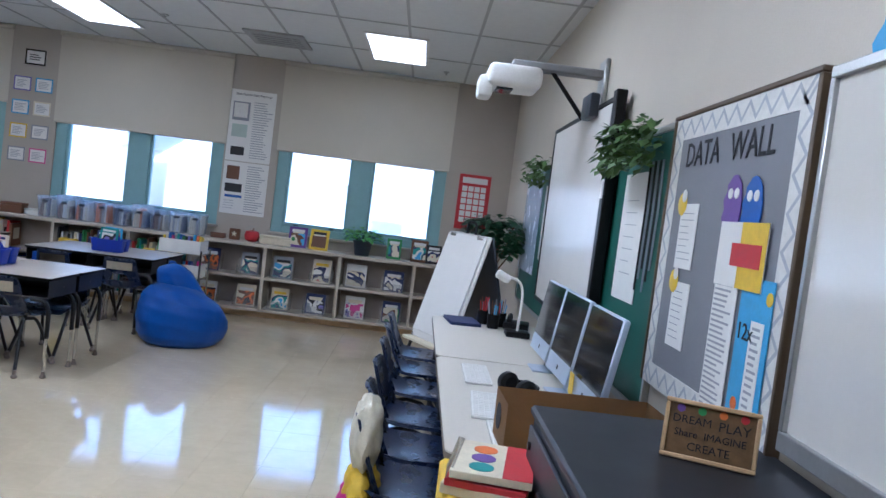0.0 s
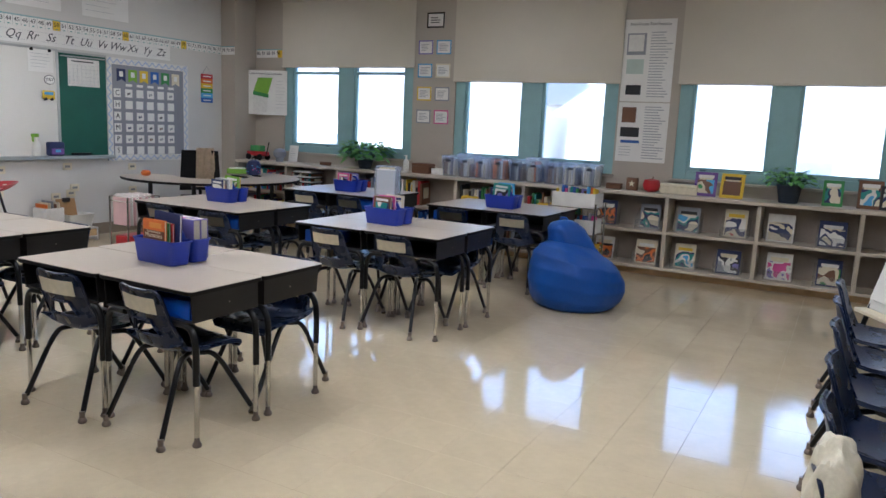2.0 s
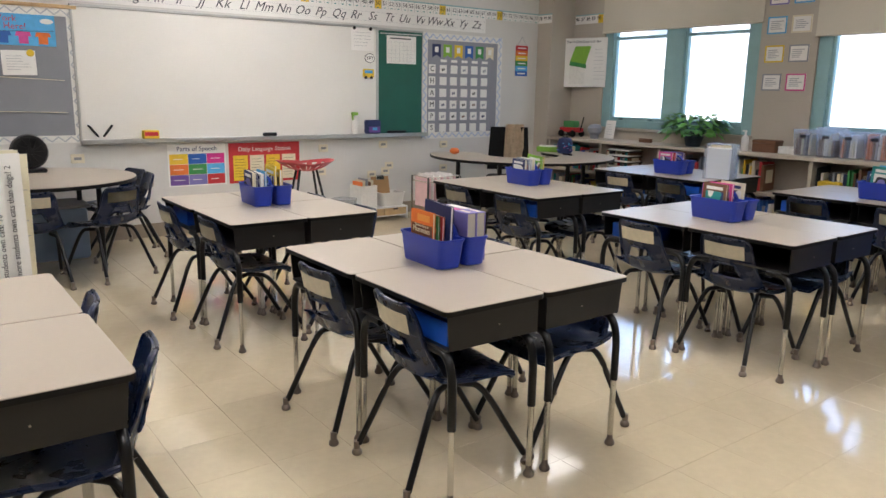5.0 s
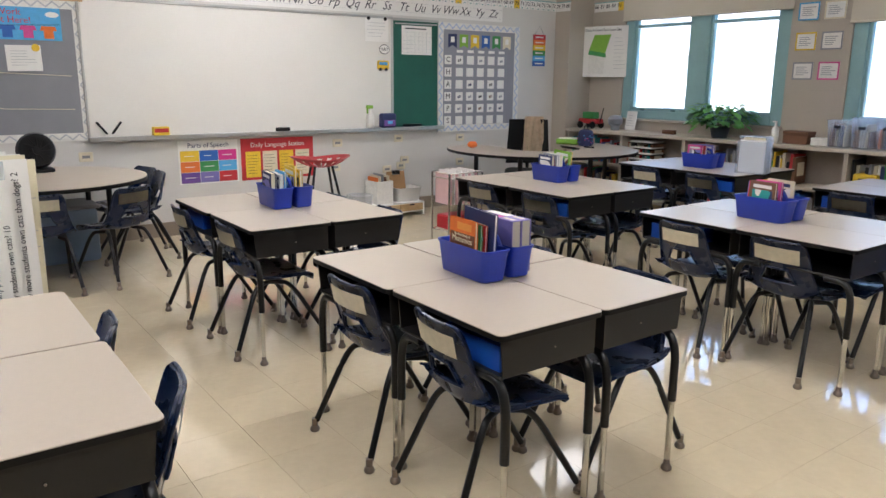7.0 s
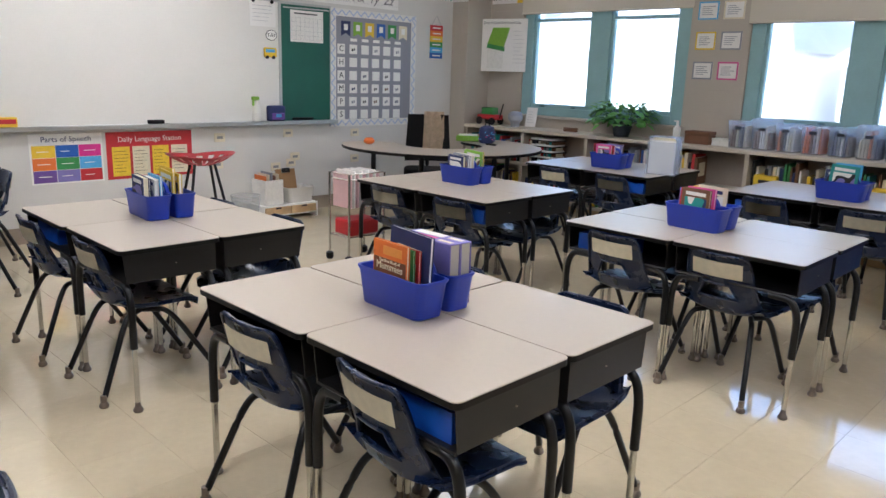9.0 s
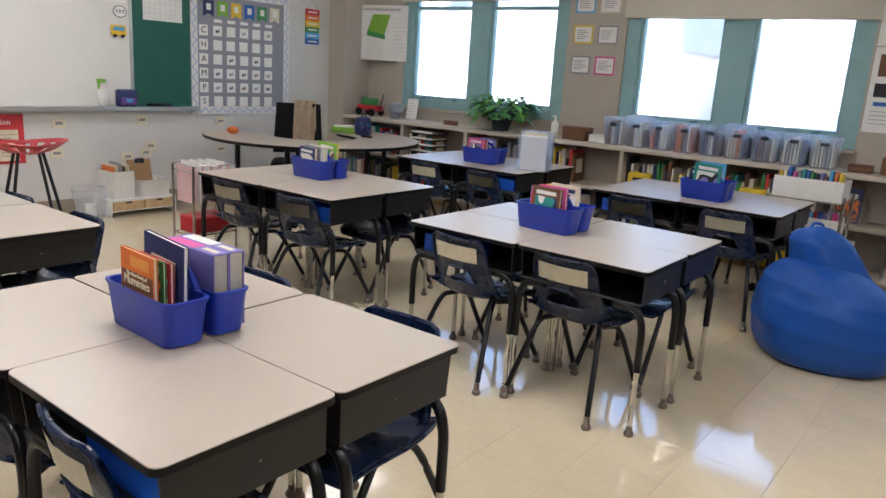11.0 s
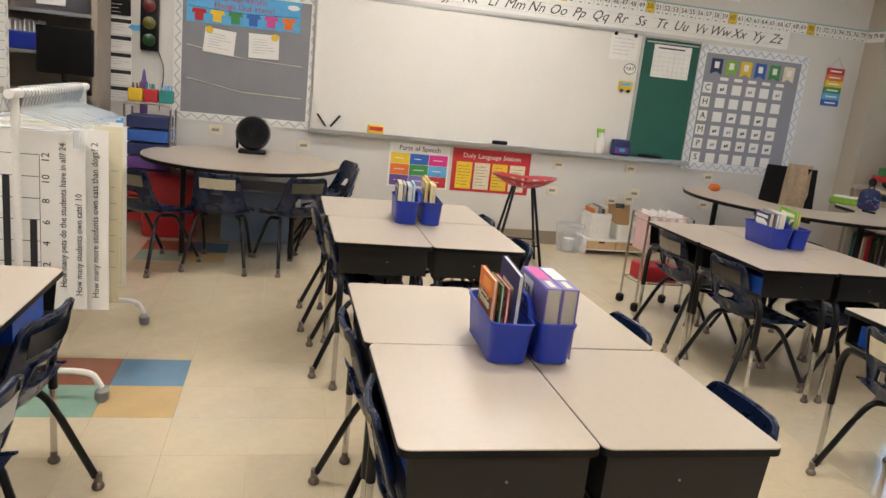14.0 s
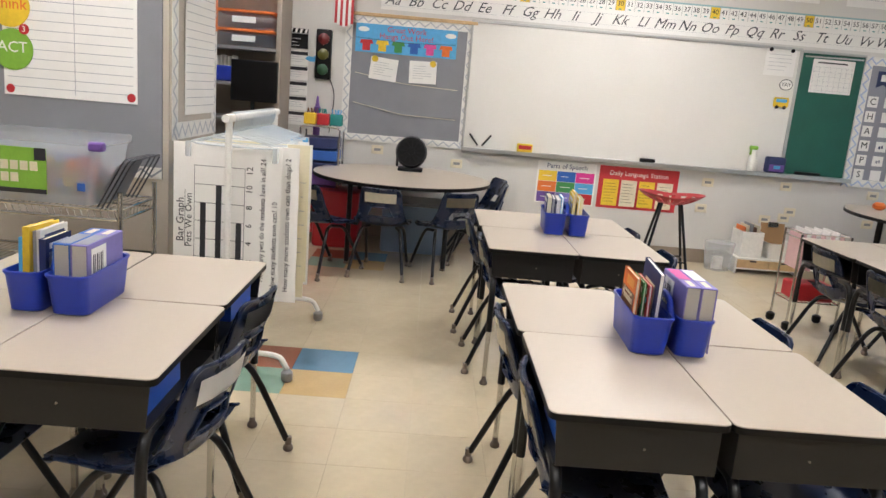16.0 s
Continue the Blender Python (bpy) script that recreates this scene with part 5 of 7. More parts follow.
    for k in range(3):
        bm = tube(bmesh.new(), bend([(0.17, -0.04 + 0.02 * k, 0.0), (0.17, 0.08 + 0.02 * k, 0.22), (-0.15, 0.08 + 0.02 * k, 0.22), (-0.15, -0.04 + 0.02 * k, 0.0)], 3, 0.12), 0.004, 6)
        part("wire", bm, mat("dark wire", "#55575c", 0.35, 0.8), c)
    bm = bmesh.new()
    vs = [bm.verts.new(p) for p in ((0.15, -0.05, 0.005), (-0.14, -0.05, 0.005), (-0.14, 0.04, 0.19), (0.15, 0.04, 0.19))]
    bm.faces.new(vs)
    bmesh.ops.solidify(bm, geom=list(bm.faces), thickness=0.008)
    part("folder", bm, HUES["grey"], c)


def rounded3(w, d, r, z):
    return [(x, y, z) for x, y in rounded(w, d, r)]


# ---- window side: counter, bookcases and what stands on them ----
COUNTER_Z, FRONT = 0.86, 8.54
MUTED = ("grey", "cream", "brown", "teal", "navy", "white", "black", "green", "cream", "brown", "red", "blue", "yellow")
DIVS = [-7.48, -6.62, -5.77, -4.92, -4.07, -3.22, -2.5, -1.66, -0.8, 0.06, 0.72]


def build_counter():
    c = thing("counter_top", "long taupe laminate counter along the window wall", "counter", pose(0, 0, 0))
    part("slab", box(-7.49, FRONT - 0.02, COUNTER_Z - 0.035, 0.74, YN - 0.001, COUNTER_Z, 0.005), SHELF, c)
    part("front_edge", box(-7.49, FRONT - 0.026, COUNTER_Z - 0.036, 0.74, FRONT - 0.02, COUNTER_Z - 0.002, 0.002), SHELF, c)
    for a, b in zip(DIVS, DIVS[1:]):
        u = thing("bookcase", "low taupe two-row bookcase under the counter", "bookcase", pose(a, FRONT, 0), "window bookcases")
        w = b - a
        part("side_panel", box(0, 0, 0.08, 0.022, 0.36, COUNTER_Z - 0.036), SHELF, u)
        part("side_panel", box(w - 0.014, 0, 0.08, w - 0.001, 0.36, COUNTER_Z - 0.036), SHELF, u)
        part("back_panel", box(0.022, 0.345, 0.08, w - 0.014, 0.36, COUNTER_Z - 0.036), SHELF_SHADED, u)
        for z in (0.08, 0.45):
            part("shelf", box(0.022, 0.0, z, w - 0.014, 0.345, z + 0.028), SHELF, u)
        part("plinth", box(0, 0.12, 0.0, w, 0.16, 0.08), WOOD, u)
    rng = random.Random(21)
    names = list(HUES)
    for i, (a, b) in enumerate(zip(DIVS, DIVS[1:])):
        for z in (0.109, 0.479):
            if i >= 6:
                n = 2 if b - a > 0.7 else 1
                for k in range(n):
                    w, h = rng.uniform(0.2, 0.24), rng.uniform(0.23, 0.28)
                    x = a + (b - a) * (k + 0.5) / n + rng.uniform(-0.03, 0.03)
                    m = pose(x - w / 2, FRONT + 0.13, z + 0.002, -10, 0, 0)
                    hue = rng.choice(("white", "grey", "cream", "brown", "teal", "white", "cream", "cream", "navy"))
                    bk = book(w, h, 0.014, HUES[hue], m, "%s picture book displayed face out on a shelf" % hue, group="displayed books")
                    part("cover_picture", box(w * 0.06, -0.0085, h * 0.06, w * 0.94, -0.007, h * 0.68), rng.choice(ART), bk)
                    part("cover_title", box(w * 0.15, -0.0085, h * 0.72, w * 0.85, -0.007, h * 0.84), HUES[rng.choice(("white", "yellow", "cream", "black"))], bk)
                    bn = thing("display_bin", "low clear plastic bin holding a displayed book", "bin", pose(x, FRONT + 0.13, z + 0.001), "display bins")
                    bb = bmesh.new()
                    wb = 0.13
                    lo = [bb.verts.new(q) for q in ((-wb, -0.075, 0.002), (wb, -0.075, 0.002), (wb, 0.09, 0.002), (-wb, 0.09, 0.002))]
                    hi = [bb.verts.new((v.co.x * 1.03, v.co.y * 1.05, 0.1 if v.co.y < 0 else 0.2)) for v in lo]
                    for q in range(4):
                        bb.faces.new((lo[q], lo[(q + 1) % 4], hi[(q + 1) % 4], hi[q]))
                    part("body", bb, CLEARP, bn)
            else:
                x = a + 0.04
                end = b - 0.03
                if i in (1, 3) and z > 0.4:
                    end = (a + b) / 2
                if z < 0.3 and i % 2:
                    end = (a + b) / 2 + 0.1
                while x < end - 0.05:
                    t, h = rng.uniform(0.012, 0.035), rng.uniform(0.2, 0.3)
                    lean = rng.uniform(-4, 4)
                    m = pose(x + t / 2, FRONT + 0.05 + rng.uniform(0, 0.04), z + 0.002, 0, lean, 90)
                    book(min(h * 0.78, 0.22), h, t, HUES[rng.choice(MUTED)], m, "book standing spine out in a bookcase", group="shelved books")
                    x += t + rng.uniform(0.002, 0.012) + (0.05 if rng.random() < 0.07 else 0)
    # trays of paper
    t = thing("paper_trays", "stack of black and grey paper trays in the bookcase", "trays", pose(-6.36, FRONT + 0.16, 0.48))
    for k in range(5):
        part("tray", box(-0.16, -0.13, 0.065 * k, 0.16, 0.13, 0.065 * k + 0.012, 0.004), BLACKP, t)
        part("paper_ream", box(-0.15, -0.125, 0.065 * k + 0.012, 0.14, 0.11, 0.065 * k + 0.03), PAPER, t)
    # yellow tubs in the middle cases
    for x in (-2.95, -2.72, -3.9):
        b = thing("yellow_tub", "yellow plastic book tub on a shelf", "tub", pose(x, FRONT + 0.15, 0.48), "yellow tubs")
        part("body", box(-0.1, -0.13, 0, 0.1, 0.13, 0.17, 0.012), HUES["yellow"], b)
        part("slot", box(-0.05, -0.131, 0.1, 0.05, -0.128, 0.13), INK, b)


def leaf_mesh(bm, base, tip, width, droop=0.0, curl=0.15):
    a, b = Vector(base), Vector(tip)
    d = b - a
    s = d.cross(Vector((0, 0, 1)))
    s = s.normalized() * width if s.length > 1e-5 else Vector((width, 0, 0))
    n = s.cross(d).normalized() * width * curl
    mid = a.lerp(b, 0.45)
    vs = [bm.verts.new(p) for p in (a, mid - s + n, b - Vector((0, 0, droop)), mid + s + n, mid)]
    bm.faces.new((vs[0], vs[1], vs[4])), bm.faces.new((vs[1], vs[2], vs[4])), bm.faces.new((vs[2], vs[3], vs[4])), bm.faces.new((vs[3], vs[0], vs[4]))


def plant(x, y, z, r, h, pot_r, pot_h, material, n, seed, label, leaf=0.05):
    rng = random.Random(seed)
    p = thing("potted_plant", label, "plant", pose(x, y, z), "counter plants")
    part("pot", lathe(bmesh.new(), [(pot_r * 0.75, 0), (pot_r, pot_h * 0.9), (pot_r * 1.06, pot_h * 0.9), (pot_r * 1.06, pot_h), (pot_r * 0.9, pot_h), (pot_r * 0.85, pot_h * 0.85)], 20), POT, p)
    bm, st = bmesh.new(), bmesh.new()
    for _ in range(n):
        a, q = rng.uniform(0, 6.283), rng.uniform(0.15, 1) ** 0.6
        e = Vector((r * q * math.cos(a), min(r * q * math.sin(a), 8.9 - y), pot_h + h * rng.uniform(0.1, 1) * (1.05 - 0.55 * q)))
        b0 = Vector((pot_r * 0.5 * math.cos(a), pot_r * 0.5 * math.sin(a), pot_h * 0.9))
        if rng.random() < 0.35:
            tube(st, [b0, b0.lerp(e, 0.6) + Vector((0, 0, 0.03)), e], 0.002, 4)
        dirn = Vector((math.cos(a), math.sin(a), rng.uniform(-0.5, 0.5))) * leaf * rng.uniform(0.8, 1.7)
        leaf_mesh(bm, e, e + dirn, leaf * rng.uniform(0.35, 0.6), leaf * 0.3)
    part("stem", st, LEAFD, p)
    part("foliage", bm, material, p)
    return p


def build_counter_things():
    Z = COUNTER_Z + 0.001
    plant(-5.45, 8.7, Z, 0.3, 0.34, 0.1, 0.11, LEAF, 230, 1, "bushy green potted plant on the window counter", 0.082)
    plant(-0.57, 8.68, Z, 0.24, 0.2, 0.11, 0.17, LEAF, 240, 2, "trailing green plant in a dark blue pot on the counter", 0.045)
    for k in range(9):
        x = -4.2 + 0.212 * k
        b = thing("file_bin", "frosted plastic file bin of booklets on the counter", "bin", pose(x, 8.71, Z, 0, 0, random.uniform(-4, 4)), "counter file bins")
        bm = bmesh.new()
        rings = []
        hb = 0.235 + (0.03 if k % 4 == 1 else 0)
        for z, q in ((0.0, 0.8), (0.004, 0.84), (hb, 1.0), (hb + 0.004, 1.05), (hb + 0.008, 1.05), (hb + 0.008, 0.98), (hb, 0.965), (0.008, 0.81)):
            rings.append([bm.verts.new((px, py, z)) for px, py in rounded(0.2 * q, 0.25 * q, 0.02, 3)])
        for lo, hi in zip(rings, rings[1:]):
            for q in range(len(lo)):
                bm.faces.new((lo[q], lo[(q + 1) % len(lo)], hi[(q + 1) % len(lo)], hi[q]))
        bm.faces.new(rings[0][::-1]), bm.faces.new(rings[-1])
        part("body", bm, FROST, b)
        for q in range(6):
            x0 = -0.07 + 0.024 * q
            part("booklet", box(x0, -0.09, 0.01, x0 + 0.014, 0.1, random.uniform(0.15, 0.235)), HUES[random.choice(("cream", "grey", "brown", "white", "brown", "orange", "navy"))], b)
        part("slot", box(-0.03, -0.1265, 0.17, 0.03, -0.122, 0.195), INK, b)
    for x, w, h, hue, hue2 in ((-1.33, 0.21, 0.24, "purple", "sky"), (-1.08, 0.22, 0.24, "yellow", "brown"), (-0.2, 0.17, 0.24, "green", "orange"), (0.1, 0.2, 0.26, "brown", "orange"), (0.27, 0.18, 0.22, "black", "teal")):
        bk = book(w, h, 0.016, HUES[hue], pose(x - w / 2, 8.68, Z + 0.001, -12, 0, random.uniform(-6, 6)), "%s picture book propped on the counter" % hue, group="propped books")
        part("cover_picture", box(w * 0.12, -0.0095, h * 0.12, w * 0.88, -0.008, h * 0.68), HUES[hue2] if hue == "yellow" else ART[len(hue2) % 6], bk)
        part("cover_title", box(w * 0.15, -0.0095, h * 0.75, w * 0.85, -0.008, h * 0.88), HUES["white" if hue != "yellow" else "black"], bk)
    a = thing("apple_box", "red apple shaped tin on the counter", "ornament", pose(-1.86, 8.7, Z))
    part("body", lathe(bmesh.new(), [(0.04, 0), (0.075, 0.02), (0.09, 0.07), (0.075, 0.12), (0.03, 0.13), (0.01, 0.12)], 18), RED, a)
    part("stem", tube(bmesh.new(), [(0, 0, 0.12), (0.012, 0, 0.155)], 0.006, 6), HUES["brown"], a)
    s = thing("star_block", "dark red block with a pale star on the counter", "ornament", pose(-2.06, 8.7, Z))
    part("body", box(-0.06, -0.03, 0, 0.06, 0.03, 0.13, 0.008), HUES["brown"], s)
    part("star", slab(bmesh.new(), [((0.035 if q % 2 == 0 else 0.015) * math.sin(q * 0.628), (0.035 if q % 2 == 0 else 0.015) * math.cos(q * 0.628)) for q in range(10)], 0, 0.003), HUES["cream"], s)
    s.children[-1].matrix_basis = pose(0, -0.03, 0.07, 90)
    for x, w, d, h, mm, lab in ((-2.25, 0.16, 0.08, 0.06, HUES["brown"], "small brown box on the counter"), (-1.58, 0.36, 0.12, 0.1, HUES["cream"], "long cream box on the window counter"), (-4.6, 0.24, 0.15, 0.12, HUES["brown"], "dark red wooden chest on the counter"), (-4.37, 0.17, 0.12, 0.07, HUES["white"], "white tissue box on the counter"), (-6.08, 0.17, 0.04, 0.045, HUES["brown"], "small dark name plate on the counter")):
        b = thing("box", lab, "box", pose(x, 8.7, Z))
        part("body", box(-w / 2, -d / 2, 0, w / 2, d / 2, h * 0.72, 0.006), mm, b)
        part("lid", box(-w / 2 - 0.003, -d / 2 - 0.003, h * 0.72, w / 2 + 0.003, d / 2 + 0.003, h, 0.006), mm, b)
    b = thing("bottle", "white pump bottle on the counter", "bottle", pose(-4.82, 8.66, Z))
    part("body", lathe(bmesh.new(), [(0.03, 0), (0.035, 0.01), (0.035, 0.13), (0.012, 0.16), (0.012, 0.19)], 14), WHITEP, b)
    part("pump", box(-0.035, -0.008, 0.19, 0.012, 0.008, 0.205, 0.003), WHITEP, b)
    # red wagon, elephant, card
    w = thing("toy_wagon", "small red toy wagon carrying a green box", "toy", pose(-7.25, 8.7, Z))
    part("body", box(-0.15, -0.07, 0.06, 0.15, 0.07, 0.12, 0.012), RED, w)
    for sx in (-0.1, 0.1):
        for sy in (-0.078, 0.078):
            wh = part("wheel", lathe(bmesh.new(), [(0.04, -0.012), (0.045, 0), (0.04, 0.012)], 16), BLACKP, w)
            wh.matrix_basis = pose(sx, sy, 0.045, 90)
    part("green_box", box(-0.09, -0.06, 0.12, 0.09, 0.05, 0.2, 0.008), HUES["green"], w)
    part("pull_rod", tube(bmesh.new(), [(0.15, 0, 0.08), (0.2, 0, 0.25)], 0.006, 6), BLACKP, w)
    e = solo("elephant_figure", lathe(bmesh.new(), [(0.05, 0), (0.055, 0.05), (0.085, 0.08), (0.09, 0.13), (0.06, 0.17), (0.0, 0.18)], 12), HUES["grey"], "grey woven elephant ornament on the counter", "ornament", pose(-6.86, 8.7, Z))
    c = hang("desk_card", "white card leaning against the window frame", "card", pose(-6.72, 8.82, Z + 0.115, 80, 0, 0), 0.15, 0.22, PAPER, 0.003)
    lines(c, 0.11, 0.15, 5)
    p = hang("text_features_poster", "tall white text features poster between windows", "poster", on_north(-2.065, 2.2, 0.003), 0.53, 0.84, PAPER, 0.002)
    text("Non-Fiction Text Features", 0.046, INK, p, pose(0, 0.37, 0.003), squeeze=0.85)
    part("photo_frame", plate(0.2, 0.22, 0.001, -0.13, 0.17, 0.002), HUES["grey"], p)
    part("photo", plate(0.16, 0.17, 0.001, -0.135, 0.18, 0.003), HUES["white"], p)
    part("photo", plate(0.18, 0.15, 0.001, -0.13, -0.06, 0.002), mat("pale green print", "#b5c4bb", 0.6), p)
    part("photo", plate(0.16, 0.1, 0.001, -0.13, -0.3, 0.002), HUES["black"], p)
    lines(p, 0.23, 0.68, 24, PENCIL, t=0.009, cx=0.13, cy=-0.04)
    p = hang("text_features_poster", "second white text features poster below the first", "poster", on_north(-2.065, 1.46, 0.003), 0.53, 0.62, PAPER, 0.002)
    part("photo", plate(0.15, 0.16, 0.001, -0.15, 0.18, 0.002), HUES["brown"], p)
    part("photo", plate(0.2, 0.1, 0.001, -0.13, 0.0, 0.002), HUES["black"], p)
    part("photo", plate(0.2, 0.03, 0.001, -0.12, -0.1, 0.002), HUES["blue"], p)
    lines(p, 0.23, 0.56, 20, PENCIL, t=0.009, cx=0.13)
    lines(p, 0.2, 0.12, 4, PENCIL, t=0.005, cx=-0.13, cy=-0.2)
    hues = {(0, 0): "grey", (1, 0): "pink", (0, 1): "yellow", (1, 1): "grey", (0, 2): "sky", (1, 2): "cream", (0, 3): "violet", (1, 3): "sky"}
    for (i, j), hue in hues.items():
        p = hang("motto_frame", "small white motto card with a %s patterned border" % hue, "frame", on_north(-4.755 + 0.25 * i, 1.54 + 0.275 * j, 0.003), 0.2, 0.165, PAPER, 0.004, "motto cards", 0.014, HUES[hue])
        lines(p, 0.13, 0.09, 5, PENCIL, z=0.0045, t=0.007)
    p = hang("motto_frame", "black framed certificate above the motto cards", "frame", on_north(-4.63, 2.68, 0.003), 0.24, 0.18, PAPER, 0.006, "motto cards", 0.018, BLACKP)
    lines(p, 0.14, 0.08, 3, INK, z=0.0065, t=0.01)
    p = hang("red_chart", "red framed chart with a white grid on the wall", "poster", on_north(0.66, 1.64, 0.003), 0.38, 0.66, HUES["red"], 0.003)
    part("heading", plate(0.3, 0.07, 0.001, 0, 0.26, 0.003), PAPER, p)
    for i in range(4):
        for j in range(6):
            part("grid_cell", plate(0.062, 0.062, 0.001, -0.115 + 0.075 * i, 0.16 - 0.075 * j, 0.003), PAPER, p)


# ---- loose furniture ----
def build_beanbag():
    b = thing("beanbag", "large royal blue vinyl beanbag chair on the floor", "beanbag", pose(-1.995, 6.86, 0, 0, 0, 15) @ Matrix.Diagonal((0.93, 0.93, 1.045, 1)))
    bm = bmesh.new()
    N = 80

    def skin(prof, n, height, middle, crumple):
        rows = []
        for j in range(n + 1):
            t = j / n
            k = max(i for i in range(len(prof) - 1) if prof[i][0] <= t + 1e-6)
            k = min(k, len(prof) - 2)
            (t0, r0), (t1, r1) = prof[k], prof[k + 1]
            rad = r0 + (r1 - r0) * (t - t0) / (t1 - t0)
            row = []
            for i in range(N):
                a = 2 * math.pi * i / N
                d = Vector((math.cos(a), math.sin(a), 0))
                p = d * rad
                z = t * height(p)
                fold = crumple * (0.4 * math.sin(5 * a + 9 * z) * min(1, z * 3) + noise.noise(Vector((p.x, p.y, z)) * 4.5) + 0.35 * noise.noise(Vector((p.x, p.y, z)) * 12))
                c = middle(t)
                q = p + d * fold * min(1, rad * 8)
                row.append(bm.verts.new((q.x + c.x, q.y + c.y, z + c.z + 0.01 * noise.noise(p * 6) * min(1, z * 6))))
            rows.append(row)
        for lo, hi in zip(rows, rows[1:]):
            for i in range(N):
                bm.faces.new((lo[i], lo[(i + 1) % N], hi[(i + 1) % N], hi[i]))
        bm.faces.new(rows[0][::-1]), bm.faces.new(rows[-1])

    # sat-in body: its crest falls from one side to the other and sinks towards the back
    skin([(0.0, 0.33), (0.05, 0.375), (0.15, 0.41), (0.35, 0.435), (0.55, 0.425), (0.72, 0.385), (0.85, 0.31), (0.93, 0.22), (0.98, 0.11), (1.0, 0.02)], 46,
         lambda p: 0.5 - 0.22 * p.x - 0.1 * p.y, lambda t: Vector((0, 0, 0)), 0.016)
    # backrest lobe that rises behind the crest and leans to one side
    skin([(0.0, 0.34), (0.2, 0.32), (0.42, 0.26), (0.6, 0.205), (0.74, 0.185), (0.86, 0.165), (0.94, 0.12), (0.985, 0.06), (1.0, 0.015)], 40,
         lambda p: 0.5, lambda t: Vector((0.05 - 0.19 * t, 0.08 - 0.02 * t, 0.175)), 0.018)
    part("cover", bm, BEAN, b)
    # pull tab sewn on the crown
    part("pull_tab", tube(bmesh.new(), bend([(-0.18, 0.06, 0.66), (-0.17, 0.06, 0.69), (-0.12, 0.06, 0.69), (-0.11, 0.06, 0.66)], 4), 0.008, 6), BEAN, b)


def build_book_cart():
    c = thing("book_cart", "chrome wire rolling cart with a white bin of books", "cart", pose(-2.44, 8.1, 0))
    for sx in (-1, 1):
        for sy in (-1, 1):
            part("post", tube(bmesh.new(), [(sx * 0.24, sy * 0.16, 0.06), (sx * 0.24, sy * 0.16, 0.75)], 0.01), CHROME, c)
    for z in (0.18, 0.44, 0.7):
        bm = tube(bmesh.new(), rounded3(0.48, 0.32, 0.02, z), 0.005, 6, True)
        tier = part("wire_tier", bm, CHROME, c)
        for k in range(16):
            x = -0.22 + 0.0293 * k
            part("wire", tube(bmesh.new(), [(x, -0.16, z), (x, 0.16, z)], 0.002, 4), CHROME, tier)
    for sx in (-1, 1):
        for sy in (-1, 1):
            part("caster", lathe(bmesh.new(), [(0.015, 0), (0.025, 0.01), (0.025, 0.045), (0.01, 0.06)], 10, (sx * 0.24, sy * 0.16, 0)), BLACKP, c)
    for z, hues in ((0.705, ("white", "cream", "grey")), (0.445, ("white", "red", "violet")), (0.185, ("yellow", "orange", "brown"))):
        b = thing("book_bin", "white plastic bin of small books on the cart", "bin", pose(-2.44, 8.1, z), "cart bins")
        bm = bmesh.new()
        bx(bm, -0.22, -0.14, 0, 0.22, 0.14, 0.006)
        for a in ((-0.22, -0.14, 0.22, -0.134), (-0.22, 0.134, 0.22, 0.14), (-0.22, -0.134, -0.214, 0.134), (0.214, -0.134, 0.22, 0.134)):
            bx(bm, a[0], a[1], 0.006, a[2], a[3], 0.14)
        part("body", bm, WHITEP if z > 0.6 else (WHITEP if z > 0.4 else HUES["yellow"]), b)
        for k in range(14):
            h = random.uniform(0.15, 0.2)
            bk = book(0.12, h, 0.02, HUES[random.choice(list(HUES))], pose(-2.64 + 0.029 * k, 8.03, z + 0.008, 0, random.uniform(4, 14), 90), "small book standing in the cart bin", group="cart books")


def build_small_cart():
    c = thing("folder_cart", "narrow chrome cart hung with pink and white folders", "cart", pose(-5.78, 5.52, 0))
    bm = bmesh.new()
    for sx in (-1, 1):
        for sy in (-1, 1):
            tube(bm, [(sx * 0.12, sy * 0.17, 0.06), (sx * 0.12, sy * 0.17, 0.68)], 0.009)
    for z in (0.68, 0.64):
        tube(bm, rounded3(0.24, 0.34, 0.02, z), 0.005, 6, True)
    part("frame", bm, CHROME, c)
    bm = tube(bmesh.new(), rounded3(0.24, 0.34, 0.02, 0.2), 0.005, 6, True)
    for k in range(12):
        y = -0.16 + 0.029 * k
        tube(bm, [(-0.12, y, 0.2), (0.12, y, 0.2)], 0.002, 4)
    part("wire_tier", bm, CHROME, c)
    for sx in (-1, 1):
        for sy in (-1, 1):
            part("caster", lathe(bmesh.new(), [(0.02, 0), (0.03, 0.012), (0.03, 0.05), (0.012, 0.062)], 10, (sx * 0.12, sy * 0.17, 0)), BLACKP, c)
    for k in range(9):
        y = 5.52 - 0.14 + 0.033 * k
        f = thing("hanging_folder", "pink and white hanging folder in the cart", "folder", pose(-5.78, y, 0.42), "hanging folders")
        part("sheet", box(-0.11, -0.004, 0, 0.11, 0.004, 0.26 + 0.02 * (k % 2)), HUES["white"] if k % 2 else mat("pale pink folder", "#d7b3b4", 0.7), f)
    b = thing("red_bin", "red plastic bin on the cart's lower tier", "bin", pose(-5.78, 5.52, 0.205))
    part("body", box(-0.1, -0.14, 0, 0.1, 0.14, 0.12, 0.012), RED, b)


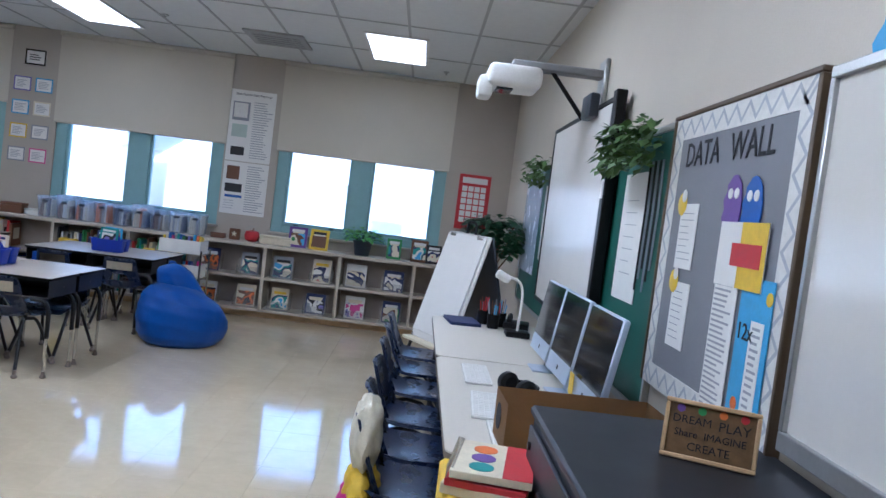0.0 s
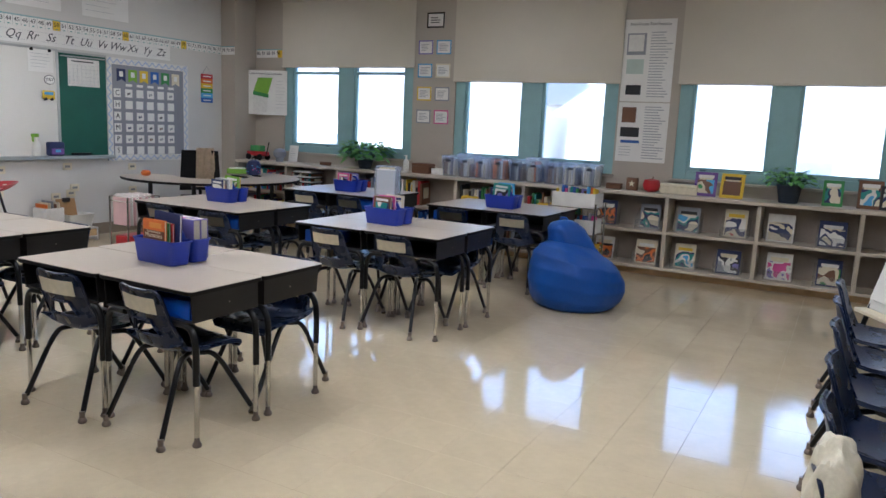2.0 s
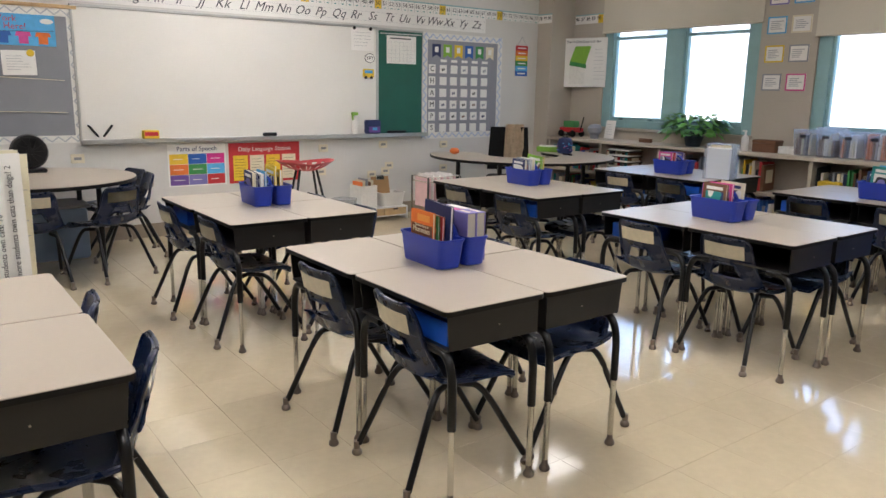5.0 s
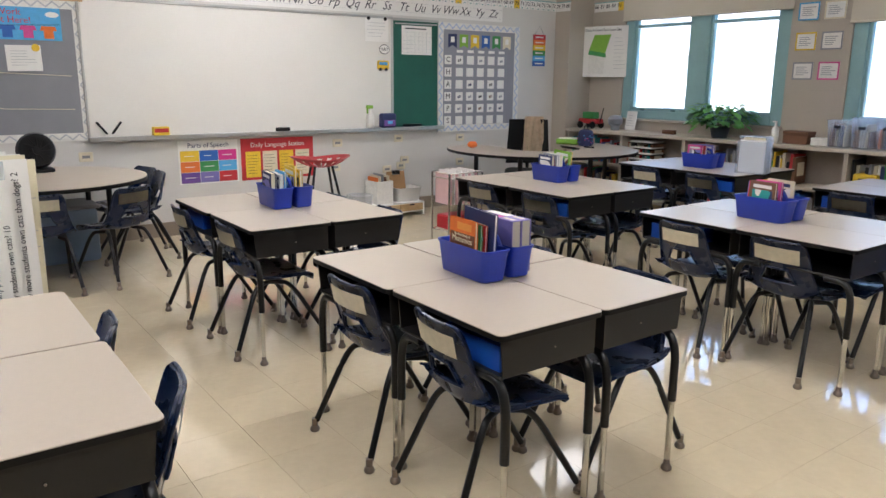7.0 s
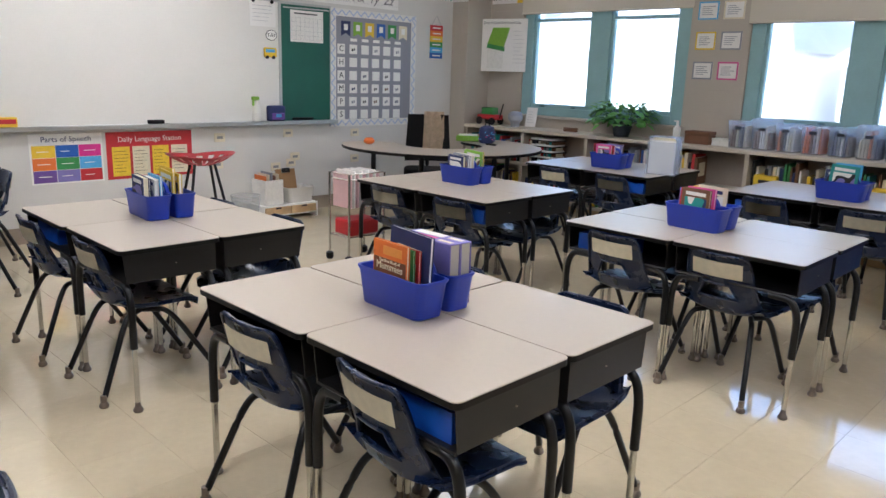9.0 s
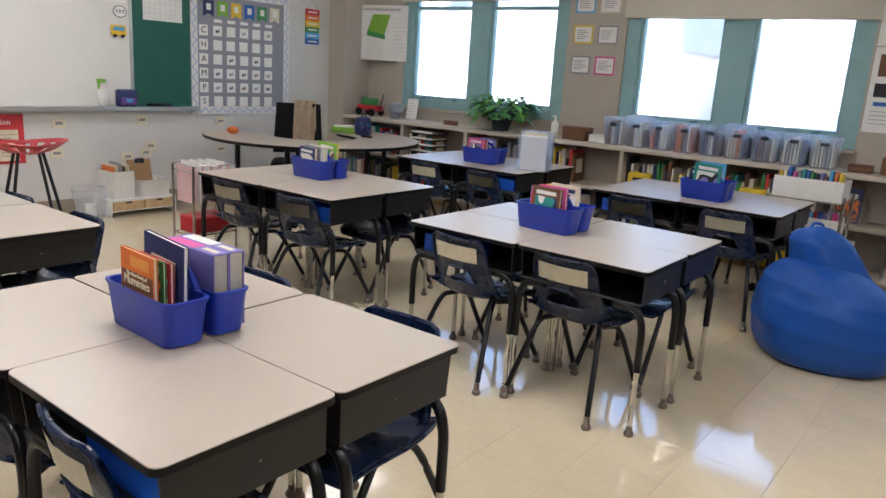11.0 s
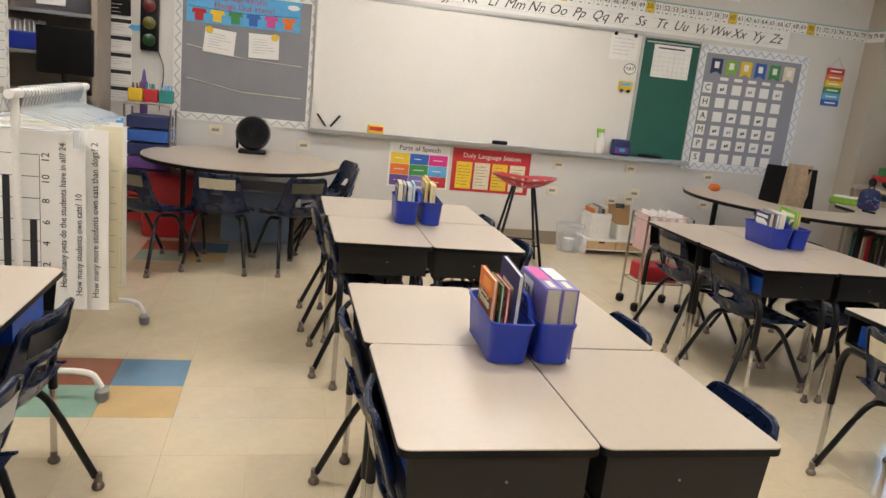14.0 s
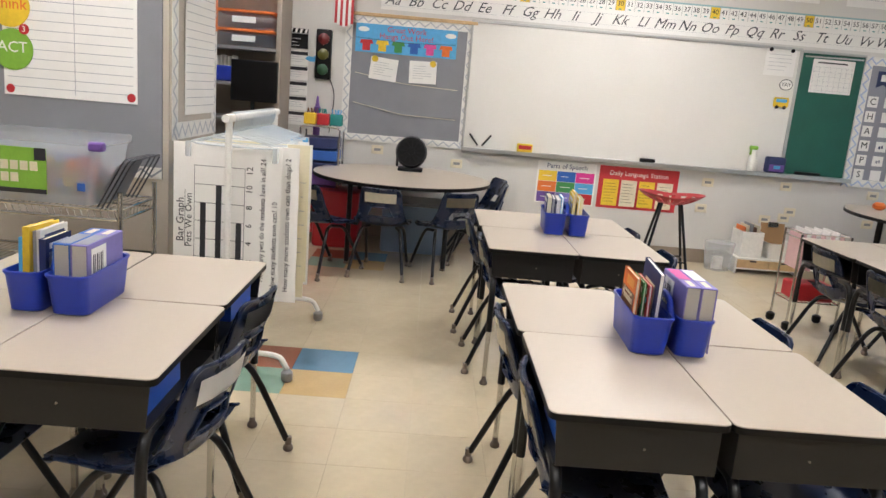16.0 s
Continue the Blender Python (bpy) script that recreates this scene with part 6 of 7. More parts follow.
def build_kidney():
    cx, cy, ro, ri, zt = -6.73, 7.38, 1.02, 0.42, 0.72
    t = thing("kidney_table", "grey horseshoe table with black edge for small groups", "table", pose(cx, cy, 0))
    out = []
    for k in range(25):
        a = radians(-125 + 215 * k / 24)
        out.append((ro * math.cos(a), ro * math.sin(a)))
    a1 = radians(90)
    mid, rr = (ro + ri) / 2, (ro - ri) / 2
    for k in range(1, 8):
        b = a1 + math.pi * k / 8
        out.append((mid * math.cos(a1) + rr * math.cos(b), mid * math.sin(a1) + rr * math.sin(b)))
    for k in range(17):
        a = radians(90 - 215 * k / 16)
        out.append((ri * math.cos(a), ri * math.sin(a)))
    a0 = radians(-125)
    for k in range(1, 8):
        b = a0 + math.pi - math.pi * k / 8 + math.pi * 0
        b = a0 + math.pi + math.pi * k / 8
        out.append((mid * math.cos(a0) + rr * math.cos(b), mid * math.sin(a0) + rr * math.sin(b)))
    out = [(max(x, XW - cx + 0.01), y) for x, y in out]
    part("edge_band", slab(bmesh.new(), out, zt - 0.03, zt - 0.004), EDGE, t)
    part("tabletop", slab(bmesh.new(), [(x * 0.997, y * 0.997) for x, y in out], zt - 0.004, zt), LAM, t)
    for a in (-115, -60, 0, 60):
        x, y = mid * math.cos(radians(a)), mid * math.sin(radians(a))
        leg = part("leg", tube(bmesh.new(), [(x, y, 0.02), (x, y, zt - 0.03)], 0.025, 10), BLACK, t)
        part("glide", lathe(bmesh.new(), [(0.028, 0), (0.028, 0.02)], 10, (x, y, 0)), RUBBER, leg)
    c = thing("office_chair", "black mesh office chair with a tan cardigan on it", "chair", pose(-6.69, 7.15, 0, 0, 0, 228))
    bm = bmesh.new()
    for k in range(5):
        a = k * 1.2566
        tube(bm, [(0, 0, 0.1), (0.27 * math.cos(a), 0.27 * math.sin(a), 0.06)], 0.02)
    part("base", bm, BLACKP, c)
    for k in range(5):
        a = k * 1.2566
        part("caster", lathe(bmesh.new(), [(0.022, 0), (0.028, 0.025), (0.02, 0.055)], 10, (0.27 * math.cos(a), 0.27 * math.sin(a), 0)), BLACKP, c)
    part("column", tube(bmesh.new(), [(0, 0, 0.1), (0, 0, 0.43)], 0.03, 10), CHROME, c)
    part("seat", slab(bmesh.new(), rounded(0.48, 0.46, 0.1), 0.43, 0.5, 0.02), MESHB, c)
    bm = bmesh.new()
    rows = [[bm.verts.new((0.235 * u * (1 - 0.12 * v), -0.22 - 0.05 * v + 0.05 * u * u, 0.55 + 0.47 * v)) for u in [-1 + q / 4 for q in range(9)]] for v in [j / 8 for j in range(9)]]
    for a, b in zip(rows, rows[1:]):
        for k in range(8):
            bm.faces.new((a[k], a[k + 1], b[k + 1], b[k]))
    bmesh.ops.solidify(bm, geom=list(bm.faces), thickness=0.025)
    part("backrest", bm, MESHB, c)
    part("back_post", tube(bmesh.new(), bend([(0, 0, 0.44), (0, -0.26, 0.46), (0, -0.27, 0.7)], 4), 0.02), BLACKP, c)
    cd = thing("cardigan", "tan knitted cardigan draped over the office chair", "clothing", c.matrix_basis.copy())
    bm = bmesh.new()
    rng = random.Random(2)
    rows = []
    for v in range(13):
        s = -1 + v / 6
        row = []
        for u in range(9):
            x = -0.06 + 0.1 * (-1 + u / 4) * (1 + 0.15 * abs(s))
            yy = -0.255 + (0.045 if s > 0 else -0.06) * min(abs(s) * 3, 1) + 0.012 * math.sin(u * 2.1 + v * 0.4)
            z = 1.05 - 0.5 * abs(s) ** 1.3 if s < 0 else 1.05 - 0.46 * s
            row.append(bm.verts.new((x, yy, z)))
        rows.append(row)
    for a, b in zip(rows, rows[1:]):
        for k in range(8):
            bm.faces.new((a[k], a[k + 1], b[k + 1], b[k]))
    bmesh.ops.solidify(bm, geom=list(bm.faces), thickness=0.014)
    part("fabric", bm, TAN, cd)
    b = thing("lunch_bag", "small dark purple patterned bag on the horseshoe table", "bag", pose(-6.65, 7.98, zt + 0.001))
    part("body", lathe(bmesh.new(), [(0.07, 0), (0.085, 0.02), (0.085, 0.13), (0.07, 0.17), (0.03, 0.185)], 16), HUES["navy"], b)
    part("handle", tube(bmesh.new(), bend([(-0.03, 0, 0.18), (-0.02, 0, 0.22), (0.02, 0, 0.22), (0.03, 0, 0.18)], 4), 0.006, 6), BLACKP, b)
    rng = random.Random(31)
    for hue in ("violet", "sky", "pink"):
        bm = bmesh.new()
        for _ in range(14):
            a, z = rng.uniform(0, 6.283), rng.uniform(0.025, 0.12)
            lathe(bm, [(0.009, -0.004), (0.009, 0.004)], 6, (0.083 * math.cos(a), 0.083 * math.sin(a), z))
        part("speckle", bm, HUES[hue], b)
    g = thing("supply_box", "lime green supply box on the horseshoe table", "box", pose(-6.92, 7.98, zt + 0.001, 0, 0, 40))
    part("body", box(-0.13, -0.07, 0, 0.13, 0.07, 0.06, 0.008), HUES["lime"], g)
    part("paper_ream", box(-0.1, -0.05, 0.06, 0.1, 0.05, 0.075), PAPER, g)
    solo("pumpkin", lathe(bmesh.new(), [(0.02, 0), (0.05, 0.015), (0.055, 0.04), (0.035, 0.065), (0.0, 0.06)], 14), HUES["orange"], "tiny orange pumpkin ornament on the table tip", "ornament", pose(-7.12, 6.74, zt + 0.001))
    solo("marker", tube(bmesh.new(), [(-0.06, 0, 0.01), (0.06, 0.02, 0.01)], 0.009, 8), BLACKP, "black marker lying on the horseshoe table", "marker", pose(-6.42, 7.78, zt + 0.001))


def build_round_table():
    cx, cy, r, zt = -6.97, 2.58, 0.74, 0.70
    t = thing("round_table", "grey round activity table with a black edge", "table", pose(cx, cy, 0))
    ring = [(r * math.cos(a * math.pi / 24), r * math.sin(a * math.pi / 24)) for a in range(48)]
    part("edge_band", slab(bmesh.new(), ring, zt - 0.03, zt - 0.004), EDGE, t)
    part("tabletop", slab(bmesh.new(), [(x * 0.995, y * 0.995) for x, y in ring], zt - 0.004, zt), LAM, t)
    for a in (45, 135, 225, 315):
        x, y = 0.55 * math.cos(radians(a)), 0.55 * math.sin(radians(a))
        leg = part("leg", tube(bmesh.new(), [(x, y, 0.02), (x, y, zt - 0.03)], 0.02, 10), BLACK, t)
        part("glide", lathe(bmesh.new(), [(0.024, 0), (0.024, 0.02)], 10, (x, y, 0)), RUBBER, leg)
    for x, y, rz in ((-6.36, 2.48, 84), (-6.42, 2.98, 114), (-6.28, 2.02, 55), (-7.36, 3.27, 200), (-7.03, 3.27, 178)):
        copy_thing(CHAIR, pose(x, y, 0, 0, 0, rz))
    f = thing("desk_fan", "small black round desk fan on the round table", "fan", pose(-7.35, 2.63, zt))
    part("base", box(-0.08, -0.11, 0, 0.08, 0.11, 0.03, 0.012, 2), BLACKP, f)
    bm = bmesh.new()
    lathe(bm, [(0.125, -0.06), (0.14, 0.0), (0.125, 0.05), (0.1, 0.052), (0.11, 0.0)], 28)
    hs = part("housing", bm, BLACKP, f)
    hs.matrix_basis = pose(0, 0, 0.165, 0, 80, 0)
    bm = bmesh.new()
    for k in range(12):
        a = k * math.pi / 6
        tube(bm, [(0.02 * math.cos(a), 0.02 * math.sin(a), 0.055), (0.115 * math.cos(a + 0.5), 0.115 * math.sin(a + 0.5), 0.045)], 0.003, 4)
    lathe(bm, [(0.03, 0.05), (0.03, 0.06), (0.0, 0.062)], 16)
    gr = part("grille", bm, BLACKP, f)
    gr.matrix_basis = pose(0, 0, 0.165, 0, 80, 0)
    part("yoke", box(-0.02, -0.13, 0.03, 0.02, -0.11, 0.17, 0.006), BLACKP, f)
    t = thing("floor_tote", "bluish clear storage tote under the round table", "tote", pose(-7.3, 2.7, 0))
    part("body", box(-0.2, -0.28, 0, 0.2, 0.28, 0.42, 0.03, 2), mat("smoky clear plastic", "#8fa3bd", 0.3, clear=0.35), t)
    part("lid", box(-0.22, -0.3, 0.42, 0.22, 0.3, 0.45, 0.01), GREYP, t)
    t = thing("floor_bin", "dark red fabric bin on the floor by the wall", "bin", pose(-7.3, 2.02, 0))
    part("body", box(-0.2, -0.2, 0, 0.2, 0.2, 0.5, 0.03, 2), RED, t)


def build_stool_and_crate():
    s = thing("tractor_stool", "red slotted metal tractor-seat stool with dark legs", "stool", pose(-6.95, 4.86, 0, 0, 0, 80))
    bm = bmesh.new()
    N, M = 28, 7
    rows = []
    for j in range(M + 1):
        q = 0.12 + 0.88 * j / M
        row = []
        for k in range(N):
            a = 2 * math.pi * k / N
            x, y = 0.275 * q * math.cos(a), 0.19 * q * math.sin(a) + 0.03 * q * math.cos(a) ** 2
            row.append(bm.verts.new((x, y, 0.645 + 0.1 * q ** 2.2 * (0.75 + 0.25 * abs(math.cos(a))))))
        rows.append(row)
    for j in range(M):
        for k in range(N):
            if 1 <= j <= 5 and k % 2 == 0:
                continue
            bm.faces.new((rows[j][k], rows[j][(k + 1) % N], rows[j + 1][(k + 1) % N], rows[j + 1][k]))
    bm.faces.new(rows[0])
    bmesh.ops.recalc_face_normals(bm, faces=bm.faces)
    bmesh.ops.solidify(bm, geom=list(bm.faces), thickness=0.006)
    part("seat", bm, REDM, s)
    for sx in (-1, 1):
        for sy in (-1, 1):
            part("leg", tube(bmesh.new(), [(sx * 0.08, sy * 0.06, 0.655), (sx * 0.2, sy * 0.17, 0.0)], 0.012, 8), BLACK, s)
    bm = bmesh.new()
    tube(bm, [(-0.165, -0.14, 0.18), (0.165, -0.14, 0.18), (0.165, 0.14, 0.18), (-0.165, 0.14, 0.18)], 0.007, 6, True)
    part("stretcher", bm, BLACK, s)
    c = thing("drawer_riser", "low light wood riser with two small drawers", "drawers", pose(-7.55, 6.0, 0))
    bm = bmesh.new()
    bx(bm, -0.15, -0.31, 0.13, 0.15, 0.31, 0.145)
    bx(bm, -0.15, -0.31, 0.0, 0.15, -0.295, 0.13)
    bx(bm, -0.15, 0.295, 0.0, 0.15, 0.31, 0.13)
    bx(bm, -0.15, -0.295, 0.04, 0.15, 0.295, 0.05)
    part("carcass", bm, WHITEP, c)
    for y in (-0.147, 0.147):
        d = part("drawer", box(-0.13, y - 0.143, 0.052, 0.153, y + 0.143, 0.128, 0.003), WOOD, c)
        part("finger_notch", box(0.1535, y - 0.03, 0.11, 0.1545, y + 0.03, 0.126), INK, d)
    b = thing("white_bin", "white plastic bin with a clipboard on the riser", "bin", pose(-7.53, 6.14, 0.146))
    bm = bmesh.new()
    rings = [[bm.verts.new((x, y, z)) for x, y in rounded(0.22 * q, 0.3 * q, 0.03)] for z, q in ((0, 0.88), (0.14, 1.0), (0.15, 1.06), (0.15, 1.0), (0.01, 0.86))]
    for a, q in zip(rings, rings[1:]):
        for k in range(len(a)):
            bm.faces.new((a[k], a[(k + 1) % len(a)], q[(k + 1) % len(a)], q[k]))
    bm.faces.new(rings[0][::-1]), bm.faces.new(rings[-1])
    part("body", bm, WHITEP, b)
    k = thing("clipboard", "brown clipboard standing in the white bin", "clipboard", pose(-7.6, 6.1, 0.16, 0, -12, 0))
    part("board", box(-0.004, -0.115, 0, 0.004, 0.115, 0.3, 0.003), CARD, k)
    part("clip", box(0.004, -0.05, 0.26, 0.016, 0.05, 0.31, 0.004), CHROME, k)
    f = thing("file_box", "white file box of clipboards and folders", "box", pose(-7.55, 5.83, 0.146))
    bm = bmesh.new()
    bx(bm, -0.12, -0.1, 0, 0.12, 0.1, 0.006)
    for a in ((-0.12, -0.1, 0.12, -0.095), (-0.12, 0.095, 0.12, 0.1), (-0.12, -0.095, -0.115, 0.095), (0.115, -0.095, 0.12, 0.095)):
        bx(bm, a[0], a[1], 0.006, a[2], a[3], 0.24)
    part("body", bm, HUES["white"], f)
    for j, hue in enumerate(("orange", "cream", "grey", "brown", "cream")):
        part("folder", box(-0.1, -0.08 + 0.034 * j, 0.01, 0.1, -0.072 + 0.034 * j, 0.28 + 0.015 * (j % 3)), HUES[hue], f)
    b = thing("clear_tub", "clear plastic tub holding a white roll", "tub", pose(-7.5, 5.56, 0))
    bm = bmesh.new()
    lathe(bm, [(0.11, 0), (0.14, 0.26), (0.136, 0.26), (0.107, 0.005)], 20)
    part("body", bm, CLEARP, b)
    part("roll", lathe(bmesh.new(), [(0.05, 0.01), (0.05, 0.12), (0.02, 0.12)], 16), WHITEP, b)
    m = thing("file_holder", "clear plastic file holder with papers on joined desks", "file holder", pose(-4.27, 7.42, 0.701, 0, 0, 10))
    for k, y in enumerate((-0.05, 0.0, 0.05)):
        bm = box(-0.12, y - 0.022, 0, 0.12, y - 0.019, 0.26)
        bx(bm, -0.12, y + 0.019, 0, 0.12, y + 0.022, 0.3)
        bx(bm, -0.12, y - 0.019, 0, 0.12, y + 0.019, 0.003)
        part("pocket", bm, FROST, m)
        for q in (-0.011, -0.002, 0.008):
            part("sheet", box(-0.11 + 4 * abs(q), y + q - 0.0012, 0.004, 0.11 - 2 * abs(q), y + q + 0.0012, 0.275 - 0.02 * k + 2 * q), PAPER if q < 0.005 else OLDPAPER, m)


# ---- east side: computer table and wall ----
def build_table_row():
    for y0, y1 in ((2.42, 3.99), (4.0, 5.5)):
        t = thing("computer_table", "long cream laminate table with dark edge against the wall", "table", pose(0.63, (y0 + y1) / 2, 0), "computer tables")
        w, d = 0.78, y1 - y0 - 0.004
        part("edge_band", slab(bmesh.new(), rounded(w, d, 0.05), 0.69, 0.714), mat("taupe edge", "#6f675c", 0.5), t)
        part("tabletop", slab(bmesh.new(), rounded(w - 0.004, d - 0.004, 0.049), 0.714, 0.72), LAM2, t)
        for sx in (-1, 1):
            for sy in (-1, 1):
                x, y = sx * 0.33, sy * (d / 2 - 0.08)
                part("leg", tube(bmesh.new(), [(x, y, 0), (x, y, 0.69)], 0.02, 8), BLACK, t)
    for y, rz in ((5.55, -92), (5.03, -86), (4.48, -91), (3.9, -94), (3.38, -88), (2.93, -91)):
        m = pose(0.13, y, 0, 0, 0, rz)
        c = copy_thing(CHAIR, m)
        for o in list(c.children):
            if o.name.startswith("name_label"):
                bpy.data.objects.remove(o)
    # bag on the nearest chair
    b = thing("jacket", "cream jacket with bright lining hung on a chair back", "clothing", pose(-0.02, 2.9, 0))
    for nm, zc, rz, rx, ry, hue in (("hood", 0.6, 0.15, 0.06, 0.135, None), ("lining", 0.4, 0.09, 0.07, 0.14, "yellow"), ("lining", 0.33, 0.1, 0.085, 0.12, "magenta"), ("lining", 0.3, 0.1, 0.07, 0.15, "brown")):
        bm = bmesh.new()
        bmesh.ops.create_icosphere(bm, subdivisions=4, radius=1.0)
        for v in bm.verts:
            d = v.co.copy()
            k = 1 + 0.15 * noise.noise(d * 2.2 + Vector((zc * 9, 0, 0))) + 0.05 * noise.noise(d * 3.5) + 0.06 * math.sin(4 * d.y * 3 + 3 * d.z)
            v.co = Vector((d.x * rx * k - 0.015, d.y * ry * k, zc + d.z * rz * k))
        part(nm, bm, HUES[hue] if hue else mat("cream jacket", "#d3cdb8", 0.8, var=0.15, scale=12, bump=0.4), b)
    Z = 0.721
    for y, x in ((3.62, 0.43), (3.05, 0.43), (2.62, 0.47)):
        k = thing("keyboard", "slim white keyboard on the computer table", "keyboard", pose(x, y, Z, 0, 0, random.uniform(-4, 4)), "keyboards")
        part("base", box(-0.065, -0.2, 0, 0.065, 0.2, 0.012, 0.003), WHITEP, k)
        bm = bmesh.new()
        for i in range(5):
            for j in range(14):
                bx(bm, -0.055 + 0.023 * i, -0.19 + 0.0272 * j, 0.012, -0.036 + 0.023 * i, -0.167 + 0.0272 * j, 0.015)
        part("key", bm, HUES["white"], k)
    for y in (2.9, 3.42, 3.94):
        m = thing("desktop_computer", "silver all-in-one computer with a dark screen", "computer", pose(0.77, y, Z, 0, 0, 1), "desktop computers")
        cs = part("casing", box(-0.012, -0.222, 0.08, 0.016, 0.222, 0.47, 0.006), MONI, m)
        sn = part("screen", box(-0.0145, -0.214, 0.17, -0.0122, 0.214, 0.463), SCREEN, m)
        ch = part("chin", box(-0.0145, -0.22, 0.085, -0.0122, 0.22, 0.165), MONI, m)
        lg = part("lens_dot", box(-0.0155, -0.01, 0.115, -0.0146, 0.01, 0.135), INK, m)
        for o in (cs, sn, ch, lg):
            o.matrix_basis = pose(0.0, 0, 0.0, 0, 9)
        part("stand", box(-0.03, -0.08, 0, 0.12, 0.08, 0.012, 0.004), MONI, m)
        part("stand_arm", box(0.06, -0.06, 0.012, 0.075, 0.06, 0.24, 0.004), MONI, m)
        if y < 3.2:
            part("sticky_note", box(-0.004, 0.12, 0.09, -0.0022, 0.19, 0.18), HUES["yellow"], m)
    for y, x in ((3.28, 0.58), (2.72, 0.66)):
        h = thing("headphones", "black over-ear headphones lying on the table", "headphones", pose(x, y, Z, 0, 0, 25), "headphones")
        for sy in (-0.075, 0.075):
            e = part("ear_cup", lathe(bmesh.new(), [(0.04, -0.025), (0.048, -0.01), (0.048, 0.015), (0.03, 0.03)], 18), BLACKP, h)
            e.matrix_basis = pose(0, sy, 0.045, 90)
        part("headband", tube(bmesh.new(), [(0.09 * math.sin(a * 0.3) , 0.085 * math.cos(a * 0.3142), 0.05) for a in range(11)], 0.009, 8), BLACKP, h)
        part("cable", tube(bmesh.new(), bend([(0, 0.08, 0.01), (0.1, 0.12, 0.006), (0.15, 0.0, 0.006), (0.2, 0.05, 0.006)], 5), 0.003, 5), BLACKP, h)
    b = thing("cardboard_box", "open brown cardboard box with a round cut-out", "box", pose(0.6, 2.545, Z, 0, 0, 2))
    bm = bmesh.new()
    lo = [bm.verts.new((x, y, 0.006)) for x, y in ((-0.18, -0.12), (0.36, -0.12), (0.36, 0.12), (-0.18, 0.12))]
    hi = [bm.verts.new((v.co.x * 1.01, v.co.y * 1.01, 0.18)) for v in lo]
    bm.faces.new(lo[::-1])
    for k in range(4):
        bm.faces.new((lo[k], lo[(k + 1) % 4], hi[(k + 1) % 4], hi[k]))
    bmesh.ops.solidify(bm, geom=list(bm.faces), thickness=0.006)
    part("body", bm, CARD, b)
    o = part("cut_out", lathe(bmesh.new(), [(0.045, 0), (0.045, 0.002)], 20), INK, b)
    o.matrix_basis = pose(-0.183, 0.03, 0.1, 0, 90)
    # laptop, pencil cup, document camera at the far end
    l = thing("laptop", "closed dark blue laptop on the table's far end", "laptop", pose(0.45, 5.3, Z, 0, 0, 8))
    part("base", box(-0.11, -0.16, 0, 0.11, 0.16, 0.012, 0.004), HUES["navy"], l)
    part("lid", box(-0.11, -0.16, 0.0125, 0.11, 0.16, 0.022, 0.004), HUES["navy"], l)
    for x, y in ((0.66, 5.2), (0.72, 5.32), (0.6, 5.36)):
        c = thing("pencil_cup", "black cup full of pens and scissors", "cup", pose(x, y, Z), "pencil cups")
        part("cup", lathe(bmesh.new(), [(0.04, 0), (0.045, 0.1), (0.04, 0.1), (0.036, 0.005)], 16), BLACKP, c)
        rng = random.Random(int(x * 100))
        for _ in range(9):
            a, q = rng.uniform(0, 6.28), rng.uniform(0, 0.025)
            bm = tube(bmesh.new(), [(q * math.cos(a), q * math.sin(a), 0.02), (2.2 * q * math.cos(a), 2.2 * q * math.sin(a), rng.uniform(0.14, 0.2))], 0.004, 5)
            part("pen", bm, HUES[rng.choice(("brown", "red", "grey", "sky"))], c)
    d = thing("document_camera", "white gooseneck document camera on a black base", "camera", pose(0.8, 4.95, Z))
    part("base", box(-0.08, -0.07, 0, 0.08, 0.07, 0.04, 0.01, 2), BLACKP, d)
    part("gooseneck", tube(bmesh.new(), bend([(0, 0, 0.04), (0.01, 0, 0.36), (-0.12, 0, 0.4)], 8, 0.45), 0.009, 8), WHITEP, d)
    hd = part("camera_head", lathe(bmesh.new(), [(0.02, -0.04), (0.03, -0.02), (0.03, 0.05), (0.02, 0.06)], 14), WHITEP, d)
    hd.matrix_basis = pose(-0.13, 0, 0.385, 0, -65, 0)
    p = thing("phone", "black desk phone beside the document camera", "phone", pose(0.84, 5.3, Z, 0, 0, -10))
    part("body", box(-0.09, -0.1, 0, 0.09, 0.1, 0.05, 0.012, 2), BLACKP, p)
    part("handset", tube(bmesh.new(), bend([(-0.05, -0.09, 0.06), (-0.05, -0.06, 0.085), (-0.05, 0.06, 0.085), (-0.05, 0.09, 0.06)], 4), 0.018, 8), BLACKP, p)


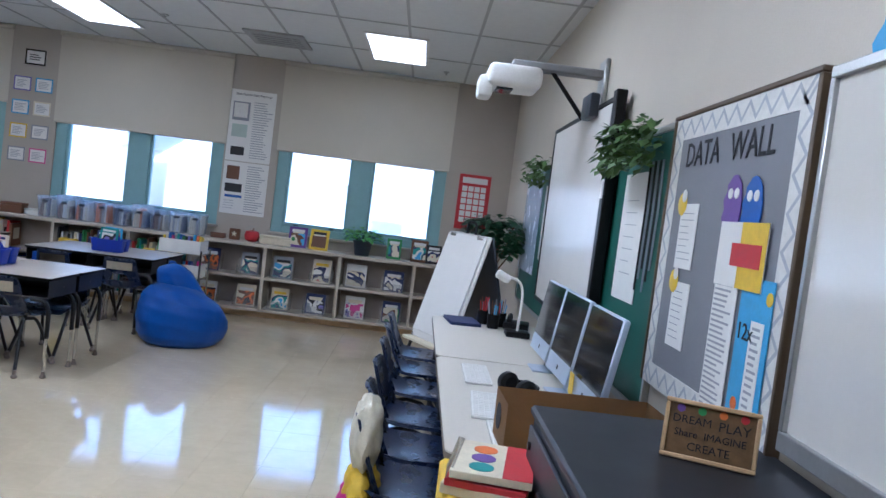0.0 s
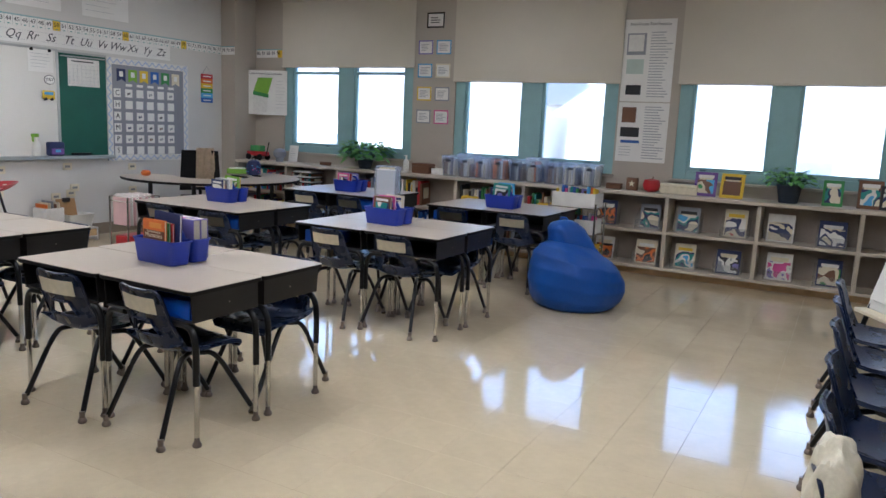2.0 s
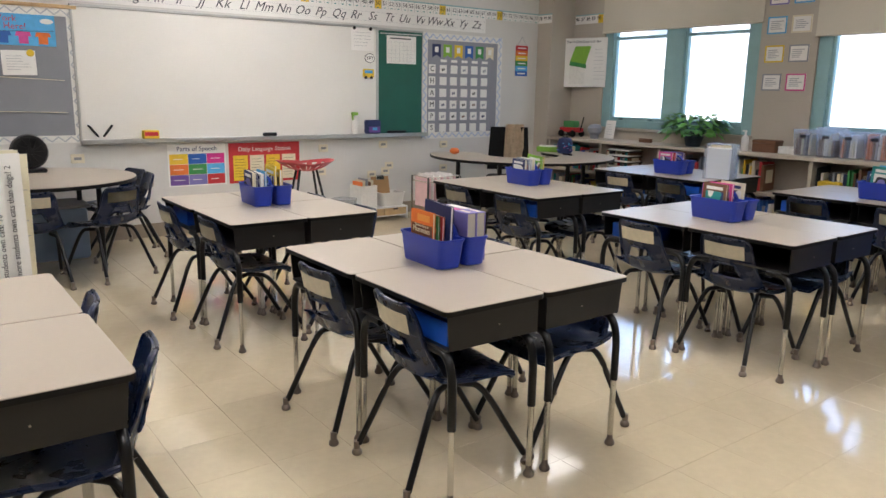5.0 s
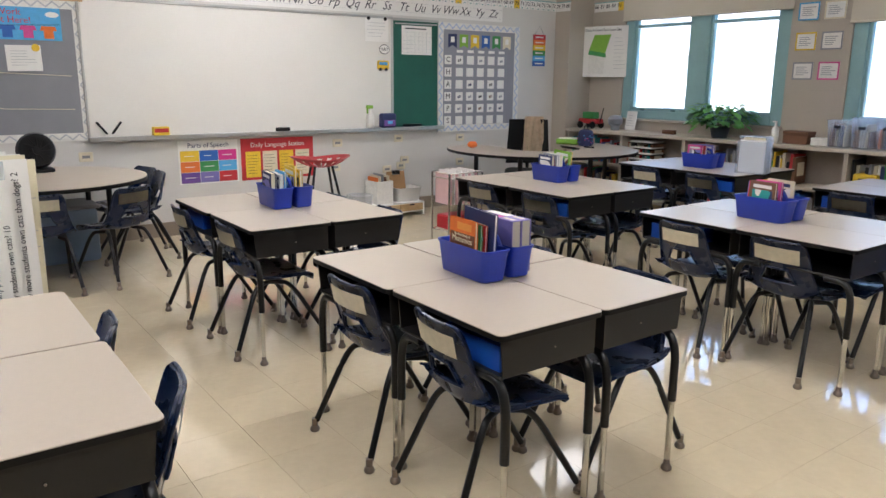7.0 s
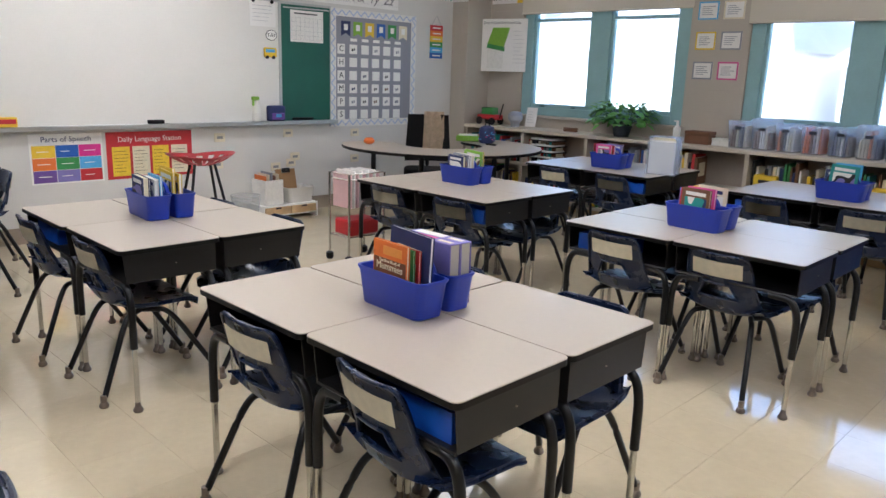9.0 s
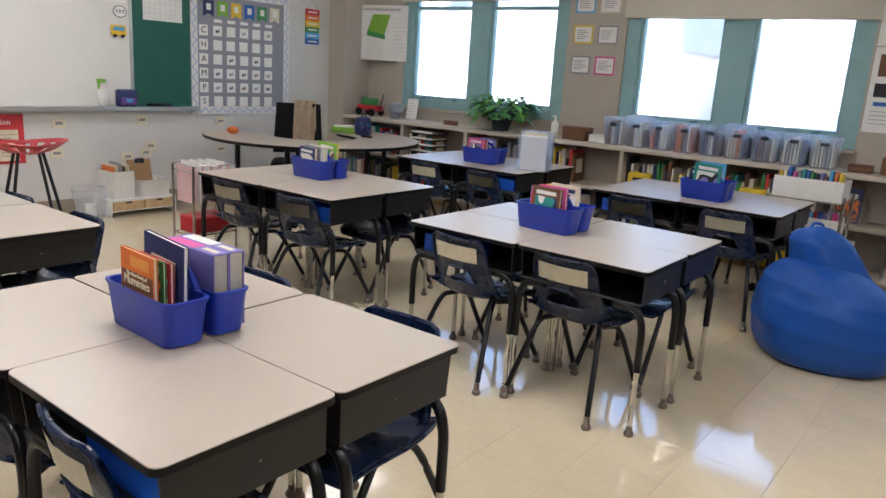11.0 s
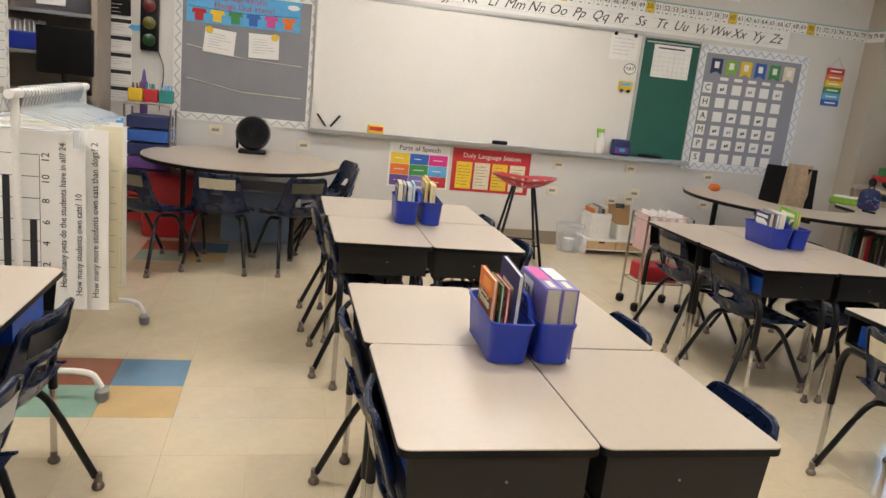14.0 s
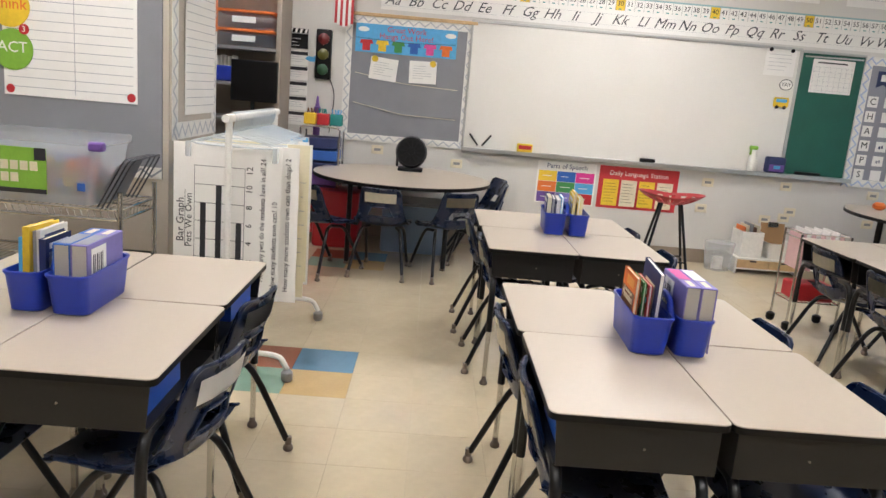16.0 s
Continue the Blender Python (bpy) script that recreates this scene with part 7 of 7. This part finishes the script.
def build_cabinet():
    c = thing("file_cabinet", "low dark grey metal filing cabinet with a black top", "cabinet", pose(0.77, 1.45, 0))
    part("body", box(-0.3, -0.75, 0, 0.3, 0.75, 0.93, 0.008), DARKG, c)
    part("top", box(-0.31, -0.77, 0.931, 0.305, 0.77, 0.96, 0.008), mat("black top laminate", "#1f2227", 0.4, var=0.08), c)
    for k in range(2):
        for j in range(2):
            d = part("drawer", box(-0.312, -0.74 + 0.75 * j, 0.05 + 0.44 * k, -0.301, -0.01 + 0.75 * j, 0.47 + 0.44 * k, 0.004), DARKG, c)
            part("handle", box(-0.33, -0.45 + 0.75 * j, 0.36 + 0.44 * k, -0.312, -0.3 + 0.75 * j, 0.38 + 0.44 * k, 0.004), BLACKP, d)
            part("lock", tube(bmesh.new(), [(-0.32, -0.06 + 0.75 * j, 0.42 + 0.44 * k), (-0.312, -0.06 + 0.75 * j, 0.42 + 0.44 * k)], 0.012, 10), BLACKP, d)
    s = thing("wooden_sign", "wooden plaque with painted motto lettering", "sign", pose(0.83, 1.83, 0.962, 80, 0, -24) @ Matrix.Scale(0.82, 4))
    part("board", box(-0.13, 0, -0.012, 0.13, 0.17, 0.006, 0.004), mat("stained plaque wood", "#6d5333", 0.6, var=0.25, scale=18), s)
    bm = bmesh.new()
    for a in ((-0.135, -0.002, 0.135, 0.012), (-0.135, 0.16, 0.135, 0.174), (-0.135, 0.012, -0.122, 0.16), (0.122, 0.012, 0.135, 0.16)):
        bx(bm, a[0], a[1], 0.006, a[2], a[3], 0.016, 0.003)
    part("frame", bm, WOOD, s)
    text("DREAM", 0.034, INK, s, pose(-0.055, 0.115, 0.008))
    text("PLAY", 0.04, INK, s, pose(0.065, 0.112, 0.008))
    text("Share  IMAGINE", 0.03, INK, s, pose(0, 0.075, 0.008))
    text("CREATE", 0.034, INK, s, pose(0, 0.038, 0.008))
    for k, hue in enumerate(("purple", "green", "orange", "red")):
        part("painted_dot", lathe(bmesh.new(), [(0.012, 0.006), (0.012, 0.008)], 12, (-0.09 + 0.06 * k, 0.147, 0)), HUES[hue], s)
    b = thing("organizer_bin", "yellow plastic crate on a stool beside the table", "crate", pose(0.37, 2.13, 0))
    part("body", box(-0.15, -0.19, 0.35, 0.14, 0.19, 0.74, 0.012), HUES["yellow"], b)
    for sx in (-0.12, 0.11):
        for sy in (-0.15, 0.15):
            part("leg", tube(bmesh.new(), [(sx, sy, 0), (sx, sy, 0.35)], 0.015, 8), BLACK, b)
    for k, (hue, t) in enumerate((("cream", 0.03), ("red", 0.02), ("cream", 0.022))):
        m = thing("workbook", "thick %s spiral workbook in a stack" % hue, "book", pose(0.36, 2.12, 0.742 + 0.026 * k, 0, 0, 70 + 5 * k), "workbook stack")
        part("cover", box(-0.14, -0.11, 0, 0.14, 0.11, t, 0.002), HUES[hue], m)
        if k == 2:
            part("cover_band", box(-0.14, -0.11, t, 0.14, -0.03, t + 0.001), HUES["red"], m)
            for j, h2 in enumerate(("teal", "purple", "orange")):
                part("cover_figure", lathe(bmesh.new(), [(0.035, t), (0.035, t + 0.0015)], 14, (-0.08 + 0.075 * j, 0.03, 0)), HUES[h2], m)
            for j in range(22):
                x = -0.13 + 0.0124 * j
                part("spiral_ring", tube(bmesh.new(), [(x, 0.1, t + 0.004), (x, 0.118, t + 0.008), (x, 0.118, -0.004)], 0.002, 4), CHROME, m)


def build_east_wall():
    g = thing("chalkboard", "long dark green chalkboard along the side wall", "chalkboard", on_east(5.05, 1.36))
    part("surface", plate(4.0, 1.16, 0.02), GREEN, g)
    bm = bmesh.new()
    for a in ((-2.02, 0.58, 2.02, 0.61), (-2.02, -0.61, 2.02, -0.58), (-2.02, -0.58, -2.0, 0.58), (2.0, -0.58, 2.02, 0.58)):
        bx(bm, a[0], a[1], 0, a[2], a[3], 0.03, 0.003)
    part("trim", bm, ALU, g)
    s = thing("smart_board", "white interactive board with a black frame", "interactive board", on_east(4.78, 1.56, 0.03))
    w, h = 1.66, 1.22
    part("surface", plate(w, h, 0.05), BOARD, s)
    bm = bmesh.new()
    for a in ((-w / 2 - 0.03, h / 2, w / 2 + 0.03, h / 2 + 0.03), (-w / 2 - 0.03, -h / 2 - 0.03, w / 2 + 0.03, -h / 2), (-w / 2 - 0.03, -h / 2, -w / 2, h / 2)):
        bx(bm, a[0], a[1], 0, a[2], a[3], 0.056, 0.004)
    part("frame", bm, BLACKP, s)
    part("side_bar", box(w / 2, -h / 2 - 0.03, 0, w / 2 + 0.07, h / 2 + 0.06, 0.06, 0.006), BLACKP, s)
    part("sensor", box(0.28, h / 2 - 0.04, 0.05, 0.5, h / 2 + 0.1, 0.11, 0.015, 2), DARKG, s)
    part("switch_label", box(w / 2 + 0.01, 0.1, 0.06, w / 2 + 0.06, 0.2, 0.063), WHITEP, s)
    p = thing("projector", "white short-throw projector on a wall arm", "projector", pose(0, 0, 0))
    part("arm", box(0.5, 4.52, 2.4, 1.079, 4.62, 2.45, 0.01), GREYP, p)
    part("wall_plate", box(1.05, 4.49, 2.2, 1.079, 4.65, 2.52, 0.008), ALU, p)
    part("brace", tube(bmesh.new(), [(0.75, 4.57, 2.41), (0.97, 4.57, 2.15)], 0.014), BLACKP, p)
    part("body", box(0.36, 4.42, 2.27, 0.68, 4.75, 2.4, 0.035, 3), WHITEP, p)
    part("lens_hood", box(0.31, 4.48, 2.2, 0.4, 4.68, 2.33, 0.025, 2), WHITEP, p)
    part("lens", box(0.42, 4.5, 2.255, 0.52, 4.66, 2.275, 0.008), SCREEN, p)
    # data board
    w, h = 1.06, 1.05
    d = thing("data_board", "grey data wall board with scalloped white border", "board", on_east(2.51, 1.44))
    part("backing", plate(w, h, 0.03), GREYB, d)
    border(d, w, h, 0.085, HUES["white"], PALEWAVE, 0.03)
    bm = bmesh.new()
    for a in ((-w / 2 - 0.018, h / 2, w / 2 + 0.018, h / 2 + 0.018), (w / 2, -h / 2, w / 2 + 0.018, h / 2), (-w / 2 - 0.018, -h / 2, -w / 2, h / 2)):
        bx(bm, a[0], a[1], 0, a[2], a[3], 0.04, 0.004)
    part("frame", bm, mat("dark oak trim", "#5d4c39", 0.5), d)
    text("DATA", 0.13, INK, d, pose(-0.22, 0.37, 0.033), "lettering", 0.9)
    text("WALL", 0.13, INK, d, pose(0.18, 0.37, 0.033), "lettering", 0.9)
    for x, y, hh in ((-0.27, 0.07, 0.24), (-0.25, -0.22, 0.24)):
        p = hang("data_sheet", "white sheet pinned under a bee cut-out", "paper", on_east(2.5 - x, 1.44 + y, 0.032), 0.17, hh, PAPER, 0.003, "data sheets")
        lines(p, 0.13, hh * 0.8, 8)
        part("bee_badge", lathe(bmesh.new(), [(0.045, 0.003), (0.04, 0.006)], 14, (-0.08, hh / 2, 0)), HUES["yellow"], p)
        part("bee_wing", lathe(bmesh.new(), [(0.025, 0.006), (0.02, 0.008)], 12, (-0.06, hh / 2 + 0.03, 0)), HUES["white"], p)
    for x, y, hue in ((0.1, 0.17, "purple"), (0.24, 0.16, "blue")):
        c = thing("monster_cutout", "%s paper cut-out figure holding a sign" % hue, "cutout", on_east(2.5 - x, 1.44 + y, 0.034), "board figures")
        out = [(0.065 * math.cos(q * 0.2618) * (1 + 0.12 * math.sin(3 * q)), 0.11 * math.sin(q * 0.2618)) for q in range(24)]
        part("figure", slab(bmesh.new(), out, 0, 0.004), HUES[hue], c)
        for e in (-0.02, 0.025):
            part("spot", lathe(bmesh.new(), [(0.018, 0.004), (0.016, 0.006)], 12, (e, 0.05, 0)), PAPER, c)
    p = hang("word_sign", "white and yellow sign held by the paper figures", "sign", on_east(2.28, 1.47, 0.04), 0.33, 0.2, PAPER, 0.003)
    part("yellow_field", plate(0.17, 0.2, 0.001, 0.08, 0, 0.003), HUES["yellow"], p)
    part("word_bar", plate(0.2, 0.07, 0.001, 0.04, 0.0, 0.0042), HUES["red"], p)
    p = hang("number_chart", "long white chart of small numbers", "chart", on_east(2.36, 1.16, 0.034), 0.17, 0.46, PAPER, 0.003, "number charts")
    lines(p, 0.15, 0.44, 26, PENCIL, z=0.0035, t=0.007)
    p = hang("number_chart", "blue multiplication chart with number columns", "chart", on_east(2.14, 1.16, 0.036), 0.2, 0.5, HUES["sky"], 0.003, "number charts")
    part("white_column", plate(0.08, 0.34, 0.001, 0.03, -0.04, 0.003), PAPER, p)
    text("12x", 0.07, INK, p, pose(-0.04, 0.09, 0.005))
    lines(p, 0.06, 0.32, 16, PENCIL, z=0.0045, cx=0.035, cy=-0.04, t=0.008)
    for k, (x, y) in enumerate(((-0.07, -0.2), (-0.05, -0.12), (0.08, 0.2))):
        part("painted_spot", lathe(bmesh.new(), [(0.02, 0.003), (0.02, 0.0042)], 12, (x, y, 0)), HUES[("pink", "orange", "yellow")[k]], p)
    # right-hand whiteboard
    b = thing("whiteboard", "glossy whiteboard with an aluminium frame beside the data wall", "whiteboard", on_east(0.66, 1.49, 0.0))
    part("surface", plate(2.5, 0.9, 0.02), mat("glossy board", "#d9d5cc", 0.12, var=0.02), b)
    bm = bmesh.new()
    for a in ((-1.27, 0.45, 1.27, 0.48), (-1.27, -0.5, 1.27, -0.45), (-1.27, -0.45, -1.25, 0.45), (1.25, -0.45, 1.27, 0.45)):
        bx(bm, a[0], a[1], 0, a[2], a[3], 0.035, 0.003)
    part("trim", bm, ALU, b)
    c = thing("paper_figure", "blue paper cut-out figure above the whiteboard", "cutout", on_east(1.72, 2.02, 0.01))
    out = [(0.07 * math.cos(q * 0.2618) * (1 + 0.3 * math.sin(4 * q * 0.2618)), 0.09 * math.sin(q * 0.2618) * (1 + 0.2 * math.cos(3 * q * 0.2618))) for q in range(24)]
    part("figure", slab(bmesh.new(), out, 0, 0.006), HUES["sky"], c)
    text("OU", 0.11, INK, b, pose(-1.03, 0.54, 0.004))
    # hanging chart and strings on the green board
    p = hang("hanging_chart", "tall glossy white chart on the green board", "poster", on_east(3.52, 1.48, 0.024), 0.36, 0.6, PAPER, 0.003)
    lines(p, 0.2, 0.4, 7)
    for k in range(6):
        s = solo("bead_string", tube(bmesh.new(), [(0, 0.32, 0), (0.01, 0.1, 0), (0.0, -0.25 + 0.05 * (k % 3), 0)], 0.005, 5), HUES["grey" if k % 2 else "black"], "thin bead string hanging on the green board", "string", on_east(3.33 - 0.035 * k, 1.5, 0.03), "bead strings")
    p = hang("side_poster", "pale blue glossy poster at the end of the green board", "poster", on_east(6.7, 1.5, 0.024), 0.9, 0.9, mat("pale blue sheet", "#b9c8dc", 0.25), 0.003)
    lines(p, 0.7, 0.7, 7)
    p = hang("side_poster", "narrow white poster beside the interactive board", "poster", on_east(5.95, 1.5, 0.024), 0.22, 0.6, PAPER, 0.003)
    lines(p, 0.16, 0.4, 6)
    rng = random.Random(17)
    for y, z, n, L in ((3.38, 1.9, 420, 0.3), (5.95, 1.92, 260, 0.28)):
        v = thing("ivy_garland", "artificial ivy garland along the chalkboard's top", "plant", pose(1.0, y, z), "ivy garlands")
        bm, st = bmesh.new(), bmesh.new()
        tube(st, [(0, -L, 0.0), (0, 0, 0.03), (0, L, 0.0)], 0.004, 5)
        for _ in range(n):
            q = rng.uniform(-L, L)
            e = Vector((rng.uniform(-0.12, 0.02), q, rng.uniform(-0.12, 0.08)))
            leaf_mesh(bm, e, e + Vector((rng.uniform(-0.06, 0.0), rng.uniform(-0.05, 0.05), rng.uniform(-0.06, 0.03))), 0.021)
        part("vine", st, LEAFI, v)
        part("foliage", bm, LEAFI, v)
    # easel
    e = thing("easel", "white two-sided easel with a paper pad and dark grey rear board", "easel", pose(0.5, 6.15, 0, 0, 0, -60))
    front, rear = pose(0, -0.27, 0.42, -16), pose(0, 0.27, 0.42, 16)
    part("board", box(-0.31, -0.012, 0.0, 0.31, 0.012, 0.95, 0.008), BOARD, e).matrix_basis = front
    part("paper_pad", box(-0.285, -0.03, 0.06, 0.285, -0.013, 0.93, 0.002), PAPER, e).matrix_basis = front
    part("rear_board", box(-0.31, -0.012, 0.0, 0.31, 0.012, 0.95, 0.008), DARKG, e).matrix_basis = rear
    part("tray", box(-0.31, -0.36, 0.4, 0.31, -0.26, 0.425, 0.006), HUES["cream"], e)
    for x in (-0.29, 0.29):
        for sy in (-1, 1):
            part("leg", tube(bmesh.new(), [(x, sy * 0.392, 0.0), (x, sy * 0.26, 0.45)], 0.016, 8), BLACK, e)
    part("carry_handle", tube(bmesh.new(), bend([(-0.06, 0.0, 1.33), (-0.06, 0.0, 1.43), (0.06, 0.0, 1.43), (0.06, 0.0, 1.33)], 5), 0.012, 8), BLACKP, e)
    for x in (-0.2, 0.2):
        part("clip", box(x - 0.04, -0.036, 0.905, x + 0.04, -0.012, 0.935, 0.004), CHROME, e).matrix_basis = front
    t = thing("artificial_tree", "dark green artificial tree in the corner behind the easel", "plant", pose(0.82, 7.1, 0))
    part("pot", lathe(bmesh.new(), [(0.11, 0), (0.15, 0.28), (0.13, 0.28), (0.12, 0.22)], 18), BLACKP, t)
    bm = tube(bmesh.new(), [(0, 0, 0.2), (0.02, 0.01, 0.8), (0, 0, 1.25)], 0.018)
    for k in range(7):
        a = k * 0.9
        tube(bm, [(0, 0, 0.95 + 0.04 * k), (0.2 * math.cos(a), 0.2 * math.sin(a), 1.25 + 0.03 * k)], 0.007, 6)
    part("trunk", bm, HUES["brown"], t)
    bm = bmesh.new()
    rng = random.Random(31)
    for _ in range(950):
        a, q = rng.uniform(0, 6.28), rng.uniform(0.1, 1) ** 0.6
        p = Vector((min(0.33 * q * math.cos(a), 0.27), 0.33 * q * math.sin(a), 1.3 + rng.uniform(-0.2, 0.25) * (1.1 - 0.5 * q)))
        leaf_mesh(bm, p, p + Vector((math.cos(a) * 0.07, math.sin(a) * 0.07, rng.uniform(-0.06, 0.02))), 0.034)
    part("foliage", bm, LEAFD, t)


build_west_boards()
build_nook()
build_counter()
build_counter_things()
build_beanbag()
build_book_cart()
build_small_cart()
build_kidney()
build_round_table()
build_stool_and_crate()
build_table_row()
build_cabinet()
build_east_wall()


# ---- floor tiles, last ----
def build_tiles():
    T, g = 0.305, 0.0004
    floor = bpy.data.objects["floor"]
    bm = slab(bmesh.new(), [(g, g), (T - g, g), (T - g, T - g), (g, T - g)], -0.004, 0.0)
    bmesh.ops.bevel(bm, geom=[e for e in bm.edges if all(v.co.z > -0.001 for v in e.verts)], offset=0.0003, segments=1, affect="EDGES")
    meshes = {}
    first = obj("tile", bm, TILE, False)
    base = first.data
    for m in (TILE_B, TILE_Y, TILE_R, TILE_G):
        me = base.copy()
        me.materials.clear()
        me.materials.append(m)
        meshes[m] = me
    colours = {}
    for k in (0, -8):
        colours[(-2 + k, -1)], colours[(-1 + k, -1)] = TILE_B, TILE_Y
        colours[(-2 + k, -2)], colours[(-1 + k, -2)] = TILE_R, TILE_G
    rest_v, rest_f = [], []
    n = 0
    for i in range(-13, 18):
        for j in range(-17, 22):
            x, y = -3.98 + T * i, 2.5 + T * j
            if x + T < XW or x > XE or y + T < YS or y > YN:
                continue
            near = -5 <= i <= 8 and -5 <= j <= 15
            c = colours.get((i, j))
            if near or c:
                if n == 0:
                    o = first
                else:
                    o = new("tile", meshes[c] if c else base)
                if n == 0 and c:
                    o.data = meshes[c]
                o.parent = floor
                o.location = (x, y, 0)
                n += 1
            else:
                b0 = len(rest_v)
                x0, x1, y0, y1 = max(x + g, XW), min(x + T - g, XE), max(y + g, YS), min(y + T - g, YN)
                dz = 0.0
                rest_v += [(x0, y0, dz - 0.003), (x1, y0, dz - 0.003), (x1, y1, dz - 0.003), (x0, y1, dz - 0.003), (x0 + 0.0003, y0 + 0.0003, dz), (x1 - 0.0003, y0 + 0.0003, dz), (x1 - 0.0003, y1 - 0.0003, dz), (x0 + 0.0003, y1 - 0.0003, dz)]
                rest_f += [tuple(b0 + q for q in f) for f in ((4, 5, 6, 7), (0, 1, 5, 4), (1, 2, 6, 5), (2, 3, 7, 6), (3, 0, 4, 7))]
    me = bpy.data.meshes.new("tile_field")
    me.from_pydata(rest_v, [], rest_f)
    me.materials.append(TILE)
    far = tagged(new("tile_field", me), "glossy beige vinyl floor tiles", kind="stuff")
    far.parent = floor


build_tiles()
